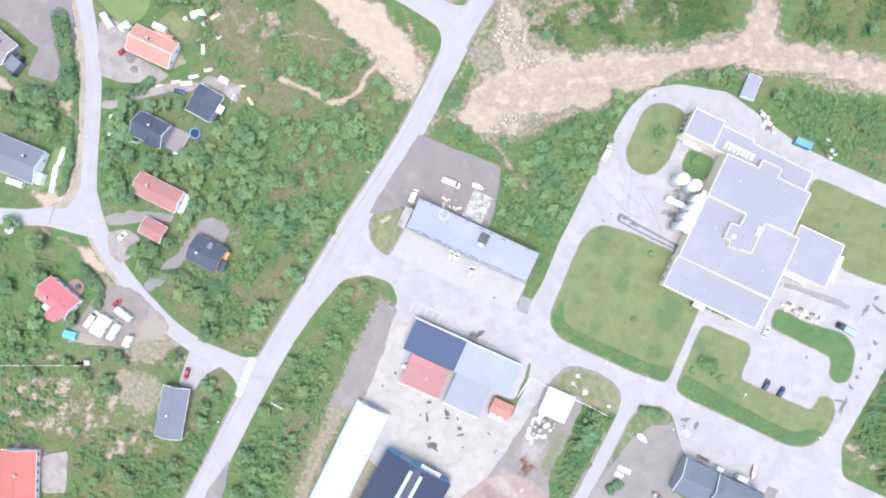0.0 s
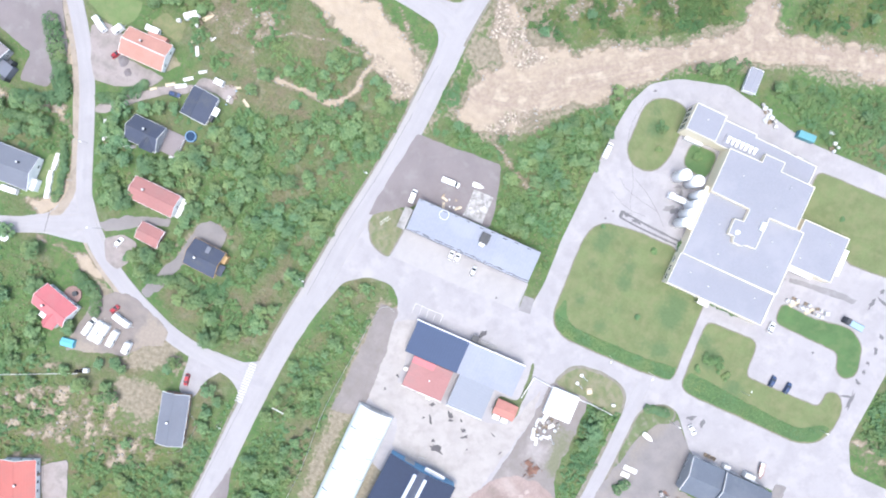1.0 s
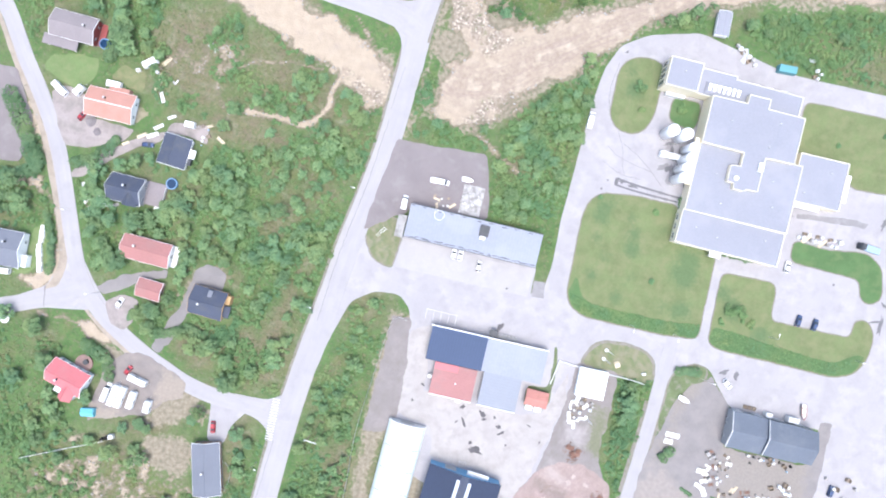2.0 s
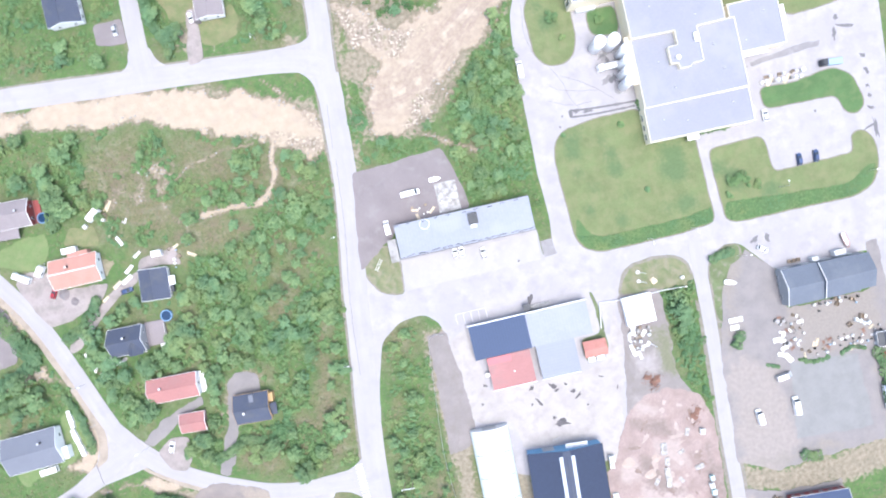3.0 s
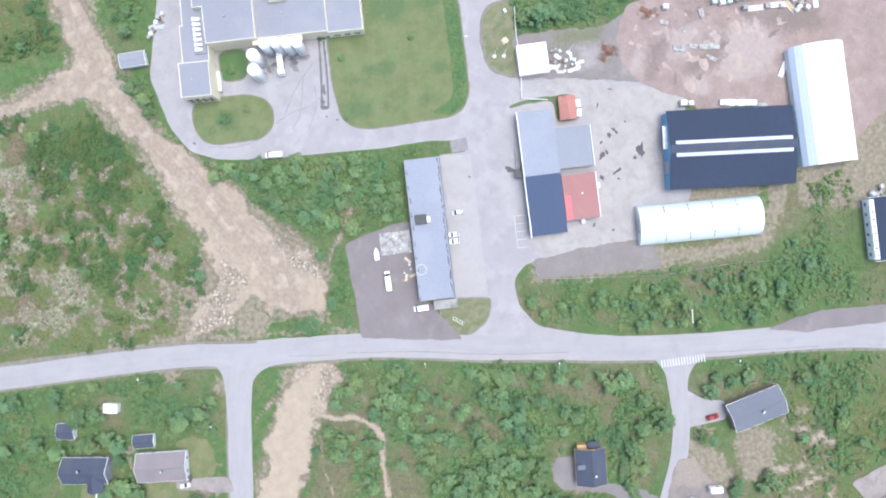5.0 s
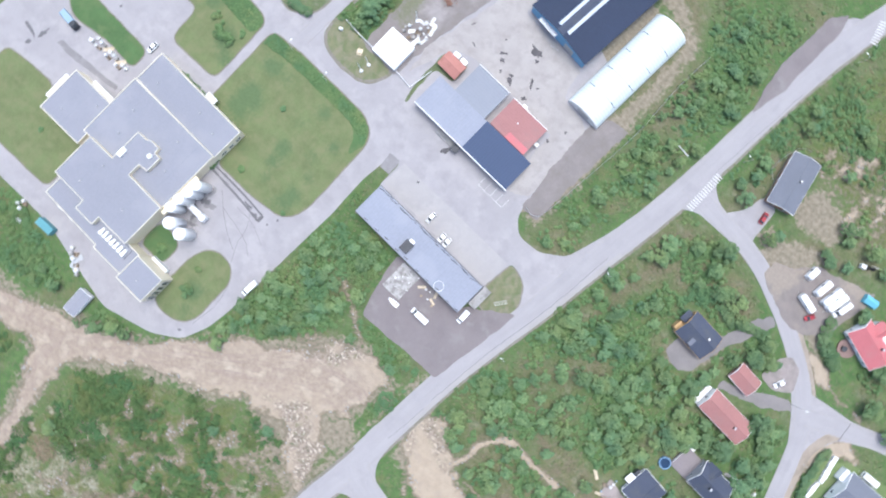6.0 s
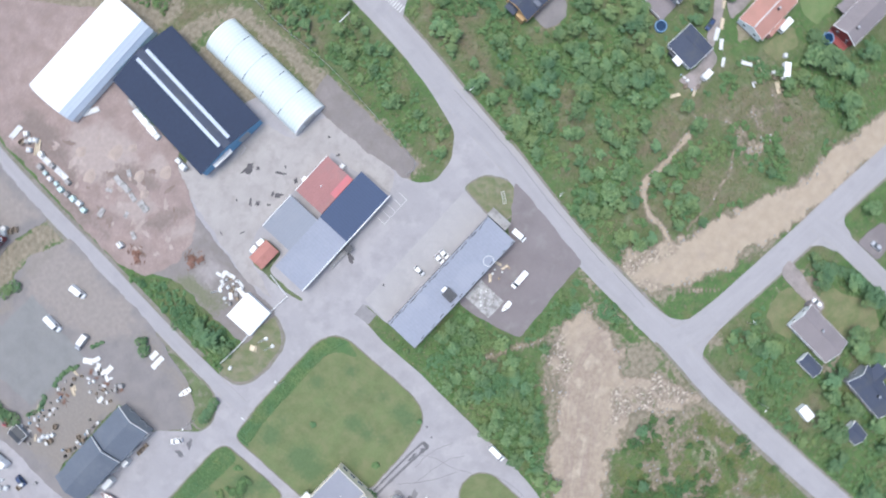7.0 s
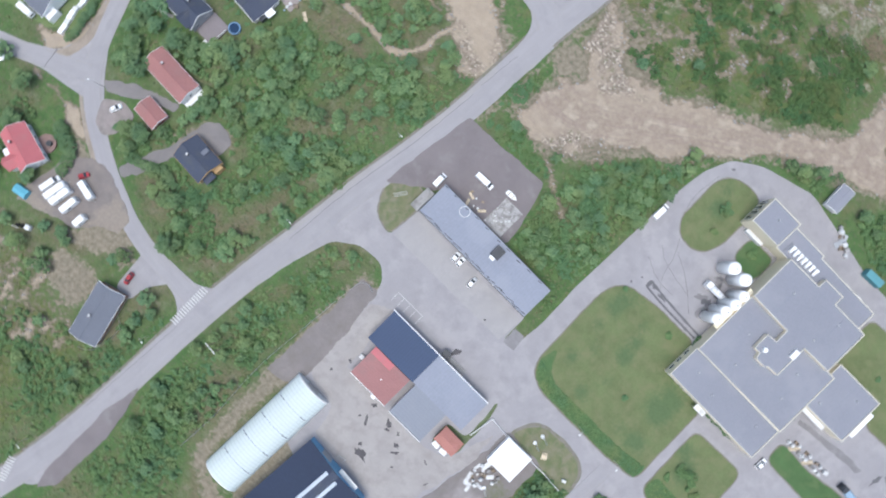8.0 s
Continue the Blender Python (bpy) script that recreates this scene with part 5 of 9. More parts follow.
def leaf_cloud(centres, radii, heights, per, size, seed, flat=0.75):
    """Leaves as small tilted quads on the skin of many clumps; returns their corners and a tone for each leaf."""
    r = np.random.default_rng(seed)
    k = len(centres)
    n = k * per
    d = r.normal(size=(n, 3))
    d /= np.linalg.norm(d, axis=1)[:, None]
    d[:, 2] = np.where(d[:, 2] < -0.35, -d[:, 2], d[:, 2])
    who = np.repeat(np.arange(k), per)
    rad, hei = np.asarray(radii)[who], np.asarray(heights)[who]
    depth = r.uniform(0.72, 1.1, n)
    c = np.asarray(centres)[who] + d * np.stack([rad, rad, hei], 1) * depth[:, None]
    nrm = d + r.normal(size=(n, 3)) * 0.25 + np.array([0, 0, flat * 1.3])
    nrm /= np.linalg.norm(nrm, axis=1)[:, None]
    ref = r.normal(size=(n, 3))
    u = np.cross(nrm, ref)
    u /= np.linalg.norm(u, axis=1)[:, None] + 1e-9
    v = np.cross(nrm, u)
    s = (size * r.uniform(0.6, 1.35, n))[:, None]
    quad = np.stack([c - u * s - v * s * 0.55, c + u * s * 0.25 - v * s * 0.9, c + u * s + v * s * 0.4, c - u * s * 0.3 + v * s * 0.85], 1)
    tone = np.clip(0.62 * r.uniform(0, 1, k)[who] + 0.38 * r.uniform(0, 1, n), 0, 1)
    return quad.reshape(-1, 3), tone


def quads_object(name, leaves, material):
    verts, tone = leaves
    me = bpy.data.meshes.new(name)
    n = len(verts)
    me.vertices.add(n)
    me.vertices.foreach_set("co", verts.astype(np.float32).ravel())
    me.loops.add(n)
    me.loops.foreach_set("vertex_index", np.arange(n, dtype=np.int32))
    me.polygons.add(n // 4)
    me.polygons.foreach_set("loop_start", np.arange(0, n, 4, dtype=np.int32))
    me.update(calc_edges=True)
    me.attributes.new("tone", "FLOAT", "FACE").data.foreach_set("value", tone.astype(np.float32))
    me.materials.append(material)
    return new(name, me)


def scatter(poly, spacing, seed, margin=0.5):
    """Jittered places inside an outline, off the roads, yards and buildings."""
    r = np.random.default_rng(seed)
    p = np.array([(q[0], q[1]) for q in poly])
    x, y = np.meshgrid(np.arange(p[:, 0].min(), p[:, 0].max(), spacing), np.arange(p[:, 1].min(), p[:, 1].max(), spacing))
    x, y = x.ravel() + r.uniform(-0.5, 0.5, x.size) * spacing, y.ravel() + r.uniform(-0.5, 0.5, y.size) * spacing
    keep = inside(poly, x, y)
    x, y = x[keep], y[keep]
    keep = ~built_over(x, y, margin)
    return x[keep], y[keep], r


# name, outline, how thick the scrub stands (0 to 1), share of trees, tallness
WILD = [("birch_scrub", [(-35, 44), (-34.5, 20), (-40, -10), (-43, -35), (-47, -66), (-55, -71), (-75, -69.5), (-93, -63), (-104, -56), (-96, -48), (-94, -20), (-92, 15), (-86, 26), (-56, 27), (-52, 46), (-44, 48)], 0.66, 0.8, 1.0),
        ("heath_scrub", [(-56, 29), (-92, 29), (-97, 22), (-126, 28), (-126, 44), (-118, 70), (-104, 66), (-84, 62), (-66, 55), (-56, 48)], 0.62, 0.6, 0.7),
        ("roadside_scrub", [(-34.5, -42), (-31, -29), (-22.5, -23), (-14, -22.5), (-14.5, -52), (-16, -85), (-15.5, -108), (-3, -125), (8, -128), (13, -140), (0, -145), (-20, -146), (-24, -161), (-37, -163), (-37, -110)], 0.62, 0.4, 0.72)]
WILD += [("works_scrub", [(11.5, 13), (32.5, 12.5), (33.5, 2), (37.5, 4), (36.8, 42), (37.6, 66), (43, 88), (36, 80), (26, 68), (12, 52), (7, 38), (11, 25)], 0.92, 0.7, 0.9),
         ("track_verge", [(-26, 36), (-24, 60), (-19.5, 58), (-17, 44), (4, 40), (8, 37), (-12, 36)], 0.8, 0.3, 0.7),
         ("moor_scrub", [(-22, 100), (-6, 87), (13, 88), (31, 100), (46, 107), (62, 120), (62, 190), (-22, 190)], 0.6, 0.4, 0.8),
         ("moor_scrub", [(84, 128), (119, 137), (175, 145), (175, 190), (80, 190)], 0.5, 0.4, 0.8),
         ("loop_scrub", [(42, 90), (52, 95), (71, 100), (74, 110), (66, 107), (54, 98)], 0.97, 0.6, 0.8)]
WILD += [("loop_scrub", [(84, 104), (100, 96), (112, 93), (160, 94), (170, 124), (126, 118), (100, 112)], 0.85, 0.5, 0.8),
         ("garden_scrub", [(-48, -84), (-62, -94), (-74, -114), (-90, -112), (-104, -100), (-120, -98), (-134, -62), (-150, -64), (-200, -100), (-170, -190), (-60, -190), (-50, -150)], 0.55, 0.6, 0.9),
         ("garden_scrub", [(-145, -53), (-140, -42), (-146, -18), (-158, 8), (-170, 28), (-215, 30), (-215, -70)], 0.5, 0.5, 0.8),
         ("garden_scrub", [(-33, 112), (-33.5, 98), (-40, 87), (-88, 92), (-89, 130), (-100, 170), (-33, 185)], 0.7, 0.7, 0.95),
         ("garden_scrub", [(-98, 95), (-97, 148), (-180, 150), (-180, 92)], 0.75, 0.7, 0.95)]
WILD += [("garden_scrub", [(-124, 28), (-122, 70), (-150, 74), (-190, 80), (-190, 56), (-166, 34), (-142, 30)], 0.62, 0.6, 0.95),
         ("garden_scrub", [(-140, -8), (-131, -26), (-126, -39), (-116, -36), (-98, -32), (-96, -46), (-104, -54), (-98, -34), (-96, 8), (-126, 0), (-134, 3)], 0.85, 0.9, 0.95),
         ("works_trees", [(73.2, -31.2), (71, -45), (68.6, -57.2), (69.6, -65), (75.4, -68.4), (78, -73.4), (81, -77), (82.6, -62), (84, -46), (84.2, -31.6)], 0.97, 0.9, 1.0),
         ("east_trees", [(168, 30), (166.5, -1), (172, -1), (178, -3), (183, -9), (230, -12), (230, 34)], 0.97, 0.85, 1.0)]


def tree_mesh(seed, height, spread):
    """A trunk with limbs and a crown of leaf clumps; both as parts of one small tree."""
    r = np.random.default_rng(seed)
    bm = bmesh.new()
    tube((0, 0, -0.3), (0.1, 0, height * 0.55), 0.11, 6, bm, 0.07)
    n = 21
    ang = np.arange(n) * 2.4 + r.uniform(0, 0.9, n)
    dist = spread * np.sqrt(np.linspace(0.01, 1, n)) * r.uniform(0.7, 1.2, n) * 0.8
    zz = height * (0.9 - 0.5 * (dist / spread) ** 1.4) + r.normal(0, 0.28, n)
    cs = np.stack([np.cos(ang) * dist, np.sin(ang) * dist, zz], 1)
    for k in range(2, n, 3):
        tube((0.06, 0, height * 0.35), tuple(cs[k]), 0.05, 4, bm, 0.02)
    rad = spread * r.uniform(0.16, 0.33, n)
    crown = leaf_cloud(cs, rad, rad * 0.85, 34, 0.25, seed + 50)
    return bm, crown


def plant_trees(protos, places, group, label, name="birch_tree", material=None):
    for k, (x, y, s) in enumerate(places):
        src = protos[k % len(protos)]
        t = copy_thing(src, pose(x, y, -0.05, 0, 0, (k * 77) % 360))
        t.scale = (s, s, s * (0.85 + 0.2 * ((k * 13) % 7) / 7))
        tagged(t, label, "tree", group)


protos = []
for k in range(7):
    h, sp = 3.6 + 0.4 * (k % 4), 2.4 + 0.25 * ((k * 3) % 5)
    e = thing("birch_tree", 300 + 9 * k, 260, 0, "young birch with a loose green crown", "tree", "birches on the heath")
    bm, crown = tree_mesh(k + 3, h, sp)
    part("trunk", bm, BARK, e, "thin grey-brown trunk with limbs")
    c = quads_object("crown", crown, LEAF_TREE)
    c.parent = e
    protos.append(e)

for w, (name, outline, thick, trees, tall) in enumerate(WILD):
    x, y, r = scatter(outline, 1.7 if w < 9 else 1.95, 100 + w, 1.6)
    bare = soil_amount(x, y)
    field = lumps(x, y, 11, 20 + w) * 0.6 + lumps(x, y, 4, 40 + w) * 0.4
    cutoff = np.quantile(field, 1 - thick) if len(field) else 0
    open_ground = np.zeros(len(x))
    for poly in GLADES:
        open_ground = np.maximum(open_ground, np.clip(depth_in(poly, x, y) / 4 + 0.5, 0, 1))
    keep = (field > cutoff + 0.13 * open_ground) & (bare < 0.3) & (r.uniform(size=len(x)) < 0.62 + 0.38 * thick)
    x, y, field = x[keep], y[keep], field[keep]
    lushness = np.clip((field - cutoff) / 0.22, 0, 1)
    rad = (0.7 + 1.5 * lushness * r.uniform(0.2, 1.15, len(x))) * (0.65 + 0.4 * tall) * (1.45 if name == "moor_scrub" else 1.0)
    hei = rad * r.uniform(0.35, 0.75, len(x))
    # every bush is a few domes of leaves
    cx, cy, cr, ch = [], [], [], []
    for k in range(3):
        a = r.uniform(0, 6.28, len(x))
        cx.append(x + np.cos(a) * rad * 0.55)
        cy.append(y + np.sin(a) * rad * 0.55)
        cr.append(rad * r.uniform(0.4, 0.75, len(x)))
        ch.append(hei * r.uniform(0.5, 1.0, len(x)))
    cx, cy, cr, ch = (np.concatenate(q) for q in (cx, cy, cr, ch))
    ob = quads_object(name, leaf_cloud(np.stack([cx, cy, ch * 0.5], 1), cr, ch, 24, 0.25, 300 + w), MOOR_LEAF if name == "moor_scrub" else LEAF)
    tagged(ob, "thicket of low willow and birch bushes on heath", "bushes", kind="stuff")
    pick = np.where((lushness > 0.3) & ~built_over(x, y, 3.4) & (r.uniform(size=len(x)) < 0.3 * trees))[0]
    chosen = []
    for i in pick:
        if all((x[i] - q[0]) ** 2 + (y[i] - q[1]) ** 2 > 14 for q in chosen[-60:]):
            chosen.append((x[i], y[i], tall * r.uniform(0.75, 1.3)))
    r.shuffle(chosen)
    chosen = chosen[:12 if w == 0 else 8]
    plant_trees(protos, chosen, "birches on the heath", "young birch with a loose green crown in the scrub")
    # heather and grass tufts between the bushes
    tx, ty, r = scatter(outline, 1.7, 500 + w)
    tk = (soil_amount(tx, ty) < 0.75) & (r.uniform(size=len(tx)) < 0.75)
    tx, ty = tx[tk], ty[tk]
    tr = r.uniform(0.3, 0.75, len(tx))
    tv = leaf_cloud(np.stack([tx, ty, np.full(len(tx), -0.05)], 1), tr, tr * 0.6, 8, 0.2, 700 + w)
    if len(tx):
        tagged(quads_object("heather", tv, HEATH), "low heather and grass tufts", "heath plants", kind="stuff")
GARDEN_TREES = [(-83.7, 122),
                (-86, 112.6),
                (-85.5, 104),
                (-79, 96),
                (-44.4, 135),
                (-52.8, 125.5),
                (-56, 122),
                (-70.6, 121),
                (-73, 117),
                (-56, 143),
                (-54.6, 131),
                (-50.3, 99.6),
                (-47.8, 92),
                (-72, 128),
                (-135.5, 52.8),
                (-131, 42.7),
                (-136.6, 58),
                (-134, 47),
                (-103.6, -13.7),
                (-95, -17.5),
                (-123.5, 0.4),
                (-96, 3.2),
                (-131.5, -3.5),
                (-122.8, -20),
                (-113, -18.6),
                (-99, -8),
                (-109, -15.5),
                (-127, -13),
                (-105.5, -51.5),
                (-101, -48.5),
                (-122, -34.5),
                (-117, -33.5),
                (-116.5, -85),
                (-130, -87),
                (-133, -76),
                (-128, -92),
                (-152, -62),
                (-140, -64),
                (-160, -14),
                (-168, -16.5),
                (-176, -20),
                (-156, -22),
                (-164, -26),
                (-146, 56),
                (-158, 60),
                (-128, 62)]
GARDEN_TREES += [(-108, 92),
                 (-108, 124),
                 (-102, 128),
                 (-120, 100),
                 (-100, 116)]
plant_trees(protos, [(x, y, 1.0 + 0.5 * ((k * 37) % 10) / 10) for k, (x, y) in enumerate(GARDEN_TREES)], "garden trees", "leafy rounded garden tree beside the houses")
# single trees and round bushes that stand out of the scrub, grove by grove
GROVE_A = [(-92.8, 8.3), (-88.0, 6.5), (-91.9, 2.8), (-87.2, 1.5), (-84.3, 5.2), (-79.9, 8.5), (-96.3, -4.4), (-100.9, -12.0), (-96.2, -11.0), (-104.2, -10.0), (-90.8, -6.0), (-86.5, -5.2), (-107.5, -18.1), (-104.4, -20.7), (-81.2, -6.3), (-81.1, 0.9), (-78.3, -2.5), (-76.7, -13.5), (-77.7, -18.7), (-72.2, 14.5), (-82.6, 13.1), (-75.9, 17.4), (-66.2, 6.7), (-64.5, 10.6), (-63.1, -2.4), (-58.2, 2.3), (-55.9, -0.2), (-71.3, -7.4), (-129.4, -26.6), (-123.8, -28.6), (-115.9, -17.8), (-113.9, -14.6), (-127.9, -22.3), (-113.8, 5.4), (-118.7, 3.2), (-87.2, -16.1), (-84.2, -12.4), (-100.3, -7.2)]
GROVE_B = [(-61.5, 21.8), (-58.2, 22.2), (-64.5, 18.1), (-68.8, 17.2), (-53.9, 32.0), (-50.4, 30.6), (-45.7, 28.1), (-42.9, 24.7), (-40.6, 22.3), (-53.5, 17.3), (-45.8, 21.0), (-49.8, 14.4), (-58.4, 12.7), (-52.3, 9.7), (-49.6, 45.0), (-45.4, 43.9), (-45.8, 39.8), (-42.3, 37.4), (-70.7, 33.9), (-64.5, 35.6), (-67.9, 39.4), (-65.6, 32.1), (-62.9, 44.6), (-59.0, 48.8), (-67.1, 46.1), (-80.7, 35.1), (-76.9, 36.9), (-88.5, 30.2), (-73.3, 24.5), (-90.5, 23.4), (-54.3, 6.4), (-51.5, 23.0), (-65.0, 14.3), (-55.2, 28.3)]
GROVE_C = [(-56.1, -9.7), (-52.7, -6.9), (-56.3, -12.8), (-52.3, -12.6), (-60.9, -17.8), (-62.6, -13.4), (-45.6, -7.1), (-44.0, -2.8), (-46.2, -15.6), (-44.7, -11.4), (-56.3, -19.2), (-68.3, -21.3), (-71.6, -21.7), (-65.7, -17.7), (-78.4, -24.9), (-83.1, -22.4), (-87.3, -20.9), (-91.7, -26.5), (-92.8, -31.7), (-93.4, -35.5), (-94.5, -23.1), (-71.9, -33.6), (-67.6, -32.7), (-61.0, -34.3), (-62.9, -37.6), (-56.5, -26.3), (-47.0, -26.5), (-43.2, -27.1), (-49.5, -33.6), (-45.7, -34.2), (-51.6, -39.3), (-73.7, -47.4), (-88.1, -54.2), (-82.9, -55.3), (-78.2, -57.7), (-83.5, -59.1), (-68.6, -53.2), (-53.3, -50.7), (-49.9, -47.9), (-46.0, -46.1), (-95.5, -43.5), (-99.0, -48.7), (-100.0, -55.1), (-102.5, -36.2), (-59.7, -61.9)]
GROVE_D = [(13.0, 20.5), (17.4, 23.8), (23.0, 21.7), (18.6, 16.2), (23.1, 16.6), (8.5, 32.5), (2.3, 44.8), (13.4, 39.5), (15.4, 42.8), (16.0, 48.9), (20.4, 52.1), (21.4, 57.3), (29.1, 60.9), (32.0, 64.6), (36.2, 63.1), (33.7, 56.1), (29.4, 55.2), (32.1, 49.5), (35.9, 48.9), (37.0, 54.1), (33.6, 71.2), (36.0, 73.5), (30.0, 39.1), (24.7, 33.1), (33.2, 34.8), (29.8, 29.6), (34.5, 29.5), (24.3, 36.4), (25.8, 40.6), (33.5, 78.7), (24.3, 61.0), (10.7, 32.8)]
GROVE_E = [(-32.1, -40.6), (-26.1, -30.8), (-22.2, -26.6), (-24.4, -37.0), (-24.2, -49.9), (-21.4, -50.9), (-25.3, -55.1), (-34.1, -63.9), (-30.8, -68.3), (-26.4, -62.7), (-34.3, -73.4), (-25.7, -71.7), (-21.8, -69.9), (-23.4, -76.5), (-28.7, -80.2), (-21.2, -63.7), (-15.8, -75.3), (-36.0, -84.8), (-34.4, -78.2), (-37.7, -96.3), (-24.7, -93.7), (-21.8, -89.9), (-24.4, -97.0), (-20.0, -93.8), (-23.6, -106.1), (-20.7, -102.3), (-36.9, -102.9), (-32.4, -117.3), (-24.7, -113.7), (-19.3, -85.2), (-25.9, -41.3), (-30.3, -106.9)]
GROVE_G = [(-54.1, 150.0), (-54.8, 134.6), (-60.7, 122.4), (-82.4, 123.4), (-82.5, 108.5), (-81.8, 96.1), (-74.3, 90.6), (-59.0, 90.8), (-47.1, 97.0), (-37.3, 98.7), (-98.9, 106.5), (-114.9, 107.8), (-120.9, 95.5), (-106.3, 96.1), (-38.5, 159.9), (-36.4, 142.1), (-34.4, 128.6), (-44.2, 128.4), (-36.3, 110.9), (-82.8, 89.3), (-96.1, 121.0), (-70.0, 125.5), (-43.6, 88.2), (-24.5, 121.9)]
GROVE_F = [(-124.7, -102.1), (-133.2, -99.1), (-125.5, -95.4), (-130.5, -104.8), (-94.7, -90.3), (-100.5, -93.0), (-111.2, -100.5), (-95.0, -99.8), (-91.2, -102.8), (-95.1, -104.6), (-104.6, -104.4), (-121.0, -109.8), (-79.1, -115.9), (-71.4, -129.9), (-82.5, -136.4), (-90.4, -144.9), (-55.5, -123.6), (-58.2, -117.8), (-59.3, -85.3), (-54.6, -87.8), (-54.4, -80.6), (-56.7, -93.5), (-55.4, -98.7), (-84.0, -80.5), (-76.5, -84.0), (-74.9, -81.4), (-91.9, -91.3), (-103.2, -102.5), (-75.2, -129.4)]
for grove, s0 in ((GROVE_A, 0.82), (GROVE_B, 0.74), (GROVE_C, 0.8), (GROVE_D, 0.74), (GROVE_E, 0.62), (GROVE_F, 0.74), (GROVE_G, 0.72)):
    free = ~built_over(np.array([q[0] for q in grove]), np.array([q[1] for q in grove]), 2.0)
    plant_trees(protos, [(x, y, s0 * (1 + 0.4 * ((k * 37) % 10) / 10)) for k, (x, y) in enumerate(grove) if free[k]], "birches on the heath", "young birch with a loose green crown in the scrub")
for e in protos:
    for c in list(e.children_recursive) + [e]:
        bpy.data.objects.remove(c)

# ---- buildings ----


def window(parent, x, y, z, w, h, face, frame_mat=None):
    """A window on a wall; face is the outward direction in degrees."""
    c, s = math.cos(radians(face)), math.sin(radians(face))
    f = box(0.10, w, z, z + h, bevel=0.015)
    bmesh.ops.transform(f, matrix=pose(x, y, 0, 0, 0, face), verts=f.verts)
    fr = part("window", f, frame_mat or WHITE, parent, "window with a painted frame")
    for k in (-1, 1):
        p = box(0.03, w / 2 - 0.13, z + 0.09, z + h - 0.09)
        bmesh.ops.transform(p, matrix=pose(x + c * 0.055 - s * k * w / 4, y + s * 0.055 + c * k * w / 4, 0, 0, 0, face), verts=p.verts)
        part("pane", p, GLASS, fr, "dark glass pane")


def door(parent, x, y, w, h, face, material):
    c, s = math.cos(radians(face)), math.sin(radians(face))
    f = box(0.12, w, 0.02, h, bevel=0.02)
    bmesh.ops.transform(f, matrix=pose(x, y, 0, 0, 0, face), verts=f.verts)
    d = part("door", f, material, parent, "closed entrance door")
    k = tube((x + c * 0.1 - s * w * 0.36, y + s * 0.1 + c * w * 0.36, 1.0), (x + c * 0.1 - s * w * 0.28, y + s * 0.1 + c * w * 0.28, 1.0), 0.025)
    part("door_handle", k, STEEL, d, "steel handle")


def windows_round(parent, l, w, z, rows=1, gap=3.2, storey=2.6, frame_mat=None, sides="nsew"):
    for r in range(rows):
        zz = z + r * storey
        n = max(1, int(l / gap))
        for k in range(n):
            x = (k + 0.5) * l / n - l / 2
            if "n" in sides:
                window(parent, x, w / 2, zz, 1.2, 1.15, 90, frame_mat)
            if "s" in sides:
                window(parent, x + 0.3, -w / 2, zz, 1.2, 1.15, -90, frame_mat)
        n = max(1, int(w / gap / 1.3))
        for k in range(n):
            y = (k + 0.5) * w / n - w / 2
            if "e" in sides:
                window(parent, l / 2, y, zz, 1.1, 1.15, 0, frame_mat)
            if "w" in sides:
                window(parent, -l / 2, y, zz, 1.1, 1.15, 180, frame_mat)


def gable_body(l, w, eave, ridge, z0=-0.3):
    half = [(-w / 2, z0), (w / 2, z0), (w / 2, eave), (0, ridge), (-w / 2, eave)]
    return loft([[(x, y, z) for y, z in half] for x in (-l / 2, l / 2)])


def gable_roof(l, w, eave, ridge, over=0.5, thick=0.18, x=0.0):
    """Two slabs that meet at the ridge, as one skin with thickness."""
    k = (ridge - eave) / (w / 2)
    e = (w / 2 + over)
    drop = ridge - k * e
    prof = [(-e, drop), (0, ridge), (e, drop), (e, drop + thick), (0, ridge + thick * 1.1), (-e, drop + thick)]
    return loft([[(x + xx, y, z + 0.01) for y, z in prof] for xx in (-l / 2 - over, l / 2 + over)])


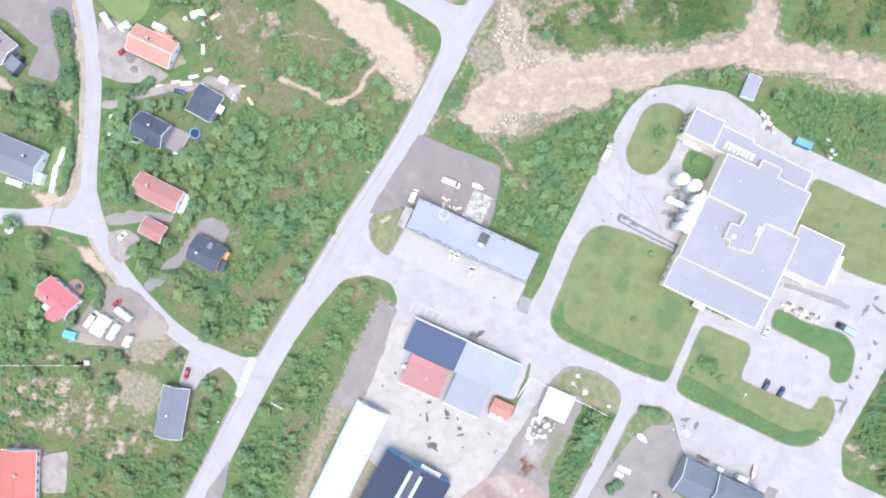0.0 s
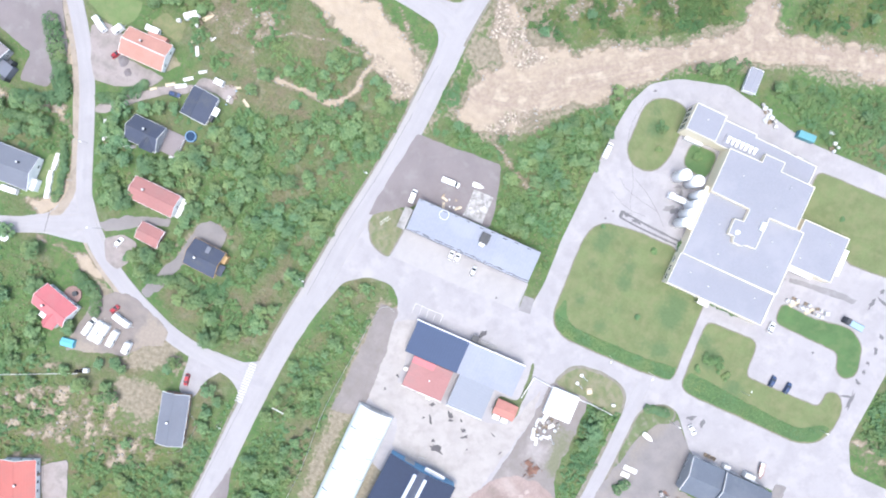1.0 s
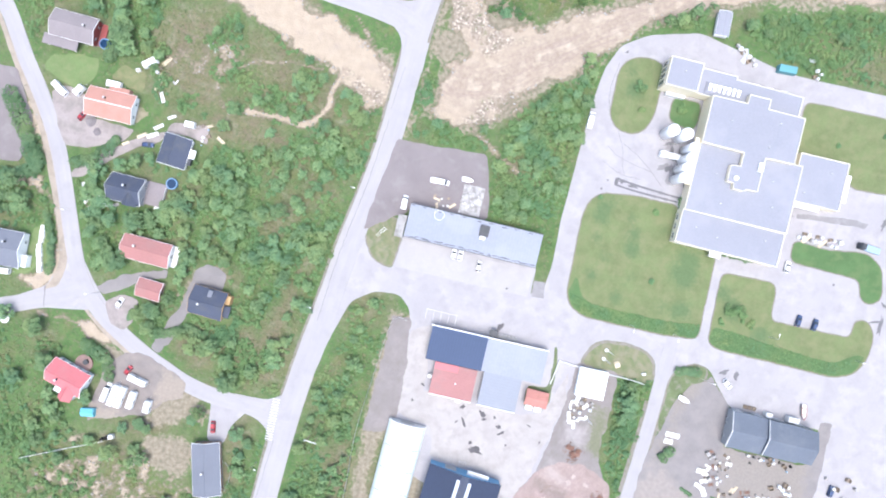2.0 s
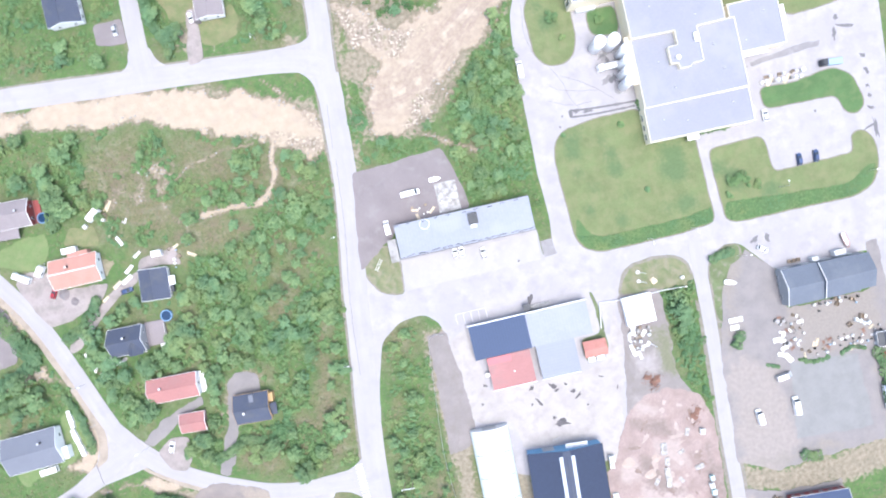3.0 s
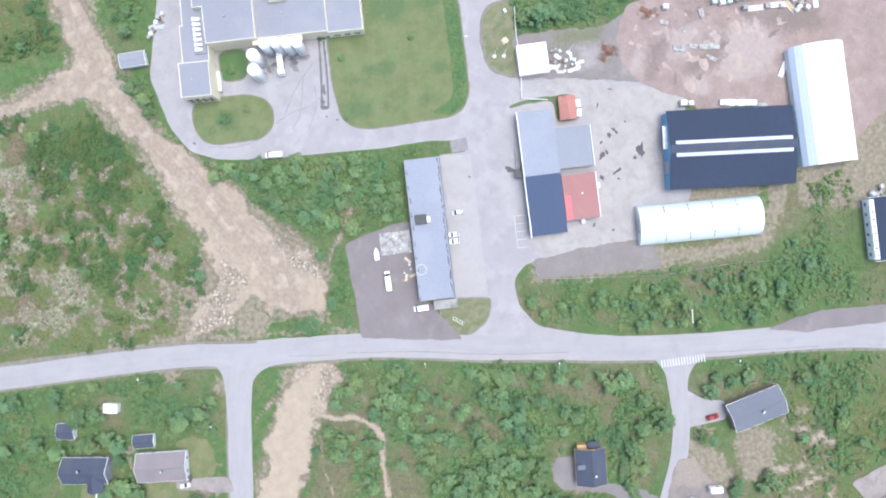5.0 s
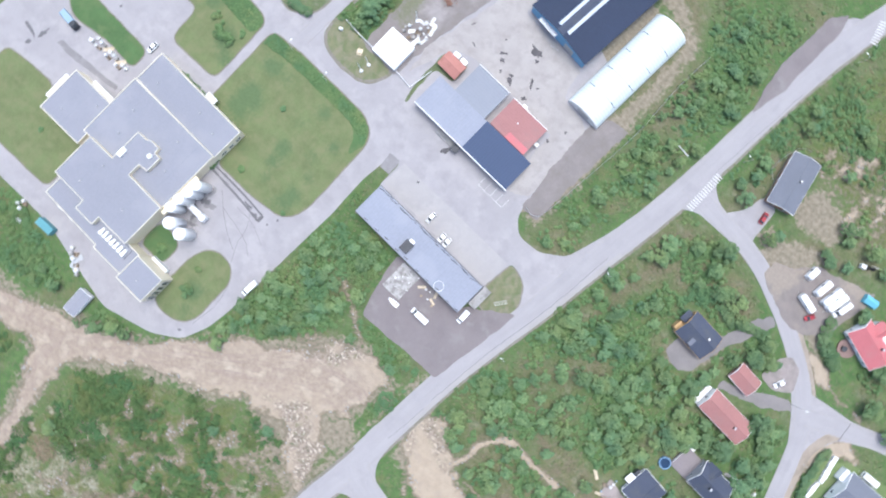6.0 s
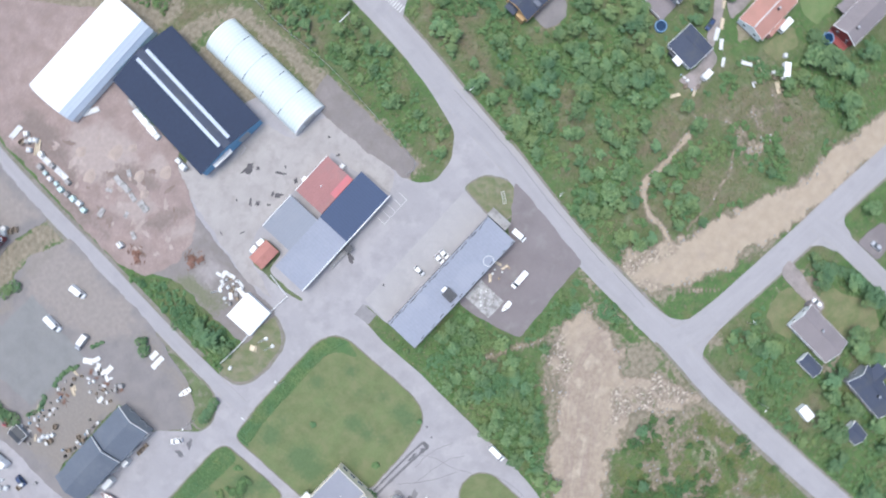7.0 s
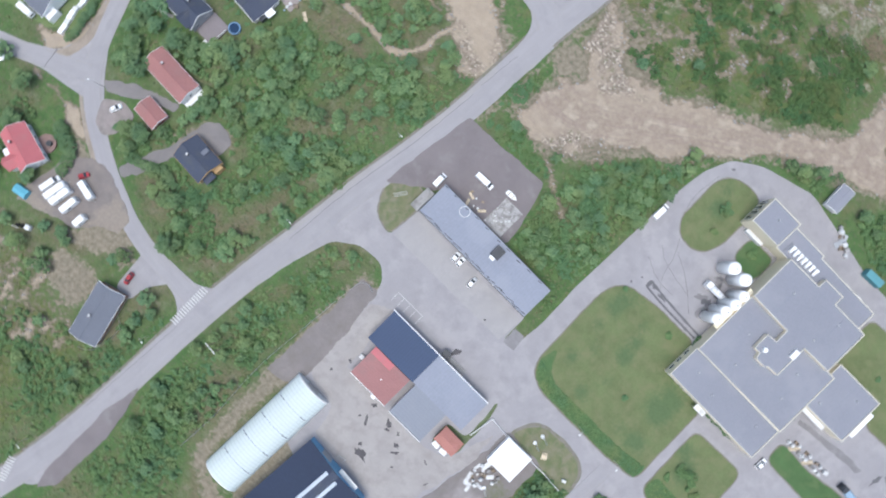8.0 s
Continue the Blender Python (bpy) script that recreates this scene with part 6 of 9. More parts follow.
def house(name, x, y, turn, l, w, eave, ridge, roof_mat, wall_mat, label, trim=None, over=0.45, chimney=(0.15, 0.2), porch=None, sides="nsew", category="house", group="houses of the village", gap=3.2):
    trim = trim or WHITE
    e = thing(name, x, y, turn, label, category, group)
    part("foundation", box(l + 0.1, w + 0.1, -0.4, 0.35), CONCRETE, e, "low concrete foundation")
    part("wall", gable_body(l, w, eave, ridge, 0.3), wall_mat, e)
    roof = part("roof", gable_roof(l, w, eave, ridge, over), roof_mat, e)
    part("ridge_cap", tube((-l / 2 - over, 0, ridge + 0.2), (l / 2 + over, 0, ridge + 0.2), 0.11), roof_mat, roof)
    k = (ridge - eave) / (w / 2)
    for sx in (-1, 1):
        for sy in (-1, 1):
            a = (sx * (l / 2 + over + 0.06), 0, ridge + 0.08)
            b = (sx * (l / 2 + over + 0.06), sy * (w / 2 + over), ridge - k * (w / 2 + over) + 0.08)
            part("bargeboard", tube(a, b, 0.12, 4), trim, e, "painted bargeboard")
    for sy in (-1, 1):
        zz = ridge - k * (w / 2 + over)
        part("gutter", tube((-l / 2 - over, sy * (w / 2 + over + 0.06), zz), (l / 2 + over, sy * (w / 2 + over + 0.06), zz), 0.07), trim, e)
    windows_round(e, l, w, 1.1, 1 if eave < 4.2 else 2, gap=gap, frame_mat=trim, sides=sides)
    door(e, l * 0.22, -w / 2, 1.0, 2.1, -90, WOOD)
    if chimney:
        cx, cy = chimney[0] * l, chimney[1] * w
        zc = ridge - k * abs(cy)
        c = part("chimney", box(0.6, 0.6, zc - 0.4, ridge + 0.8, cx, cy, 0.02), DARK, e, "dark chimney")
        part("chimney_cap", box(0.75, 0.75, ridge + 0.8, ridge + 0.88, cx, cy), STEEL, c)
    return e


def flat_block(e, l, w, h, x, y, wall_mat, roof_mat, coping, rim=0.4, up=0.25, turn=0.0, base=-0.3):
    """A wall block with a flat roof behind a low parapet, as parts of e."""
    part("wall", box(l, w, base, h - 0.02, x, y, turn=turn), wall_mat, e)
    roof = part("roof", box(l - 2 * rim, w - 2 * rim, h - 0.1, h + 0.03, x, y, turn=turn), roof_mat, e)
    bm = bmesh.new()
    c, s = math.cos(radians(turn)), math.sin(radians(turn))
    for ll, ww, ox, oy in ((l + 0.1, rim, 0, w / 2 - rim / 2 + 0.05), (l + 0.1, rim, 0, -w / 2 + rim / 2 - 0.05), (rim, w - 2 * rim + 0.1, l / 2 - rim / 2 + 0.05, 0), (rim, w - 2 * rim + 0.1, -l / 2 + rim / 2 - 0.05, 0)):
        box(ll, ww, h - 0.02, h + up, x + c * ox - s * oy, y + s * ox + c * oy, bm=bm, turn=turn)
    part("parapet", bm, coping, e, "metal-capped parapet")
    return roof


# the long workshop
e = thing("workshop", 7.4, 6.05, 0.25, "long low workshop with a pale blue sheet roof", "building")
flat_block(e, 48.6, 12.0, 4.7, 0, 0, GREY_WALL, R_BLUE, R_BLUE, 0.25, 0.12)
unit = part("roof_unit", box(3.3, 4.0, 4.7, 6.0, 3.5, 2.4, 0.05), DARK, e, "dark box-shaped roof hatch")
part("hatch_lid", box(1.9, 1.1, 5.2, 6.02, 3.3, -0.2, 0.03), WHITE, unit, "white hood")
ring = bmesh.new()
outer = [(math.cos(a) * 1.75 - 13.6, math.sin(a) * 1.75 + 4.2) for a in np.linspace(0, 2 * math.pi, 33)]
for a, b in zip(outer, outer[1:]):
    tube((*a, 4.78), (*b, 4.78), 0.1, 4, ring)
part("roof_ring", ring, WHITE_DIRTY, e, "faint white ring on the roof")
wear = np.random.default_rng(5)
for k in range(40):
    x, side = -23.6 + k * 1.21 + wear.uniform(-0.5, 0.5), (-1 if k % 4 else 1)
    y = side * (5.2 + wear.uniform(0, 0.55))
    pts = uneven([Vector((x + u * wear.uniform(0.5, 1.3), y + v * wear.uniform(0.1, 0.22))) for u, v in ((-1, -1), (0.2, -0.6), (1, 0.2), (0.6, 1), (-0.7, 0.8))], 0.12, 0.3)
    sheet("roof_patch", pts, 4.755, DARK, 0.015, e)
for k in range(9):
    window(e, -21 + k * 5.2, -6.0, 1.2, 2.2, 1.3, -90)
for k in range(4):
    part("gate", box(3.4, 0.14, 0.02, 3.2, -16 + k * 10.4 + 2.6, -6.0, 0.03), STEEL, e, "ribbed steel roller gate")
part("gutter", tube((-24.4, -6.2, 4.65), (24.4, -6.2, 4.65), 0.09), DARK, e, "dark gutter")
part("gutter", tube((-24.4, 6.2, 4.65), (24.4, 6.2, 4.65), 0.09), DARK, e, "dark gutter")
a = thing("lean_to", -18.9, 3.2, 0, "small lean-to with a pale weathered roof beside the workshop", "shed")
part("wall", box(2.9, 7.6, -0.2, 2.5), GREY_WALL, a)
part("roof", loft([[(-1.7, yy, 2.5), (1.45, yy, 2.95), (1.45, yy, 3.08), (-1.7, yy, 2.63)] for yy in (-4.1, 4.1)]), CONCRETE, a, "weathered pale roof")
door(a, -1.45, -1, 0.95, 2.0, 180, WOOD)
sl = thing("concrete_slab", 3.9, 18.4, 1, "cracked concrete slab strewn with rubble behind the workshop", "slab")
sheet("slab", uneven([Vector(q) for q in ((-3.9, -5.4), (3.9, -5.4), (4, 5.3), (-3.8, 5.4))], 0.2), 0.36, SLAB_CONC, 0.4, sl)
for k in range(44):
    x, y, s = wear.uniform(-3.6, 3.6), wear.uniform(-5, 5), wear.uniform(0.25, 0.9)
    part("rubble", box(s, s * wear.uniform(0.5, 1), 0.35, 0.38 + s * 0.4, x, y, 0.04, turn=wear.uniform(0, 90), taper=0.75), (WHITE_DIRTY, STONE, SLAB_CONC)[k % 3], sl, "broken pale rubble")

# the row of shops: four roofs
e = thing("shop_building", 22.0, -34.7, 0.9, "shop building with navy, pale blue, grey and red roofs", "shop")
for nm, x, y, l, w, h, rm, wm in (("navy", -10.6, 0, 20.6, 12.4, 4.0, R_NAVY, WHITE_DIRTY), ("blue", 10.8, 0, 22.2, 12.2, 3.8, R_BLUE, WHITE_DIRTY),
                                  ("red", -9.2, -12.3, 15.6, 11.8, 3.4, R_RED_WORKS, BRICK_WALL), ("grey", 8.0, -12.2, 14.0, 12.2, 3.2, R_GREY, WHITE_DIRTY)):
    part("wall", box(l - 0.3, w - 0.3, -0.3, h - 0.1, x, y), wm, e)
    roof = part("roof", loft([[(x + sx * l / 2, y - w / 2, h - 0.1), (x + sx * l / 2, y + w / 2, h - 0.1), (x + sx * l / 2, y + w / 2, h + 0.32), (x + sx * l / 2, y - w / 2, h + 0.06)] for sx in (-1, 1)]), rm, e,
                {"navy": "navy sheet roof", "blue": "pale blue sheet roof", "red": "faded red roof", "grey": "grey sheet roof"}[nm])
    if nm == "red":
        part("repaired_sheet", box(8.6, 2.4, h + 0.2, h + 0.36, x - 3.4, y + 4.6, 0.02), R_RED_NEW, roof, "bright red newer sheet")
        part("vent", cylinder(0.3, 0.22, h, h + 0.7, x + 1.0, y - 0.6), WHITE, roof, "white roof vent")
part("fascia", box(43.2, 0.3, 3.5, 4.5, 0.3, 6.35, 0.02), WHITE, e, "white fascia board along the front")
for x, y, l in ((-9.2, -18.3, 15.7), (8.0, -18.4, 14.1)):
    part("fascia", box(l, 0.2, 3.0, 3.6, x, y, 0.02), WHITE, e)
for k in range(12):
    window(e, -19 + k * 3.5, 6.12, 0.9, 2.4, 1.6, 90)
for x in (-14, 4, 15):
    door(e, x, 6.15, 1.6, 2.2, 90, DARK)
part("air_duct", box(1.6, 1.1, 0.4, 2.6, -6.0, -19.0, 0.05), WHITE, e)
part("side_box", box(1.6, 1.4, 0.0, 1.6, -17.8, -12.6, 0.06), WHITE_DIRTY, e, "white box at the side wall")
porch = part("porch", box(2.6, 2.6, 2.5, 2.8, 1.2, 7.9, 0.04), DARK, e, "dark entrance canopy")
for k in (-1, 1):
    part("post", box(0.14, 0.14, 0.02, 2.5, 1.2 + k * 1.1, 9.0), STEEL, porch)
part("ramp", box(7.4, 1.7, 0.0, 0.5, 6.6, 7.4, 0.03), CONCRETE, e, "concrete loading ramp")
part("ramp_rail", tube((3.2, 8.1, 1.3), (10.2, 8.1, 1.3), 0.04), STEEL, e)

# orange hut
e = thing("kiosk", 44.0, -46.1, 0, "small hut with an orange roof behind the shops", "hut")
part("wall", box(7.4, 5.0, -0.2, 2.5), BRICK_WALL, e)
part("roof", gable_roof(7.4, 5.0, 2.5, 3.4, 0.45), R_KIOSK, e)
door(e, -2, -2.5, 0.95, 2.0, -90, WOOD)
window(e, 2, -2.5, 1.0, 1.0, 1.0, -90)
for k in (-1.4, 1.9):
    b = thing("refuse_skip", 43.6 + k, -50.2, 3 * k, "white plastic refuse bin by the hut", "bin", "bins by the hut")
    part("tub", box(2.4, 1.5, 0.03, 1.2, bevel=0.06, taper=1.05), WHITE, b)
    part("lid", box(2.5, 1.6, 1.2, 1.34, bevel=0.05), WHITE, b)

# white marquee
e = thing("marquee", 62.2, -36.0, 1.5, "square white fabric tent on the grass", "tent")
part("canopy", loft([[(x * k, y * k, z) for x, y in ((-5.2, -5.2), (5.2, -5.2), (5.2, 5.2), (-5.2, 5.2))] for k, z in ((1.0, 2.3), (1.0, 2.6), (0.55, 3.3), (0.06, 3.9))]), TARP_WHITE, e)
for k in range(4):
    a = 90 * k
    p = box(10.3, 0.06, 0.02, 2.4, 0, -5.12)
    bmesh.ops.transform(p, matrix=pose(0, 0, 0, 0, 0, a), verts=p.verts)
    part("side_panel", p, TARP_WHITE, e)
    part("pole", tube((5.1 * (1 if k in (0, 3) else -1), 5.1 * (1 if k < 2 else -1), 0), (5.1 * (1 if k in (0, 3) else -1), 5.1 * (1 if k < 2 else -1), 2.5), 0.05), STEEL, e)

# tunnel-shaped store


def arch(l, w, h, base, n=12, flat=1.0, y0=0.0):
    """Half an ellipse drawn along the length."""
    prof = [(-w / 2, -0.2)] + [(-w / 2 * math.cos(a) * flat, base + h * math.sin(a)) for a in np.linspace(0, math.pi, n)] + [(w / 2, -0.2)]
    return prof, loft([[(x, y0 + y, z) for y, z in prof] for x in (-l / 2, l / 2)])


e = thing("tunnel_store", 0.3, -87.4, -90.8, "tunnel-shaped store with a pale ribbed cover", "store")
prof, bm = arch(42.0, 13.8, 4.4, 0.6, 14)
part("cover", bm, TENT, e, "pale blue-white ribbed cover")
for k in range(6):
    x = -20.9 + k * 8.36
    rib = bmesh.new()
    for p, q in zip(prof[1:-1], prof[2:-1]):
        tube((x, p[0] * 1.006, p[1] + 0.03), (x, q[0] * 1.006, q[1] + 0.03), 0.09, 5, rib)
    part("rib", rib, WHITE if k in (0, 5) else GREY_AND_SHADE_SHEET, e)
    if 0 < k < 5:
        for s in (-1, 1):
            part("lashing", tube((x, s * 3.9, 4.35), (x + 0.25, s * 5.9, 2.9), 0.15, 4), DARK, e, "dark seam slit in the cover")
for s in (-1, 1):
    ends = bmesh.new()
    ring = [(s * 21.0, y * 0.985, z if z < 0 else z - 0.05) for y, z in prof]
    inner = [(s * 21.25, y, z) for _, y, z in ring]
    loft([ring, inner], ends)
    part("end_wall", ends, WHITE if s > 0 else WHITE_DIRTY, e)
part("gate", box(0.16, 5.0, 0.02, 3.6, -21.32, 0, 0.02), STEEL, e, "wide steel gate")

# navy hall
e = thing("storage_hall", 24.0, -99.6, -93.4, "large hall with a navy ribbed roof and blue gable", "hall")
L, Wd, ev, rd = 42.4, 26.0, 5.0, 7.6
part("wall", gable_body(L, Wd, ev, rd), BLUE_WALL, e)
roof = part("roof", gable_roof(L, Wd, ev, rd, 0.35, 0.2), R_HALL, e)
kk = (rd - ev) / (Wd / 2)
for s in (-1, 1):
    y0, y1 = s * 1.5, s * 2.7
    part("skylight", loft([[(x, y0, rd - kk * abs(y0) + 0.22), (x, y1, rd - kk * abs(y1) + 0.22), (x, y1, rd - kk * abs(y1) + 0.36), (x, y0, rd - kk * abs(y0) + 0.36)] for x in (-19.6, 19.9)]), GREY_AND_SHADE_SHEET, roof, "long pale rooflight strip")
part("ridge_cap", loft([[(x, -1.4, rd - kk * 1.4 + 0.22), (x, 0, rd + 0.24), (x, 1.4, rd - kk * 1.4 + 0.22), (x, 1.4, rd - kk * 1.4 + 0.26), (x, 0, rd + 0.3), (x, -1.4, rd - kk * 1.4 + 0.26)] for x in (-L / 2 - 0.3, L / 2 + 0.3)]), R_SLATE, roof, "wide grey ridge flashing")
part("gate", box(0.2, 5.2, 0.02, 4.4, -L / 2, 4.5, 0.04), WHITE_DIRTY, e, "pale folding gate")
part("gate", box(0.2, 4.2, 0.02, 4.0, -L / 2, -5.5, 0.04), STEEL, e, "steel gate")
part("canopy", box(1.6, 8.0, 4.0, 4.25, -L / 2 - 0.8, 4.5, 0.04), WHITE_DIRTY, e, "pale canopy over the gate")
for s in (-1, 1):
    part("gutter", tube((-L / 2, s * (Wd / 2 + 0.4), ev - 0.05), (L / 2, s * (Wd / 2 + 0.4), ev - 0.05), 0.1), DARK, e)
# posts and frame before the gable
f = thing("steel_frame", 23.6, -76.4, 10, "bent steel rack leaning before the hall gable", "rack")
for k in range(4):
    part("bar", tube((-1.2 + 0.8 * k, -0.8, 0.03), (-1.0 + 0.8 * k, 1.0, 1.1), 0.05), STEEL, f)
part("rail", tube((-1.4, 0.9, 1.05), (1.8, 1.0, 1.15), 0.05), STEEL, f)

# white arched hall
e = thing("arched_hall", 35.6, -133.8, 1.5, "long white hall with an arched sheet roof", "hall")
prof = [(-9.6, -0.2), (-9.6, 2.6), (-8.4, 4.2), (-6.0, 5.6), (-2.8, 6.4), (0, 6.6), (2.8, 6.4), (6.0, 5.6), (8.4, 4.2), (9.6, 2.6), (9.6, -0.2)]
part("wall", loft([[(x, y * 0.985, z - 0.1 if z > 0 else z) for y, z in prof] for x in (-20.3, 20.3)]), WHITE_DIRTY, e)
# white sheet all over; the north eave's shade is put into its grey colour
for nm, seg, m in (("lower_sheet", prof[1:3], WHITE_SHEET), ("roof", prof[2:8], WHITE_SHEET), ("lower_sheet", prof[7:10], GREY_AND_SHADE_SHEET)):
    part(nm, loft([[(x, y, z) for y, z in seg] + [(x, y, z + 0.14) for y, z in reversed(seg)] for x in (-20.6, 20.6)]), m, e, "white sheet roof" if nm == "roof" else "pale sheet along the eave")
part("gate", box(0.2, 6, 0.02, 4.2, -20.4, 0, 0.04), GREY_AND_SHADE_SHEET, e, "wide sheet gate")
part("side_cabinet", box(7.5, 1.4, 0.02, 2.4, -9.0, 11.0, 0.05), GREY_AND_SHADE_SHEET, e, "grey cabinet along the wall")

# steel-blue workshop pair
e = thing("garage_hall", 128.2, -39.2, 0.6, "garage hall with two steel-blue pitched roofs", "hall")
for x, l, w, ev, rd, rm in ((-8.2, 13.0, 13.4, 4.6, 6.9, R_STEELBLUE), (4.4, 12.4, 13.0, 5.6, 8.0, R_STEELBLUE), (13.2, 6.4, 12.4, 5.2, 7.4, R_STEELBLUE)):
    b = gable_body(l - 0.3, w - 0.6, ev, rd)
    bmesh.ops.translate(b, vec=(x, 0, 0), verts=b.verts)
    part("wall", b, GREY_WALL, e)
    r = part("roof", gable_roof(l - 0.5, w - 0.6, ev, rd, 0.25, 0.2, x), rm, e, "darker grey-blue roof" if x > 12 else "steel-blue sheet roof")
    if x < 12:
        for s in (-1, 1):
            k = (rd - ev) / ((w - 0.6) / 2)
            part("verge", tube((x - l / 2 - 0.05, 0, rd + 0.2), (x - l / 2 - 0.05, s * (w / 2), rd - k * w / 2 + 0.15), 0.17, 4), WHITE_DIRTY, r, "pale verge flashing")
for k in range(4):
    part("gate", box(3.2, 0.16, 0.02, 3.0, -12 + k * 7.5, 6.6, 0.03), WHITE_DIRTY, e, "pale garage gate")
for y in (-3.2, 1.4, 3.8):
    window(e, -15.0, y, 1.0, 1.3, 1.3, 180)
part("annex", box(4.0, 2.0, -0.1, 2.6, 8.4, 7.7, 0.04), WHITE_DIRTY, e, "small white annex")
part("annex", box(2.4, 1.6, -0.1, 2.4, -0.6, 7.4, 0.04), WHITE_DIRTY, e, "small white annex")

# the dairy
e = thing("dairy_building", 0, 0, 0, "large cream dairy with flat grey roofs at several heights", "factory")
BLOCKS = [("nw", 65.9, 78.9, 11.6, 10.2, 8.3, -0.5), ("south", 96.6, 45.4, 37.2, 24.6, 6.2, 0.2), ("front", 96.5, 27.1, 37.5, 12.2, 5.4, -0.4), ("east", 122.8, 54.0, 17.8, 17.4, 5.4, 0.3)]
for nm, x, y, l, w, h, t in BLOCKS:
    flat_block(e, l, w, h, x, y, CREAM, R_MEMBRANE, COPING, 0.24, 0.28 if nm == "nw" else 0.22, t)


def angled_block(e, outline, h, rim=0.24, up=0.25):
    """A flat-roofed block on any outline, with a low parapet along its edge."""
    sheet("wall", outline, h - 0.02, CREAM, h + 0.3, e)
    sheet("roof", outline, h + 0.02, R_MEMBRANE, 0.02, e)
    bm = bmesh.new()
    p = [Vector(q) for q in outline]
    for a, b in zip(p, p[1:] + p[:1]):
        d = b - a
        n = Vector((-d.y, d.x)).normalized() * (rim / 2 - 0.05)
        c = (a + b) / 2 - n
        box(d.length + rim * 0.5, rim, h - 0.02, h + up, c.x, c.y, bm=bm, turn=math.degrees(math.atan2(d.y, d.x)))
    part("parapet", bm, COPING, e, "metal-capped parapet")


angled_block(e, [(72.0, 83.4), (85.2, 83.3), (85.2, 82.2), (109.6, 81.6), (109.6, 73.8), (72.2, 74.2)], 5.8)
angled_block(e, [(77.5, 74.1), (90, 74.2), (90, 77.4), (97.7, 77.4), (97.7, 73.9), (111, 73.8), (111.1, 57.2), (100.8, 57), (100.8, 44.8), (97, 44.6), (95.8, 43.7), (92.2, 43.7), (91.8, 45.8), (89.5, 45.9), (89.4, 51.8), (92.9, 52.2), (92.9, 57), (77.6, 57.3)], 8.0)
part("fan_house", box(1.8, 3.2, 8.0, 9.0, 99.7, 53.2, 0.08), WHITE, e, "white ventilation unit")
part("fan_house", cylinder(0.9, 0.8, 8.0, 9.0, 92.2, 47.6), WHITE, e, "round white fan")
part("flue_bank", box(12.6, 4.2, 5.8, 6.2, 81.2, 76.9, 0.04), R_MEMBRANE, e, "grey plinth of the vents")
for k in range(7):
    v = part("roof_vent", box(1.0, 2.4, 6.2, 7.1, 76.2 + k * 1.72, 77.0, 0.12), WHITE, e, "white roof vent")
    part("vent_hood", box(1.3, 1.0, 7.1, 7.25, 76.2 + k * 1.72, 77.8, 0.05), WHITE, v)
for x, y, z, l, w, turn in ((94, 60.5, 8.03, 0.12, 16, 90), (86, 65.5, 8.03, 16, 0.1, 90), (103, 65.5, 8.03, 16, 0.1, 90), (84, 45.4, 6.24, 24, 0.1, 90), (106, 40, 6.24, 13, 0.1, 90), (90, 27.1, 5.44, 12, 0.1, 90), (103, 27.1, 5.44, 12, 0.1, 90), (122.8, 54, 5.44, 17, 0.1, 90)):
    part("roof_seam", box(l, w, z - 0.02, z + 0.015, x, y, turn=turn), R_GREY, e, "lapped seam of the roofing felt")
for x, y, z in ((86, 67, 8), (103, 70, 8), (101, 61, 8), (86, 48, 6.2), (90, 38, 6.2), (108, 41, 6.2), (106, 50, 6.2), (84, 28, 5.4), (92, 26, 5.4), (109, 29, 5.4), (126, 58, 5.4), (118, 49, 5.4), (66, 80, 8.3)):
    part("drain_vent", cylinder(0.28, 0.2, z, z + 0.55, x, y, 8), STEEL, e, "small roof outlet")
for k in range(4):
    window(e, 59.8, 75.4 + k * 2.3, 2.0, 1.6, 4.6, 180)
part("side_plinth", box(7.0, 1.2, 0.0, 2.2, 66.4, 73.0, 0.05), WHITE_DIRTY, e, "pale covered ramp at the wall")
for k in range(8):
    window(e, 80 + k * 4.5, 21.0, 1.4, 2.6, 1.5, -90)
for k in range(3):
    window(e, 77.75, 23.5 + k * 3.4, 1.4, 2.0, 1.4, 180)
for k in range(4):
    window(e, 116 + k * 4.2, 45.55, 2.4, 2.4, 1.3, -90)
for k in range(6):
    window(e, 78 + k * 5.2, 83.2, 2.0, 2.2, 1.3, 90)
part("dock_canopy", box(2.6, 10.0, 3.6, 4.1, 132.9, 54.0, 0.05), WHITE, e, "white canopy over the loading dock")
part("dock_canopy", box(9.0, 1.8, 3.0, 3.4, 121.5, 44.6, 0.05), WHITE_DIRTY, e, "white canopy along the wing")
part("dock_gate", box(0.2, 3.6, 0.1, 3.4, 131.75, 52, 0.03), STEEL, e, "steel dock gate")
part("dock_gate", box(0.2, 3.6, 0.1, 3.4, 131.75, 57, 0.03), STEEL, e, "steel dock gate")
part("side_stair", box(1.5, 4.4, 0.0, 2.8, 116.2, 24.8, 0.05), WHITE, e, "white covered side stair")
part("tank_bridge", box(1.8, 17, 5.2, 5.7, 77.0, 50.5, 0.05), CREAM, e, "cream pipe gallery above the tanks")
part("side_box", box(1.2, 3.4, 0.0, 3.8, 111.6, 68.6, 0.05), WHITE, e, "white box on the east wall")
part("entrance_canopy", box(4.2, 2.4, 2.9, 3.2, 93.8, 20.2, 0.05), WHITE_DIRTY, e, "pale entrance canopy")
for k in (-1, 1):
    part("canopy_post", box(0.16, 0.16, 0.02, 2.9, 93.8 + 1.8 * k, 19.4), STEEL, e)

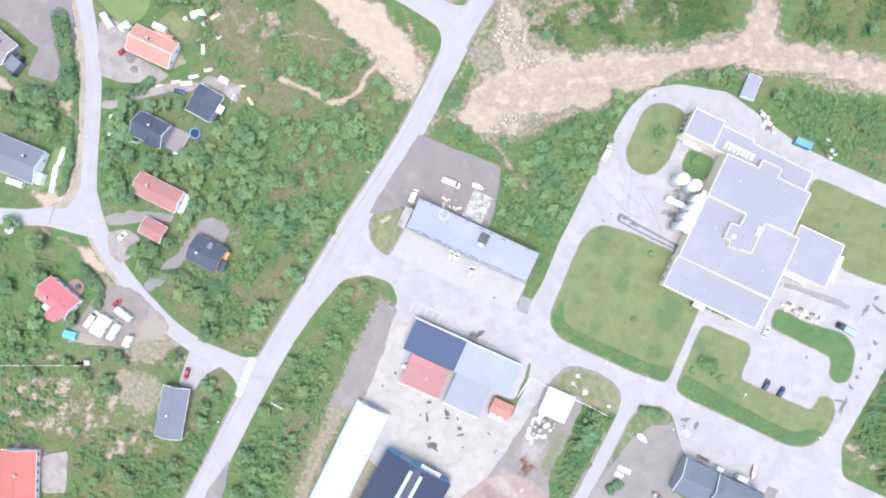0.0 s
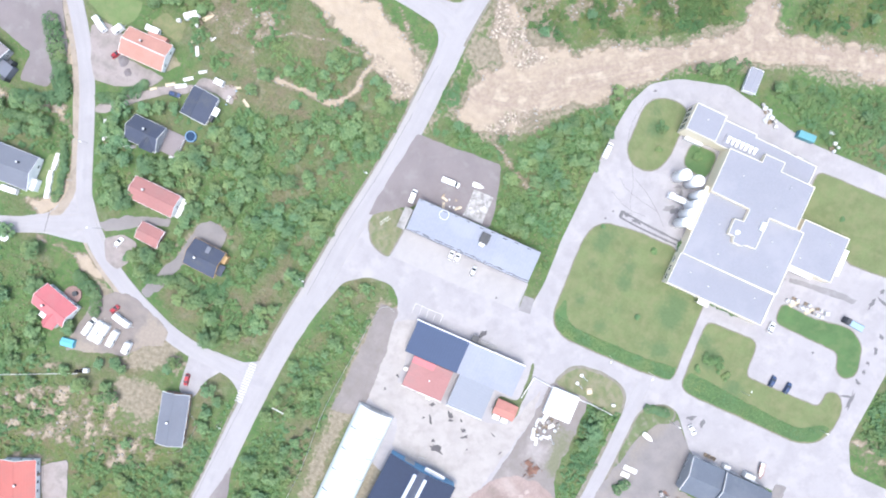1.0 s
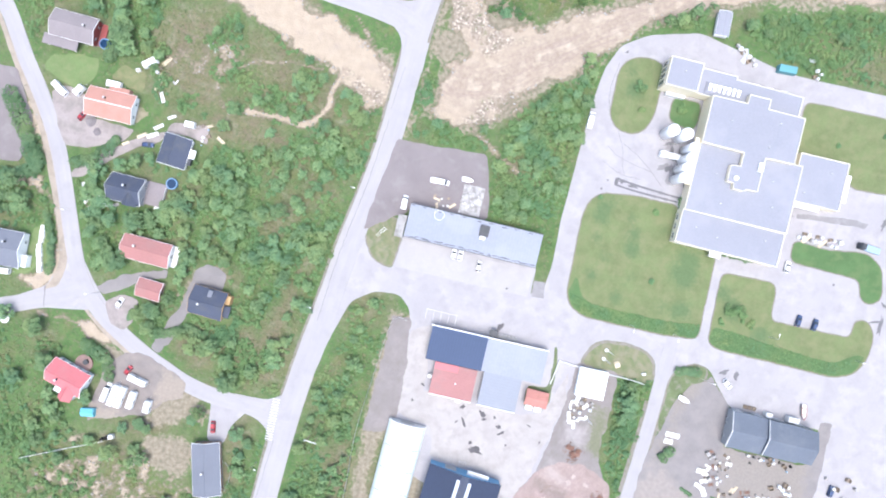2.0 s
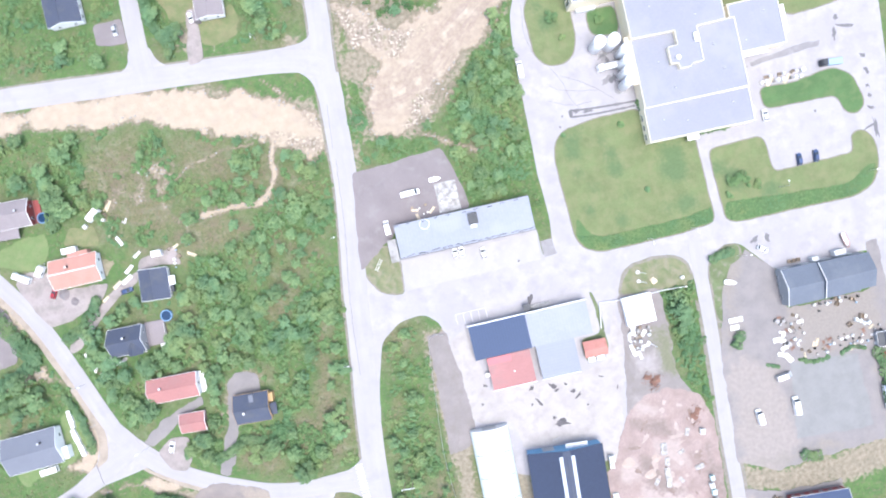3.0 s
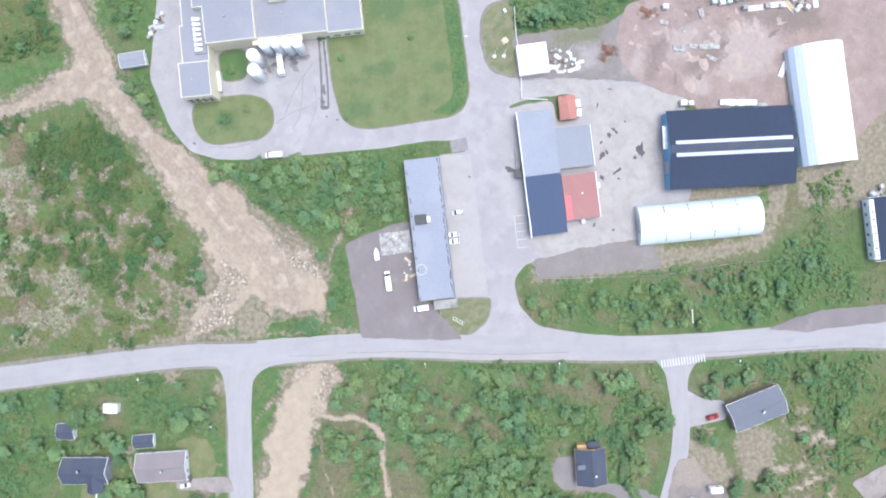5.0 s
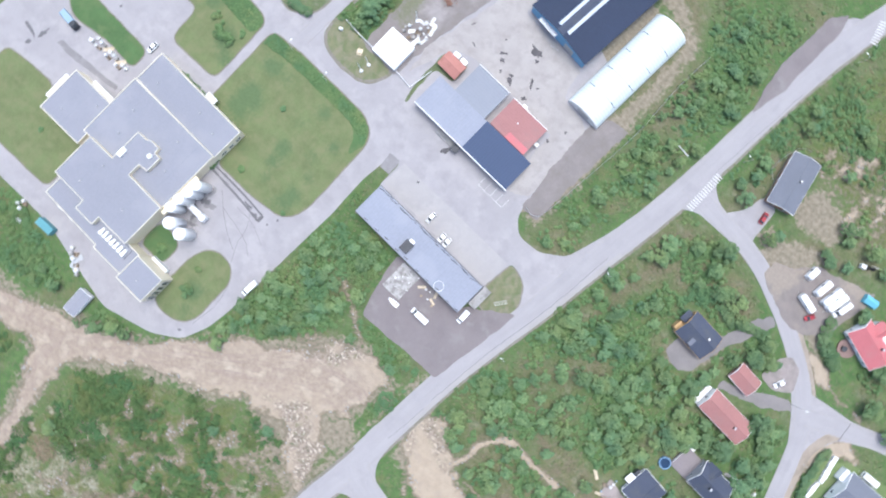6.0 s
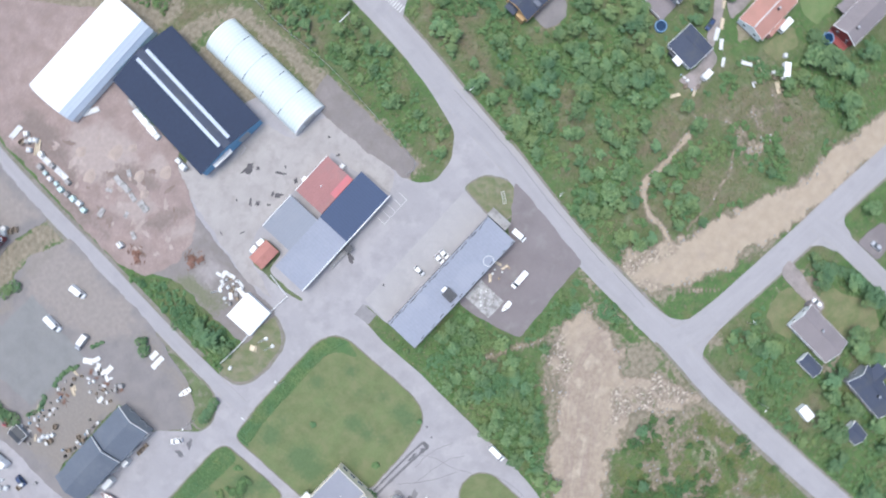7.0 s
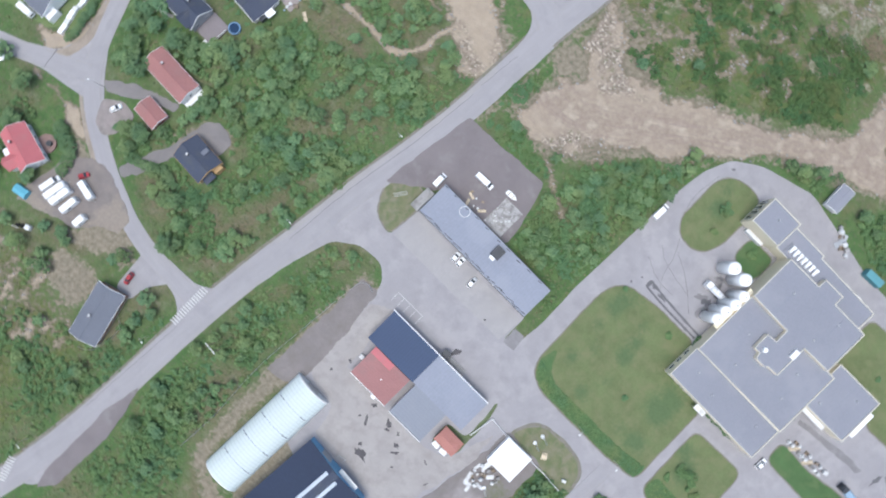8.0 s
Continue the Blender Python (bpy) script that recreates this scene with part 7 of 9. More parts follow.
for k, (x, y, r, h) in enumerate(((66.7, 58.7, 2.1, 8.4), (71.6, 58.4, 2.1, 8.8), (74.9, 54.4, 1.75, 8.8), (74.8, 50.6, 1.75, 9.0), (74.3, 47.0, 1.75, 8.8), (73.9, 43.3, 1.75, 9.0))):
    t = thing("storage_tank", x, y, 0, "tall white cylindrical storage tank beside the dairy", "tank", "white tanks of the dairy")
    h += 1.0
    ringset = [[(rr * math.cos(a), rr * math.sin(a), z) for a in np.linspace(0, 2 * math.pi, 25)[:-1]] for rr, z in ((r, 0.5), (r, h), (r * 0.92, h + 0.3), (r * 0.55, h + 0.62), (r * 0.08, h + 0.75))]
    part("shell", loft(ringset), TANK_WHITE, t, "white painted shell", True)
    part("hatch", cylinder(0.35, 0.35, h + 0.5, h + 0.95, 0.4, 0, 12), STEEL, t)
    for a in range(4):
        part("leg", box(0.25, 0.25, -0.05, 0.6, r * 0.7 * math.cos(a * 1.57 + 0.8), r * 0.7 * math.sin(a * 1.57 + 0.8)), STEEL, t)
    lad = bmesh.new()
    for s in (-0.25, 0.25):
        tube((-r - 0.12, s, 0.4), (-r - 0.12, s, h), 0.04, 4, lad)
    part("ladder", lad, STEEL, t)

# ---- houses ----
house("family_house", -66.6, -99.8, 105.4, 18.4, 9.4, 3.4, 4.9, R_SHINGLE, BRICK_WALL, "long house with a grey shingle roof and brown walls", over=0.4, chimney=(-0.05, 0.1))
house("family_house", -108.4, -147.0, 113.5, 20.5, 12.6, 3.4, 5.4, R_RED_WARM, WHITE, "wide house with a red sheet roof by a gravel drive", chimney=(0.1, -0.05))
e = house("family_house", -123.5, -79.4, -15, 13.6, 8.4, 3.6, 6.2, R_RED_NEW, WHITE, "house with a bright red roof and a cross gable", chimney=(-0.15, -0.15))
b = gable_body(6.0, 4.4, 3.4, 5.2)
bmesh.ops.transform(b, matrix=pose(2.4, -4.4, 0, 0, 0, 90), verts=b.verts)
part("cross_wing", b, WHITE, e, "white projecting wing")
b = gable_roof(6.4, 4.4, 3.4, 5.2, 0.35)
bmesh.ops.transform(b, matrix=pose(2.4, -4.3, 0, 0, 0, 90), verts=b.verts)
part("wing_roof", b, R_RED_NEW, e, "red roof of the wing")
part("terrace", cylinder(3.3, 3.3, 0.0, 0.5, 1.4, 6.0, 18), BROWN_DECK, e, "round red-brown wooden terrace")
part("tub", cylinder(1.0, 1.0, 0.5, 1.2, 2.0, 7.0, 14), DARK, e, "dark hot tub")
part("balcony", box(2.6, 2.6, 0.0, 2.6, -1.6, -5.6, 0.05), WHITE, e, "white glazed porch")
e = house("family_house", -80.2, -40.6, -2.6, 11.8, 9.6, 3.6, 5.8, R_SLATE, YELLOW_WALL, "house with a dark slate roof and ochre walls", trim=YELLOW_WALL, chimney=(-0.2, -0.1))
part("porch", box(1.6, 3.2, 0, 2.9, 6.7, 2.6, 0.05), YELLOW_WALL, e, "ochre porch at the gable")
part("porch_roof", loft([[(5.6, yy, 3.2), (8.4, yy, 2.9), (8.4, yy, 3.05), (5.6, yy, 3.35)] for yy in (-3.6, 0.6)]), R_SLATE, e, "lean-to roof at the gable")
part("dormer", box(1.6, 2.6, 3.8, 5.0, 0.4, 3.6, 0.05), R_SHINGLE, e, "small grey dormer")
house("garage", -102.6, -41.3, -3, 8.2, 6.0, 2.4, 3.5, R_RED, RED_WALL, "small garage with a faded red roof", chimney=None, category="garage", group="sheds and garages")
e = house("family_house", -106.6, -27.7, -1.2, 17.4, 8.0, 3.2, 4.7, R_RED, WHITE, "long bungalow with a red roof and white gables", chimney=(-0.22, 0.1), over=0.35)
part("terrace", box(1.8, 7.6, 0.0, 0.5, 9.8, 0, 0.03), WHITE, e, "white terrace at the gable")
part("terrace", box(1.6, 7.6, 0.0, 0.5, -9.6, 0, 0.03), WHITE_DIRTY, e, "pale terrace at the gable")
e = house("family_house", -118.8, -7.7, -0.5, 11.6, 9.0, 3.6, 6.6, R_SLATE, GREY_WALL, "dark-roofed house with a grey terrace and cross gable", chimney=(0.05, 0.15))
b = gable_roof(5.4, 4.8, 3.9, 6.0, 0.3)
bmesh.ops.transform(b, matrix=pose(2.6, -2.6, 0.25, 0, 0, 90), verts=b.verts)
part("cross_roof", b, R_SLATE, e, "dark cross gable")
part("terrace", box(7.4, 8.6, 0.0, 0.6, 9.4, 0.6, 0.03), R_BROWN, e, "grey plank terrace")
part("terrace_rail", box(0.1, 5.0, 0.6, 1.5, 13.0, 1.0, 0.02), WHITE, e, "white rail")
part("steps", box(4.4, 2.8, 0.0, 0.45, 12.2, -3.4, 0.03), WHITE_DIRTY, e, "pale wooden steps")
e = house("garage", -105.2, 10.0, 86, 10.2, 9.6, 2.8, 4.8, R_SLATE, WHITE, "double garage with a dark navy roof", chimney=None, category="garage", group="sheds and garages")
part("canopy", box(3.2, 2.6, 2.4, 2.6, 0.6, -6.2, 0.04), WHITE, e, "white flat canopy")
part("side_shed", box(5.6, 1.8, 0.0, 2.2, -0.8, -5.6, 0.04), DARK, e, "dark side shed")
e = house("family_house", -131.6, 20.6, 0.4, 16.6, 9.6, 3.3, 5.0, R_ORANGE, WHITE, "house with an orange tile roof and white gables", chimney=(-0.1, 0.2))
part("roof_band", tube((-8.6, 0.2, 5.3), (8.6, 0.2, 5.3), 0.2, 6), WHITE_DIRTY, e, "pale ridge band")
part("side_annex", box(7.4, 2.2, 0.0, 2.5, 1.6, 5.8, 0.04), R_ORANGE, e, "orange-roofed annex")
e = house("family_house", -187.2, -2.8, -14.3, 17.0, 8.8, 3.4, 4.8, R_BROWN, GREY_WALL, "house with a weathered grey roof and dark porch", chimney=(0.2, 0.15))
part("porch", box(6.0, 5.0, 0.0, 3.0, 10.9, -1.9, 0.05), R_SHINGLE, e, "grey porch")
part("hatch", box(1.6, 1.6, 0.0, 2.8, 11.6, 1.4, 0.05), DARK, e, "dark fuel box")
part("stove_flue", box(1.8, 1.2, 0.0, 3.2, 13.2, -4.9, 0.05), DARK, e, "dark store box")
part("roof_window", box(1.3, 1.0, 4.0, 4.75, 3.4, 1.9, 0.03), DARK, e, "dark roof window")
e = house("family_house", -160.4, -39.0, 3.0, 19.2, 12.2, 3.8, 6.0, R_SHINGLE, WHITE, "large house with a blue-grey roof and white walls", chimney=(0.25, 0.2))
part("balcony", box(3.0, 4.4, 0.0, 2.8, 10.2, -3.8, 0.05), WHITE, e, "white balcony")
e = house("family_house", -151.0, 45.0, -1.4, 15.6, 8.8, 3.4, 5.2, R_BROWN, RED_WALL, "house with a grey-brown roof and red gable", trim=WHITE, chimney=(0.3, 0.1))
part("terrace", box(2.4, 8.2, 0.0, 0.5, 9.2, 0, 0.03), RED_WALL, e, "red wooden terrace")
part("car_port", box(13.0, 4.0, 2.3, 2.5, -4.0, -6.4, 0.04), R_BROWN, e, "grey flat car port")
for k in range(3):
    part("port_post", box(0.15, 0.15, 0, 2.3, -9 + k * 5, -8.2), WHITE, e)
e = house("family_house", -64.4, 107.0, 87.2, 16.4, 9.2, 3.4, 5.0, R_BROWN, WHITE, "house with a weathered brown roof and white gable", chimney=(-0.05, 0.1))
part("side_porch", box(4.0, 2.0, 0, 2.6, -7.0, 5.4, 0.04), R_BROWN, e, "brown-roofed porch")
house("garden_shed", -55.2, 112.8, 88.0, 6.6, 4.0, 2.2, 3.0, R_SLATE, WHITE, "small dark-roofed shed with a white gable", chimney=None, sides="e", category="shed", group="sheds and garages", over=0.3)
e = house("family_house", -62.8, 133.2, 84.0, 14.8, 8.2, 3.8, 6.2, R_SLATE, GREY_WALL, "house with a dark slate roof and side wing", chimney=(0.05, -0.1))
b = gable_roof(6.0, 5.0, 3.6, 5.4, 0.3)
bmesh.ops.transform(b, matrix=pose(-3.4, 4.2, 0, 0, 0, 90), verts=b.verts)
part("wing_roof", b, R_SLATE, e)
b = gable_body(5.6, 4.8, 3.5, 5.2)
bmesh.ops.transform(b, matrix=pose(-3.4, 4.2, 0, 0, 0, 90), verts=b.verts)
part("wing", b, GREY_WALL, e)
house("garden_shed", -48.9, 139.3, 85, 5.4, 5.0, 2.3, 3.3, R_SLATE, WHITE, "small dark shed among trees", chimney=None, sides="e", category="shed", group="sheds and garages", over=0.3)
house("warehouse", 110.4, -120.2, -2.4, 20.0, 12.6, 4.0, 6.0, R_NAVY, RED_WALL, "red-walled warehouse with a navy roof", chimney=None, category="warehouse")
e = house("warehouse", -9.2, -153.4, 0.6, 21.0, 15.8, 4.2, 6.2, R_HALL, WHITE, "navy-roofed warehouse with a white side strip", chimney=None, category="warehouse")
st = part("white_strip", loft([[(x, 7.0, 4.66), (x, 8.3, 4.3), (x, 8.3, 4.42), (x, 7.0, 4.8)] for x in (-10.4, 10.4)]), WHITE, e, "white strip with dark lights")
for k in range(8):
    part("roof_light", box(0.7, 0.5, 4.4, 4.8, -9 + k * 2.5, 7.6, 0.03), DARK, st)
house("family_house", -115.8, 114.0, 91, 14.0, 11.6, 3.6, 6.0, R_SLATE, WHITE, "dark-roofed house with white trim", chimney=(0.1, 0.1))
house("family_house", -84.0, 158.0, 70, 14.0, 9.0, 3.6, 6.0, R_SLATE, WHITE, "dark-roofed house near the lane", chimney=(0.1, 0.1))
house("garden_shed", 145.8, -86.2, 88, 8.6, 6.8, 2.6, 3.4, R_SHED_BLUE, WHITE, "shed with a bright blue roof beside the lot", chimney=None, sides="", category="shed", group="sheds and garages", over=0.3)
house("garden_shed", 145.4, -64.9, 88, 4.8, 3.6, 2.1, 2.7, DARK, GREY_WALL, "small black-roofed tool shed in the lot", chimney=None, sides="", category="shed", group="sheds and garages", over=0.2)
house("garden_shed", 77.0, 101.9, 93, 8.4, 4.4, 2.6, 3.1, R_MEMBRANE, WHITE_DIRTY, "small grey-roofed shed by the loop road", chimney=None, sides="", category="shed", group="sheds and garages", over=0.25)
e = thing("container", 103.6, 91.6, 2, "teal steel container by the loop road", "container")
part("box", box(6.4, 2.6, 0.02, 2.6, bevel=0.05), TEAL, e)
for k in range(10):
    part("corrugation", box(0.12, 2.66, 0.2, 2.4, -2.8 + k * 0.62, 0), TEAL, e)
part("lock_rod", tube((3.26, 0.3, 0.2), (3.26, 0.3, 2.4), 0.03), STEEL, e)

# ---- vehicles ----


def wheel(parent, x, y, r=0.33, width=0.22):
    t = cylinder(r, r, -width / 2, width / 2, sides=14)
    bmesh.ops.transform(t, matrix=pose(x, y, r, 90, 0, 0), verts=t.verts)
    w = part("wheel", t, RUBBER, parent, "black rubber tyre")
    h = cylinder(r * 0.6, r * 0.6, -width / 2 - 0.015, width / 2 + 0.015, sides=10)
    bmesh.ops.transform(h, matrix=pose(x, y, r, 90, 0, 0), verts=h.verts)
    part("rim", h, STEEL, w, "steel rim")


def profile_body(stations, half_width, z0, parent, name, material, round_top=0.16):
    """A car-like body: a side profile of (x, top height, width factor), with rounded shoulders."""
    rings = []
    for x, top, wf in stations:
        w = half_width * wf
        rings.append([(x, -w, z0), (x, -w * 1.0, z0 + (top - z0) * 0.6), (x, -w * (1 - round_top), top), (x, w * (1 - round_top), top), (x, w, z0 + (top - z0) * 0.6), (x, w, z0)])
    return part(name, loft(rings), material, parent)


def car(x, y, turn, paint, label, length=4.4, group="parked cars"):
    e = thing("car", x, y, turn, label, "car", group, z=0.13)
    k = length / 4.4
    profile_body([(-2.2 * k, 0.75, 0.86), (-2.05 * k, 0.92, 0.97), (-1.0 * k, 0.95, 1), (0.9 * k, 0.95, 1), (1.9 * k, 0.82, 0.96), (2.2 * k, 0.62, 0.84)], 0.88, 0.28, e, "body", paint)
    profile_body([(-1.95 * k, 0.93, 0.86), (-1.45 * k, 1.38, 0.78), (-0.2 * k, 1.44, 0.78), (0.35 * k, 1.4, 0.78), (1.15 * k, 0.93, 0.86)], 0.86, 0.9, e, "glazing", GLASS)
    profile_body([(-1.42 * k, 1.41, 0.70), (-0.2 * k, 1.475, 0.72), (0.3 * k, 1.43, 0.70)], 0.86, 1.36, e, "roof", paint)
    for sx in (-1.35 * k, 1.35 * k):
        for sy in (-0.78, 0.78):
            wheel(e, sx, sy)
    for sy in (-0.58, 0.58):
        part("headlight", box(0.12, 0.34, 0.6, 0.74, 2.1 * k, sy, 0.02), LAMP_GLASS, e, "clear headlight")
        part("tail_light", box(0.1, 0.3, 0.7, 0.86, -2.14 * k, sy, 0.02), CAR_RED, e, "red tail light")
        part("mirror", box(0.12, 0.2, 0.92, 1.04, 0.85 * k, sy * 1.65, 0.02), paint, e)
    return e


def van(x, y, turn, paint, label, length=5.6, name="van"):
    e = thing(name, x, y, turn, label, "van", "parked vans", z=0.13)
    k = length / 5.6
    profile_body([(-2.8 * k, 2.1, 0.97), (-2.7 * k, 2.25, 1), (0.9 * k, 2.3, 1), (1.5 * k, 2.05, 0.97), (2.0 * k, 1.25, 0.96), (2.7 * k, 1.0, 0.92), (2.8 * k, 0.7, 0.86)], 1.0, 0.3, e, "body", paint, 0.1)
    part("windscreen", loft([[(1.42 * k, -0.82, 2.1), (1.42 * k, 0.82, 2.1), (1.5 * k, 0.82, 2.12), (1.5 * k, -0.82, 2.12)], [(1.98 * k, -0.86, 1.3), (1.98 * k, 0.86, 1.3), (2.06 * k, 0.86, 1.32), (2.06 * k, -0.86, 1.32)]]), GLASS, e, "dark windscreen")
    for s in (-1, 1):
        part("side_window", box(0.9 * k, 0.04, 1.25, 1.85, 0.95 * k, s * 0.99), GLASS, e, "dark side window")
        part("headlight", box(0.1, 0.3, 0.7, 0.9, 2.76 * k, s * 0.7, 0.02), LAMP_GLASS, e)
        part("mirror", box(0.12, 0.24, 1.2, 1.5, 1.5 * k, s * 1.12, 0.02), RUBBER, e)
        for sx in (-1.8 * k, 1.75 * k):
            wheel(e, sx, s * 0.86, 0.36)
    return e


def caravan(x, y, turn, label, length=6.2):
    e = thing("caravan", x, y, turn, label, "caravan", "caravans and campers", z=0.13)
    k = length / 2
    profile_body([(-k, 1.3, 0.95), (-k + 0.15, 2.35, 1), (k - 0.6, 2.5, 1), (k - 0.1, 1.7, 0.98), (k, 0.9, 0.95)], 1.15, 0.45, e, "body", WHITE, 0.12)
    part("front_window", box(0.08, 1.6, 1.3, 1.8, k - 0.02, 0, 0.02), GLASS, e, "dark front window")
    for s in (-1, 1):
        part("side_window", box(1.2, 0.06, 1.3, 1.85, -0.6, s * 1.14), GLASS, e)
        wheel(e, -0.2, s * 1.0, 0.34)
    part("roof_hatch", box(0.7, 0.6, 2.44, 2.6, 0.3, 0, 0.05), WHITE_DIRTY, e, "roof hatch")
    part("drawbar", tube((k - 0.1, 0, 0.5), (k + 1.1, 0, 0.5), 0.06), STEEL, e)
    part("jockey_wheel", cylinder(0.08, 0.08, 0.0, 0.5, k + 0.9, 0, 8), STEEL, e)
    return e


def truck(x, y, turn, cab_mat, load_mat, label, length=8.0, tank=False, flatbed=False):
    e = thing("truck", x, y, turn, label, "truck", "parked trucks", z=0.05)
    h = length / 2
    part("chassis", box(length - 0.6, 0.9, 0.55, 0.85, -0.2, 0, 0.03), DARK, e, "dark chassis")
    cab = profile_body([(h - 2.2, 2.7, 0.98), (h - 2.0, 2.9, 1), (h - 0.5, 2.9, 1), (h - 0.1, 2.3, 0.99), (h, 0.9, 0.97)], 1.15, 0.5, e, "cab", cab_mat, 0.08)
    part("windscreen", box(0.08, 1.9, 1.7, 2.4, h - 0.12, 0, 0.02), GLASS, cab, "dark windscreen")
    if tank:
        bm = cylinder(1.15, 1.15, -(length - 2.6) / 2, (length - 2.6) / 2, sides=18)
        bmesh.ops.transform(bm, matrix=pose(-1.2, 0, 1.95, 0, 90, 0), verts=bm.verts)
        part("tank", bm, load_mat, e, "white cylindrical tank", True)
        for k in range(3):
            part("manhole", cylinder(0.25, 0.25, 3.0, 3.25, -2.6 + k * 1.4, 0, 10), STEEL, e)
    elif flatbed:
        part("bed", box(length - 2.5, 2.3, 0.85, 1.05, -1.15, 0, 0.03), load_mat, e)
        for s in (-1, 1):
            part("side_board", box(length - 2.5, 0.08, 1.05, 1.5, -1.15, s * 1.15, 0.02), load_mat, e)
    else:
        part("load_box", box(length - 2.5, 2.35, 0.85, 3.0, -1.15, 0, 0.04), load_mat, e)
    for sx in (-h + 1.2, -h + 2.3, h - 1.2):
        for sy in (-0.95, 0.95):
            wheel(e, sx, sy, 0.45, 0.3)
    return e


def boat(x, y, turn, label, length=5.0, paint=None):
    e = thing("boat", x, y, turn, label, "boat", "boats on land", z=0.16)
    h = length / 2
    rings = []
    for u, w, k in ((-h, 0.8, 0.55), (-h * 0.4, 0.95, 0.5), (h * 0.3, 0.85, 0.5), (h * 0.75, 0.45, 0.55), (h, 0.05, 0.7)):
        rings.append([(u, -w, 1.15), (u, -w * 0.7, k), (u, 0, k - 0.2), (u, w * 0.7, k), (u, w, 1.15), (u, w * 0.86, 1.15), (u, w * 0.55, k + 0.15), (u, -w * 0.55, k + 0.15), (u, -w * 0.86, 1.15)])
    part("hull", loft(rings), WHITE, e, "white hull")
    if paint:
        for k in (-1, 1):
            part("gunwale", tube((-h, 0.85 * k, 1.2), (h * 0.35, 0.88 * k, 1.2), 0.13, 6), paint, e, "orange gunwale")
            part("gunwale", tube((h * 0.35, 0.88 * k, 1.2), (h, 0.05 * k, 1.2), 0.13, 6), paint, e, "orange gunwale")
    for k in (-0.5, 0.25):
        part("thwart", box(0.35, 1.3, 0.85, 0.92, h * k, 0), WOOD, e, "wooden thwart")
    for k in (-0.5, 0.4):
        part("cradle", box(0.12, 1.5, 0.0, 0.5, h * k, 0, 0.02), WOOD, e)
    return e


car(12.2, -4.3, 92, CAR_SILVER, "silver estate car parked before the workshop", 4.2)
car(2.3, -2.2, 90, CAR_WHITE, "small white car close to the workshop wall", 3.6)
car(4.65, -2.2, 90, CAR_WHITE, "small white car close to the workshop wall", 3.6)
car(130.4, 4.2, 86, CAR_BLUE, "dark blue car in the dairy car park")
car(136.5, 4.2, 83, CAR_BLUE, "dark blue-grey car in the dairy car park")
car(121.6, 22.3, 88, CAR_WHITE, "white car beside the dairy", 4.2)
car(-68.6, -85.3, -80, CAR_RED, "red car on the house drive")
car(-103.9, -72.3, 62, CAR_RED, "faded red car among caravans", 3.8)
car(-112.8, -49.0, 70, CAR_WHITE, "white car on the gravel drive", 4.2)
car(-116.3, 9.9, 8, CAR_BLUE, "grey-blue car by the garage", 4.4)
car(-100.2, 102.3, -88, CAR_SILVER, "silver car on the drive", 4.1)
car(-86.0, 146.0, -5, CAR_WHITE, "white car by the lane", 4.4)
car(110.7, -24.5, -38, CAR_WHITE, "white car beside the street", 4.0)
car(157.0, -53.6, 84, CAR_BLUE, "dark car in the eastern lot", 4.2)
car(163.4, -62.0, 92, CAR_BLUE, "dark car in the eastern lot", 4.4)
car(-72.4, 101.0, -88, CAR_WHITE, "white car by the brown-roofed house", 3.9)
car(-142.4, 14.4, 62, CAR_RED, "dark red car on the gravel before the orange-roofed house", 3.6)
van(-9.0, 22.3, 2, CAR_WHITE, "long white van on the gravel yard", 7.0)
van(-19.7, 11.9, 92, CAR_WHITE, "white van by the lean-to", 5.2)
van(39.0, 57.1, 88, CAR_WHITE, "white van at the edge of the loop road", 6.2)
van(110.6, -82.2, 88, CAR_WHITE, "white van on the gravel lot", 6.4)
van(96.9, -83.4, 95, CAR_WHITE, "white van on the gravel lot", 5.4)
truck(70.2, 51.3, 181, CAR_WHITE, TARP_WHITE, "white tanker truck beside the tanks", 8.2, tank=True)
truck(148.6, 35.8, 176, DARK, CAR_LIGHTBLUE, "truck with a light blue flat load bed", 8.4, flatbed=True)
truck(156.2, -63.6, 92, CAR_WHITE, WHITE, "white box truck in the eastern lot", 6.8)
truck(159.4, -69.9, -10, CAR_WHITE, WHITE, "white box truck in the eastern lot", 7.2)
car(145.7, -71.1, 20, CAR_RED, "small red car by the lot edge", 3.8)
van(108.4, -70.9, 8, CAR_SILVER, "pale blue-grey van on the gravel lot", 5.8)
caravan(-99.4, -74.9, -12, "white caravan in the yard", 7.0)
caravan(-99.8, -82.4, 84, "white caravan in the yard", 6.6)
caravan(-93.6, -83.4, 88, "small white caravan in the yard", 4.6)
caravan(-152.0, 22.3, -32, "white caravan at the roadside", 6.4)
caravan(-133.0, 28.4, 1, "white caravan behind the orange-roofed house", 5.2)
caravan(-145.0, 23.3, 58, "small white trailer tent by the drive", 4.2)
van(-109.6, -81.9, 80, CAR_WHITE, "dusty white van in the yard", 7.0)
caravan(-106.6, -82.2, 81, "long white caravan close to another", 8.2)
caravan(-104.0, -82.4, 81, "long white caravan close to another", 8.0)
boat(0.8, 25.3, 2, "small open boat on the gravel yard", 4.4)
boat(140.2, -27.8, -78, "open orange boat beside the garage", 5.6, R_ORANGE)
boat(96.8, -33.8, -18, "white boat on the grass edge", 4.4)
caravan(-157.5, -47.6, 5, "white caravan beside the large house", 6.0)
caravan(-122.0, 39.2, 38, "white camper in the garden", 5.6)
caravan(-102.6, 20.7, 0, "small white trailer near the garage", 3.6)

# ---- yard stock, built once and copied ----


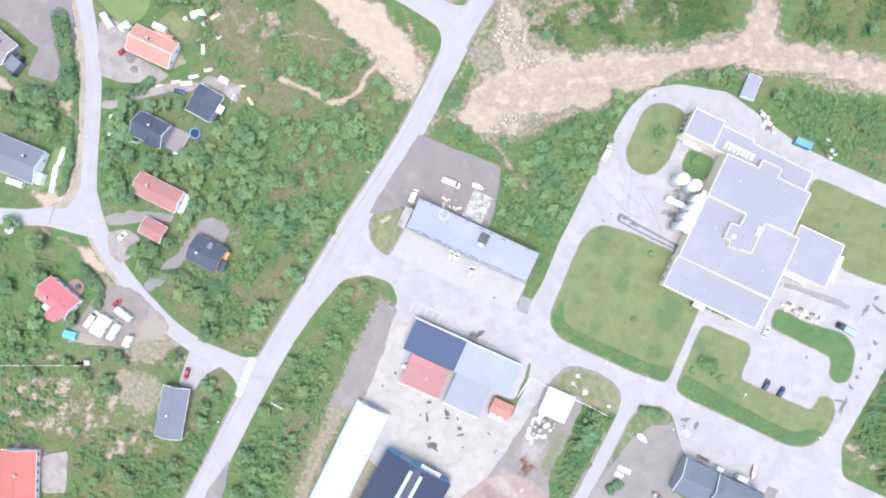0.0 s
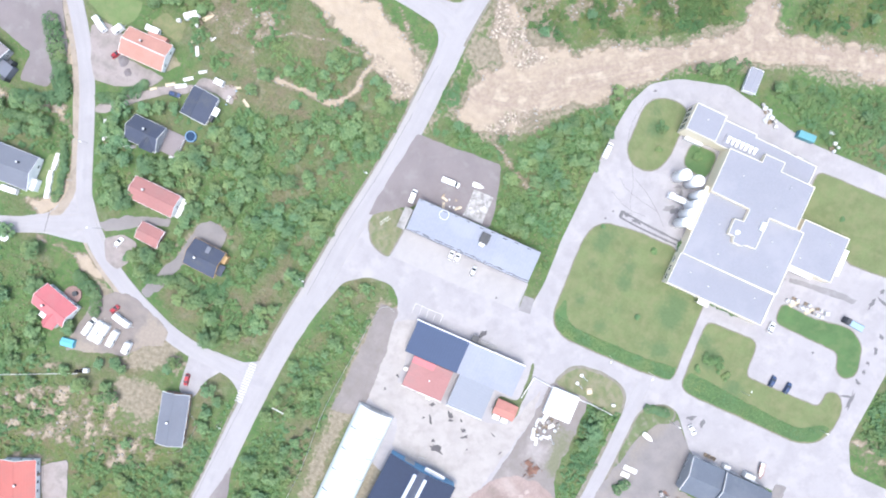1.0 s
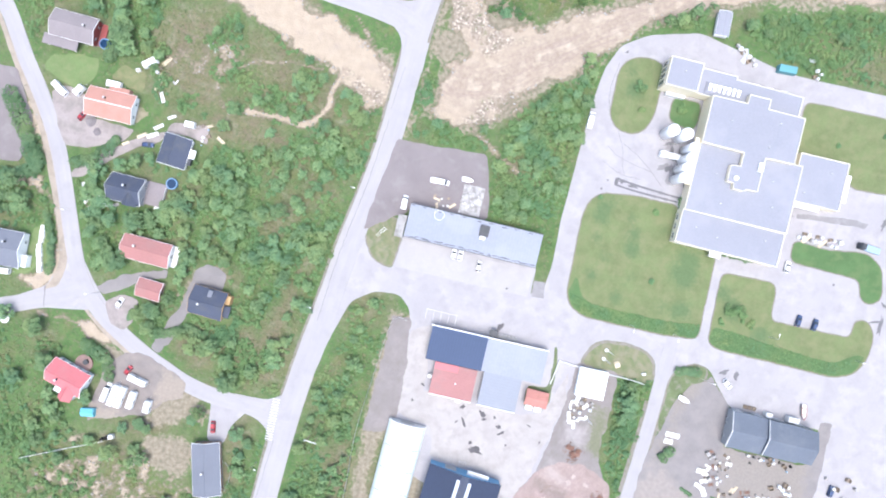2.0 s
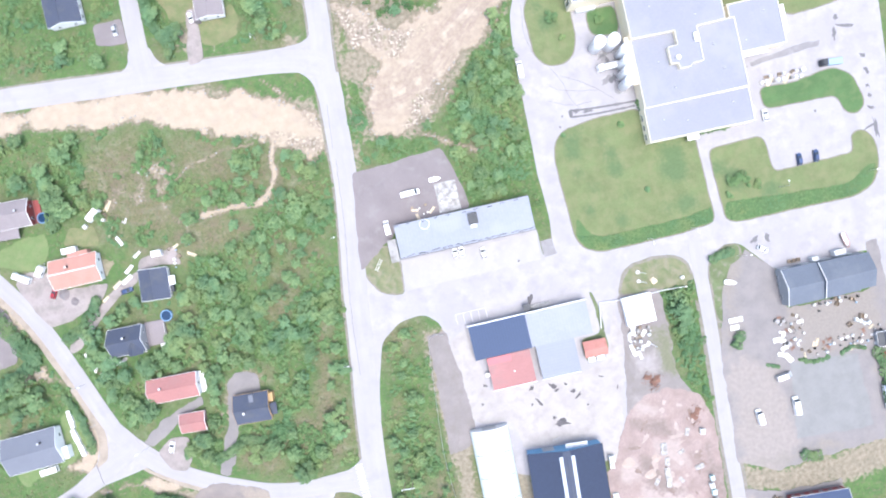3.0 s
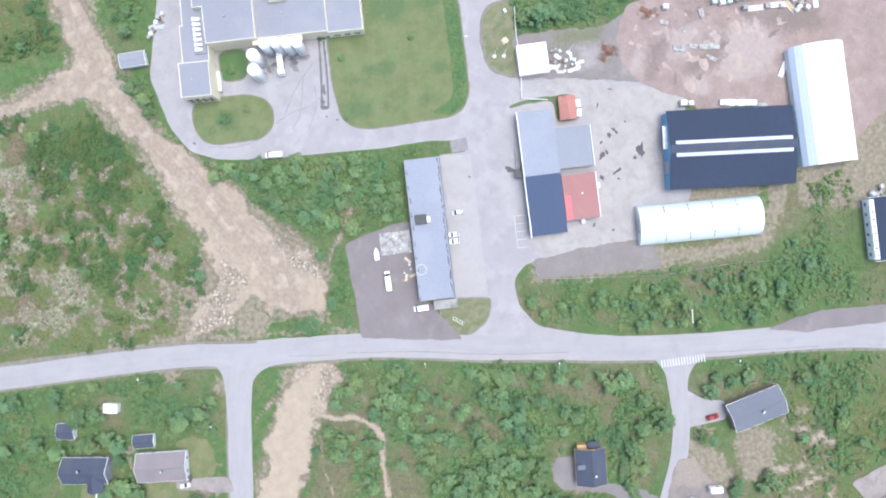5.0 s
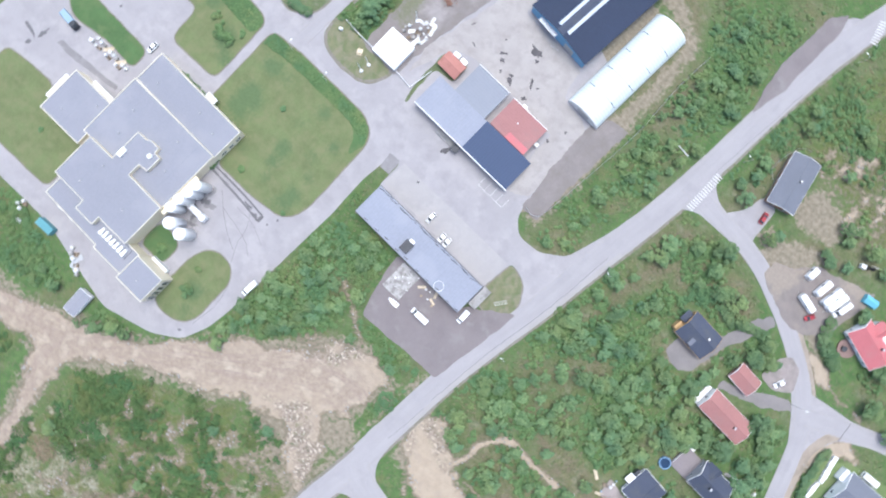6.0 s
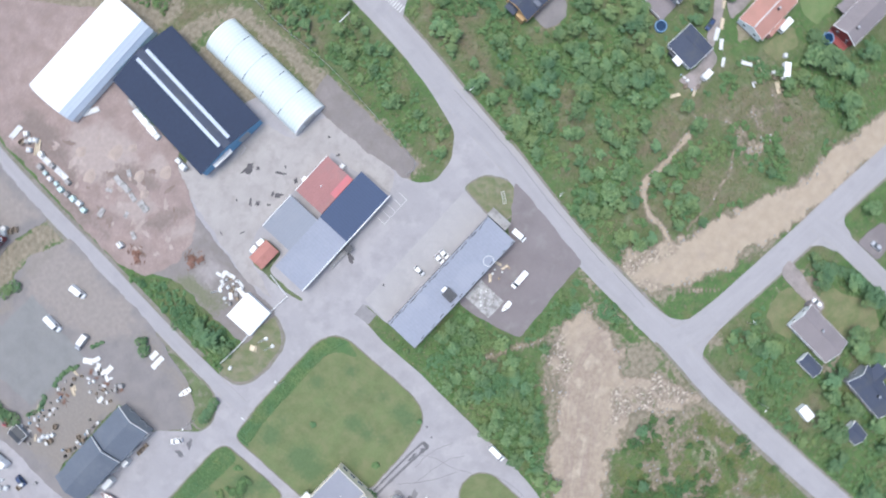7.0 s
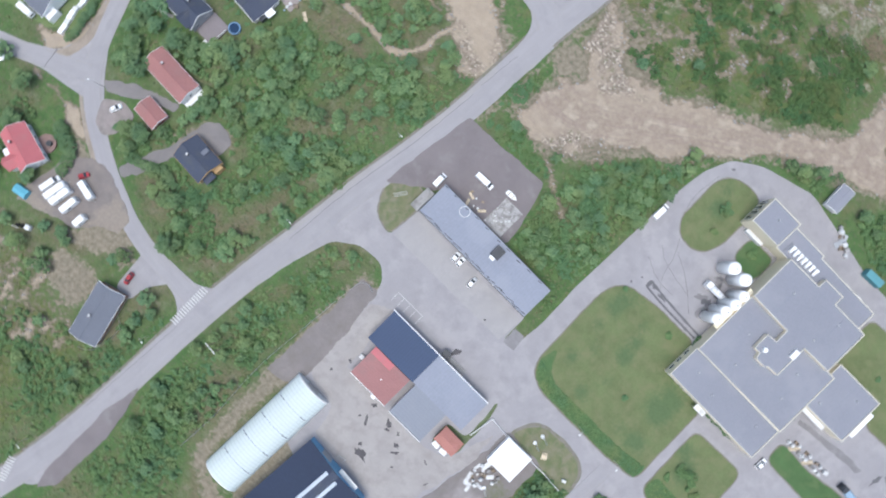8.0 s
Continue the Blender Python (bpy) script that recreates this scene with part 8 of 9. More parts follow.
def pallet_stack(material, label, name="pallet_stack"):
    e = thing(name, 0, 0, 0, label, "building stock", "stock in the yards")
    for k in range(3):
        part("runner", box(1.2, 0.12, 0.0, 0.12, 0, -0.45 + 0.45 * k), WOOD, e)
    part("load", box(1.15, 0.95, 0.12, 1.0, 0, 0, 0.05, taper=0.95), material, e, "wrapped load")
    part("strap", box(1.19, 0.06, 0.14, 1.02, 0, 0.1), DARK, e)
    return e


def plank_pile(material, label):
    e = thing("plank_pile", 0, 0, 0, label, "planks", "stock in the yards")
    r = np.random.default_rng(3)
    for k in range(9):
        part("plank", box(3.2 + r.uniform(-0.5, 0.4), 0.24, 0.02 + 0.09 * (k // 4), 0.1 + 0.09 * (k // 4), r.uniform(-0.2, 0.2), -0.45 + 0.3 * (k % 4), turn=r.uniform(-4, 4)), material, e)
    return e


def barrel(material, label):
    e = thing("barrel", 0, 0, 0, label, "barrel", "stock in the yards")
    part("drum", cylinder(0.32, 0.32, 0.0, 0.9, sides=14), material, e)
    for z in (0.28, 0.6):
        part("hoop", cylinder(0.34, 0.34, z, z + 0.05, sides=14), material, e)
    part("lid", cylinder(0.3, 0.3, 0.9, 0.93, sides=14), material, e)
    return e


def big_bag(label):
    e = thing("big_bag", 0, 0, 0, label, "sack", "stock in the yards")
    part("bag", loft([[(0.5 * k * x, 0.5 * k * y, z) for x, y in ((-1, -0.8), (-0.8, -1), (0.8, -1), (1, -0.8), (1, 0.8), (0.8, 1), (-0.8, 1), (-1, 0.8))] for k, z in ((0.9, 0), (1.1, 0.3), (1.08, 0.75), (0.7, 1.0), (0.3, 1.08))]), WHITE_DIRTY, e)
    for s in (-1, 1):
        part("loop", tube((s * 0.35, -0.2, 1.0), (s * 0.35, 0.2, 1.15), 0.03, 4), CAR_LIGHTBLUE, e)
    return e


def tyre_stack(label):
    e = thing("tyre_stack", 0, 0, 0, label, "tyres", "stock in the yards")
    for k in range(3):
        part("tyre", loft([[(r * math.cos(a), r * math.sin(a), z) for a in np.linspace(0, 2 * math.pi, 15)[:-1]] for r, z in ((0.22, 0.02 + 0.2 * k), (0.4, 0.0 + 0.2 * k), (0.42, 0.1 + 0.2 * k), (0.4, 0.2 + 0.2 * k), (0.22, 0.18 + 0.2 * k))], cap=False), RUBBER, e)
    return e


def sheet_pile(material, label):
    e = thing("sheet_pile", 0, 0, 0, label, "sheets", "stock in the yards")
    r = np.random.default_rng(9)
    for k in range(4):
        part("sheet", box(2.4, 1.2, 0.02 + 0.07 * k, 0.07 + 0.07 * k, r.uniform(-0.2, 0.2), r.uniform(-0.1, 0.1), turn=r.uniform(-8, 8)), material, e)
    return e


def crate(material, label):
    e = thing("crate", 0, 0, 0, label, "crate", "stock in the yards")
    part("base", box(1.3, 1.0, 0.0, 0.12), WOOD, e)
    for s in (-1, 1):
        for k in range(3):
            part("slat", box(1.3, 0.05, 0.16 + 0.26 * k, 0.36 + 0.26 * k, 0, s * 0.48), material, e)
            part("slat", box(0.05, 0.9, 0.16 + 0.26 * k, 0.36 + 0.26 * k, s * 0.63, 0), material, e)
    return e


def steel_scrap(label):
    e = thing("scrap_frame", 0, 0, 0, label, "scrap", "stock in the yards")
    r = np.random.default_rng(12)
    for k in range(8):
        a, b = r.uniform(-1.5, 1.5, 2), r.uniform(-1.5, 1.5, 2)
        part("bar", tube((a[0], a[1], 0.05), (b[0], b[1], r.uniform(0.2, 0.9)), 0.06, 5), RUST, e)
    part("plate", box(1.6, 1.0, 0.02, 0.1, 0.2, -0.3, turn=20), RUST, e)
    return e


STOCK = {
    "white": pallet_stack(WHITE_DIRTY, "pallet with a white wrapped load"),
    "pale": pallet_stack(SLAB_CONC, "pallet with pale concrete blocks"),
    "aqua": pallet_stack(mat("aqua_wrap", (0.47, 0.6, 0.585), 0.5, vary=0.1, scale=0.5), "pallet wrapped in pale green film"),
    "plank": plank_pile(WOOD_PALE, "pile of pale planks"),
    "plank_white": plank_pile(WHITE_DIRTY, "pile of white boards"),
    "barrel": barrel(CAR_LIGHTBLUE, "blue steel barrel among the stock"),
    "dark_barrel": barrel(DARK, "dark steel barrel among the stock"),
    "bag": big_bag("white woven sack of gravel"),
    "tyre": tyre_stack("stack of worn black tyres"),
    "sheet": sheet_pile(WHITE_DIRTY, "pile of pale sheets"),
    "steel": sheet_pile(STEEL, "pile of grey steel sheets"),
    "slab": sheet_pile(SLAB_CONC, "pile of pale concrete slabs"),
    "crate": crate(WOOD, "open slatted wooden crate"),
    "scrap": steel_scrap("heap of rusty bent steel bars"),
}
put_rng = np.random.default_rng(21)


def put(kind, x, y, turn=None, s=1.0, z=0.16):
    t = copy_thing(STOCK[kind], pose(x, y, z, 0, 0, put_rng.uniform(0, 180) if turn is None else turn))
    t.scale = (s, s, s)
    return t


def strew(kinds, poly, n, s=(0.8, 1.4), z=0.16, gap=1.2):
    """Strews stock over an outline with a least distance."""
    p = np.array(poly, float)
    got = []
    for _ in range(n * 30):
        x, y = put_rng.uniform(p[:, 0].min(), p[:, 0].max()), put_rng.uniform(p[:, 1].min(), p[:, 1].max())
        if inside(poly, np.array(x), np.array(y)) and all((x - a) ** 2 + (y - b) ** 2 > gap * gap for a, b in got):
            got.append((x, y))
            put(kinds[len(got) % len(kinds)], x, y, None, put_rng.uniform(*s), z)
        if len(got) >= n:
            return


# stock along the lane in the builders' yard
for k in range(9):
    put(("aqua", "white", "aqua", "pale", "aqua")[k % 5], 75.2 + put_rng.uniform(-0.5, 0.5), -101.2 - 2.6 * k, 88 + put_rng.uniform(-12, 12), put_rng.uniform(1.2, 1.75))
for k in range(4):
    put("plank_white" if k % 2 else "pale", 72.2 + put_rng.uniform(-0.4, 0.4), -111.6 - 3.9 * k, 88 + put_rng.uniform(-4, 4), 1.6)
for kind, x, y in (("white", 71.6, -124.6), ("plank", 71.1, -127.6), ("bag", 69.5, -129.5), ("pale", 71.8, -131.1), ("white", 70.1, -133.2), ("plank_white", 72.4, -136.6), ("bag", 73.4, -128.8), ("crate", 73.2, -132.4), ("bag", 70.6, -130.6)):
    put(kind, x, y, None, 1.5)
for x, y, t, s in ((60.9, -87.8, 86, 1.7), (61.1, -92.5, 80, 1.2), (60.4, -96.5, 88, 1.5), (60.3, -100, 84, 1.4), (72.1, -96.7, 12, 1.3), (70.4, -83.4, 70, 1.1), (66.8, -90, 20, 0.9), (56, -99, 60, 1.0), (65, -100, 120, 0.9)):
    put("slab", x, y, t, s)
put("white", 75.5, -84, 80, 1.8)
for x, y in ((61.9, -63.9), (63.4, -62.6), (60.8, -61.8), (74.9, -76.8), (73.8, -79.2)):
    put("scrap", x, y, None, 1.7)
# beside the tent
strew(["bag", "white", "plank_white", "sheet", "crate", "pale"], [(57.2, -42.6), (66, -42.2), (63.4, -49), (59.5, -54), (56.6, -52)], 22, (0.7, 1.2))
# behind the garage hall
strew(["bag", "pale", "crate", "steel", "sheet", "scrap", "dark_barrel"], [(111, -49.5), (119.5, -49.6), (119, -61), (111, -63)], 30, (0.4, 1.0))
strew(["tyre", "barrel", "pale", "crate", "scrap", "dark_barrel", "plank", "bag", "steel"], [(115.5, -62), (146.5, -60), (147, -66.5), (116, -67)], 46, (0.5, 1.0))
strew(["tyre", "crate", "barrel", "dark_barrel", "white"], [(123.5, -47.6), (141, -47.2), (141, -50.6), (123.5, -50.8)], 14, (0.7, 1.2))
strew(["white", "bag", "crate"], [(134, -55.5), (143, -55.5), (143, -59.5), (134, -59.5)], 7)
strew(["steel", "pale", "sheet"], [(109.5, -50), (113, -50), (113, -66), (109, -68)], 7, (1.0, 1.5))
for k in range(3):
    put("crate", 119.2 + 1.65 * k, -31.0, 84, 1.0, 0.1)
strew(["pale", "white", "crate", "bag"], [(154, -48), (168, -48), (168, -60), (154, -58)], 8)
# along the navy hall
put("white", 41.5, -86.6, 88, 2.1)
put("white", 41.2, -89.2, 86, 1.7)
put("plank_white", 49.6, -122.9, 150, 1.7)
put("slab", 37.8, -114.5, 86, 1.4)
# gardens and the rest
strew(["bag", "white", "crate"], [(96, -112.5), (102, -113), (103, -119), (98, -119)], 7, (1.2, 1.8))
strew(["white", "pale", "bag"], [(2, -148), (6.5, -149), (6.5, -152.5), (2.5, -152)], 4, (1.2, 1.7))
strew(["white", "crate", "plank", "bag", "pale"], [(-136.5, -10), (-126.5, -9), (-126.5, -16), (-136, -17)], 9, (0.7, 1.2), -0.03)
strew(["crate", "barrel", "white", "plank"], [(-99, 22), (-90, 22), (-90, 15), (-98, 14)], 9, (0.7, 1.1), -0.03)
strew(["plank", "crate", "white"], [(-127, 33.5), (-117, 34), (-116, 44), (-126, 44)], 6, (0.8, 1.3), -0.03)
strew(["steel", "white", "crate", "bag"], [(112.5, 98), (116, 95), (118, 90.5), (113.5, 92)], 5, (0.9, 1.3))
strew(["white", "steel", "bag", "pale", "crate"], [(84.5, 96.5), (90, 93.8), (93, 90.2), (88.5, 91.8)], 9, (1.0, 1.5), 0.04)
strew(["crate", "plank", "bag"], [(-9, 13.2), (-2, 13.2), (-3, 17.5), (-9.5, 17)], 8, (0.5, 0.9), 0.14)
for k in range(10):
    put(("bag", "white", "plank", "pale")[k % 4], 123.0 + 1.55 * k, 34.0 - 0.06 * k, None, 1.1, 0.05)
    if k % 3:
        put(("pale", "crate", "bag")[k % 3], 123.4 + 1.6 * k, 35.6, None, 0.9, 0.05)
put("white", 138.2, 35.4, 20, 1.4, 0.05)
put("plank_white", -115.5, 28.1, 118, 1.1, -0.03)
for kind, x, y, t, s in (("plank", -119.4, 12.7, 35, 1.1), ("plank_white", -115.6, 13.8, 30, 1.3), ("plank_white", -114.1, 17.3, 38, 1.1), ("plank_white", -110.3, 21.9, 33, 0.9), ("plank", -118.1, 31.3, 60, 0.8), ("plank", -124.6, 8.6, 35, 0.8)):
    put(kind, x, y, t, s, 0.16 if y < 20 else -0.03)
for kind, x, y, t, s in [('plank_white', -132.5, -14.2, 10, 1.5), ('plank_white', -129.7, -14.5, 35, 1.2), ('plank', -128.6, -17.8, 60, 1.2), ('plank_white', -131.1, -17.6, 20, 0.9), ('plank_white', -135.6, -11.1, 112, 1.3)]:
    put(kind, x, y, t, s, 0.0)
for kind, x, y, t, s in (("plank_white", -129.4, -12.2, 160, 1.3), ("sheet", -127.8, -14.6, 12, 1.2), ("plank_white", -124.8, -15.2, 175, 1.2), ("plank_white", -133.4, -13.2, 105, 1.5), ("slab", -123.0, -14.4, 30, 0.9), ("sheet", -130.6, -14.4, 40, 0.9)):
    put(kind, x, y, t, s, 0.0)
put("white", -104.2, -97.6, 20, 1.7, 0.0)
put("tyre", -106.1, -98.7, 20, 1.7, 0.0)
put("tyre", -107.6, -99.6, 50, 1.5, 0.0)
for x, y in ((-112.4, 34.3), (-90.1, 28.6), (-103, 50.9), (-100.6, 49.3)):
    put("slab", x, y, None, 0.6, -0.05)
    put("plank_white" if y < 40 else "slab", x + 0.8, y + 0.6, None, 0.45, 0.05)
for k in range(3):
    put("sheet", 95.0 + 1.9 * (k % 2), -47.6 - 2.6 * (k // 2), 2, 1.3)
for e in STOCK.values():
    for c in list(e.children_recursive) + [e]:
        bpy.data.objects.remove(c)
for label, points, half, top in (("long row of stacked firewood under white sheeting", [(-147.0, -27.9), (-146.5, -31.0), (-146.3, -34.5)], 0.8, 1.2), ("long row of stacked firewood under white sheeting", [(-146.8, -34.9), (-145.6, -39.6), (-144.2, -45.1)], 0.9, 1.3), ("white sheeting over a long stack beside the hall", [(40.4, -99.4), (39.6, -106), (38.9, -112)], 1.1, 1.6)):
    line = smooth_line(points, 1.6)
    e = thing("covered_stack", 0, 0, 0, label, "stack", "covered stacks")
    for k, (p, q) in enumerate(zip(line, line[1:])):
        d = (q - p).normalized()
        side, w, z = Vector((-d.y, d.x)), half * (0.9 + 0.2 * ((k * 7) % 5) / 5), top * (0.85 + 0.25 * ((k * 3) % 4) / 4)
        part("sheeting", loft([[(c.x - side.x * w, c.y - side.y * w, -0.05), (c.x - side.x * w * 0.95, c.y - side.y * w * 0.95, z * 0.85), (c.x, c.y, z), (c.x + side.x * w * 0.95, c.y + side.y * w * 0.95, z * 0.85), (c.x + side.x * w, c.y + side.y * w, -0.05)]
                               for c in (p + d * 0.06, q - d * 0.02)]), TARP_WHITE if k % 3 else WHITE_DIRTY, e)
e = thing("tarpaulin_shelter", -114.5, -90.8, 10, "cyan tarpaulin shelter in the yard", "shelter")
part("cover", loft([[(x, -1.5, 0.0), (x, -1.5, 1.6), (x, 0, 2.3), (x, 1.5, 1.6), (x, 1.5, 0.0)] for x in (-2.4, 2.4)]), CYAN, e, "cyan tarpaulin")
part("weight", box(0.5, 0.5, 0.0, 0.4, 2.8, 1.2, 0.05), STONE, e)
e = thing("white_shed", -42.6, 123.0, 82, "small white box-shaped shed in the clearing", "shed")
part("wall", box(4.6, 3.0, -0.2, 2.2), WHITE, e)
part("roof", box(4.9, 3.3, 2.2, 2.42, bevel=0.04), WHITE, e)


def pool(x, y, r, label):
    e = thing("garden_pool", x, y, 0, label, "pool", "garden pools")
    ring = [[(rr * math.cos(a), rr * math.sin(a), z) for a in np.linspace(0, 2 * math.pi, 29)[:-1]] for rr, z in ((r, -0.05), (r, 1.0), (r * 0.93, 1.02), (r * 0.92, 0.5))]
    part("wall", loft(ring, cap=False), POOL_BLUE, e, "blue pool wall")
    part("water", cylinder(r * 0.93, r * 0.93, 0.3, 0.82, sides=28), POOL_WATER, e, "still dark blue water")
    part("rim", loft([[(rr * math.cos(a), rr * math.sin(a), z) for a in np.linspace(0, 2 * math.pi, 29)[:-1]] for rr, z in ((r * 1.05, 1.0), (r * 1.05, 1.1), (r * 0.86, 1.1), (r * 0.86, 1.0))], cap=False), POOL_RIM, e, "pale blue rim")
    lad = bmesh.new()
    for s in (-0.2, 0.2):
        tube((r * 1.05, s, 0), (r * 1.0, s, 1.5), 0.03, 4, lad)
    part("ladder", lad, WHITE, e, "white ladder")


pool(-104.3, -1.9, 2.0, "round blue garden pool filled with water")
pool(-140.2, 42.0, 1.9, "round blue garden pool by the hedge")
e = thing("trampoline", -152.6, -64.8, 0, "round white garden trampoline", "trampoline")
part("mat", cylinder(1.6, 1.6, 0.8, 0.84, sides=20), WHITE, e)
for k in range(5):
    part("leg", tube((1.5 * math.cos(k * 1.257), 1.5 * math.sin(k * 1.257), -0.05), (1.5 * math.cos(k * 1.257), 1.5 * math.sin(k * 1.257), 0.8), 0.04), STEEL, e)
for x, y, r, h in ((-139.0, 13.4, 2.1, 1.3), (-135.9, 10.2, 1.5, 0.9)):
    rr = []
    for k, z in ((1, 0), (0.75, 0.4), (0.4, 0.8), (0.08, 1)):
        rr.append([(r * k * (1 + 0.12 * math.sin(3 * a + x)) * math.cos(a), r * k * (1 + 0.1 * math.cos(4 * a)) * math.sin(a), h * z + 0.12) for a in np.linspace(0, 2 * math.pi, 17)[:-1]])
    e = part("gravel_mound", loft(rr), GRAVEL)
    e.location = (x, y, 0)
    tagged(e, "small heap of dark gravel in the yard", "heap", "gravel heaps")
for k, (x, y, r) in enumerate(((54.4, -107, 3.0), (54.5, -95.7, 2.2), (47.4, -90, 2.4), (66, -108, 2.6), (62, -116, 2.0), (49, -104, 1.6), (57.5, -90.5, 1.8))):
    rr = []
    for kk, z in ((1, 0), (0.7, 0.35), (0.35, 0.8), (0.06, 1)):
        rr.append([(r * kk * (1 + 0.18 * math.sin(3 * a + x)) * math.cos(a), r * kk * 0.8 * (1 + 0.15 * math.cos(2 * a + y)) * math.sin(a), 0.5 * z + 0.14) for a in np.linspace(0, 2 * math.pi, 17)[:-1]])
    e = part("sand_mound", loft(rr), HEAP)
    e.location = (x, y, 0)
    tagged(e, "low spread heap of pale sand", "heap", "sand heaps")

# ---- markings, patches, posts and fences ----


def zebra(x, y, turn, n, length, pitch, label):
    e = thing("zebra_crossing", x, y, turn, label, "road marking", kind="structure", z=0.13)
    for k in range(n):
        part("stripe", box(length, pitch * 0.42, 0.0, 0.012, 0, (k - (n - 1) / 2) * pitch), WHITE_LINE, e)


zebra(-48.1, -77.4, 2, 16, 2.7, 1.0, "worn white zebra stripes across the side road")
zebra(-51.5, -158.5, 20, 9, 2.7, 1.0, "worn white zebra stripes across the side road")
e = thing("parking_lines", 3.2, -25.6, 1, "faded white parking bay lines before the shop", "road marking", kind="structure", z=0.04)
part("line", box(11.4, 0.14, 0.0, 0.012, 0, 1.6), WHITE_LINE, e)
for k in range(5):
    part("line", box(0.14, 3.6, 0.0, 0.012, -5.6 + 2.8 * k, -0.25), WHITE_LINE, e)
# tar patches and worn spots on the asphalt
spot = np.random.default_rng(31)


def tar_patch(x, y, rx, ry, material=None, z=0.048, turn=None, label="dark uneven patch in the worn asphalt", name="asphalt_patch"):
    t = spot.uniform(0, 3.14) if turn is None else radians(turn)
    pts = []
    for a in np.linspace(0, 2 * math.pi, 15)[:-1]:
        k = spot.uniform(0.4, 1.25)
        u, v = rx * k * math.cos(a), ry * k * math.sin(a)
        pts.append(Vector((x + u * math.cos(t) - v * math.sin(t), y + u * math.sin(t) + v * math.cos(t))))
    ob = sheet(name, uneven(pts, 0.2, 0.5), z, material or TAR, 0.012)
    tagged(ob, label, "patch", kind="structure")


for x, y, rx, ry in ((26.9, -70.6, 2.9, 1.7), (24.8, -68.2, 0.8, 0.7), (26.6, -56.8, 1.6, 1.1), (27.4, -58.6, 0.9, 0.6), (20.6, -61.7, 2.0, 0.5), (18.8, -56, 1.1, 0.8), (18, -61.9, 0.8, 0.4), (33.4, -60.2, 1.2, 0.8),
                     (34.6, -62.2, 0.6, 1.6), (31.2, -57, 0.7, 0.6), (11, -53.6, 0.8, 0.6), (2.6, -51.4, 0.9, 0.5), (0.2, -58, 0.5, 0.5), (44, -57, 1.2, 0.25), (24.1, -9.9, 0.5, 0.25), (24.7, -24.6, 2.2, 1.1),
                     (37.6, -66, 0.4, 0.5), (49.4, -62.1, 1.0, 0.2), (-0.6, -67.5, 0.4, 0.9)):
    tar_patch(x, y, rx, ry)
for points, width in (([(54, 39.0), (60, 38.3), (66, 37.9), (72, 37.6), (78, 37.4)], 0.8), ([(53.8, 36.6), (60, 36.1), (66, 35.9), (73, 35.8), (77, 35.8)], 0.7), ([(53.8, 39.2), (53.7, 36.4)], 1.0)):
    seam = smooth_line(points, 0.8)
    ragged = [1 + 0.6 * noise.noise(Vector((p.x * 0.9, p.y, 2))) for p in seam]
    across = (1, 0) if len(points) == 2 else (0, 1)
    ob = sheet("asphalt_seam", [p + Vector(across) * width * k / 2 for p, k in zip(seam, ragged)] + [p - Vector(across) * width * k / 2 for p, k in reversed(list(zip(seam, ragged)))], 0.05, ASPHALT_NEW, 0.012)
    tagged(ob, "long darker seam of patched asphalt", "patch", kind="structure")
for x, y, rx, ry in ((56, 38.4, 1.6, 0.8), (60, 37.4, 2.2, 0.7)):
    tar_patch(x, y, rx, ry, ASPHALT_NEW, 0.056, -4)
# smaller dark spots on the asphalt, three of them beside the tanks
for x, y, rx, ry in ((50.5, 37.5, 0.6, 0.5), (49, 34, 0.4, 0.7), (48.2, 90.6, 0.7, 0.4), (46.4, 84.8, 0.5, 0.9), (160.6, 36, 0.9, 1.4), (161, 30.5, 0.8, 1.6), (160.4, 25, 1.0, 0.8), (159.6, 17, 0.6, 2.2), (157.4, 10.4, 0.5, 2.6),
                     (152.3, 45.6, 2.4, 0.9), (154, 51.4, 1.2, 0.9), (156.8, 48, 3.4, 0.6), (160.4, 21.4, 1.0, 0.8), (141.5, 24.8, 1.0, 0.4), (140, 20, 0.5, 0.5), (70.8, 53.6, 1.6, 1.0), (71.5, 47.0, 1.4, 2.2), (69.2, 56, 1.5, 0.8),
                     (109, -20.6, 2.2, 0.9), (113.6, -20.8, 2.2, 0.9)):
    tar_patch(x, y, rx, ry, ASPHALT_NEW)
tar_patch(160.2, 9.5, 4.4, 0.9, ASPHALT_NEW, 0.048, 92)
# scraped pale ground and darker wet ground in the builders' yard
PALE_SOIL = mat("scraped_pale_soil", (0.35, 0.292, 0.262), 0.95, vary=0.22, scale=1.2, fine=5, second=(0.3, 0.242, 0.215), second_at=0.56, soft=0.14, bump=0.5)
WET_SOIL = mat("damp_brown_soil", (0.185, 0.14, 0.122), 0.95, vary=0.25, scale=1.2, fine=5, second=(0.225, 0.175, 0.155), second_at=0.55, soft=0.14, bump=0.5)
yard_floor = [(56, -72), (66, -70), (74, -74), (77, -95), (75, -118), (70, -128), (56, -124), (50, -110), (46, -96), (48, -86)]
laid = 0
for k in range(400):
    x, y = spot.uniform(44, 78), spot.uniform(-128, -70)
    if laid < 44 and depth_in(yard_floor, np.array(x), np.array(y)) > 1.0:
        wet = laid % 3 == 2
        tar_patch(x, y, spot.uniform(1.0, 3.0), spot.uniform(0.5, 1.3), WET_SOIL if wet else PALE_SOIL, 0.158 + 0.0004 * laid, None, "darker damp soil in the builders' yard" if wet else "pale scraped soil in the builders' yard", "soil_patch")
        laid += 1
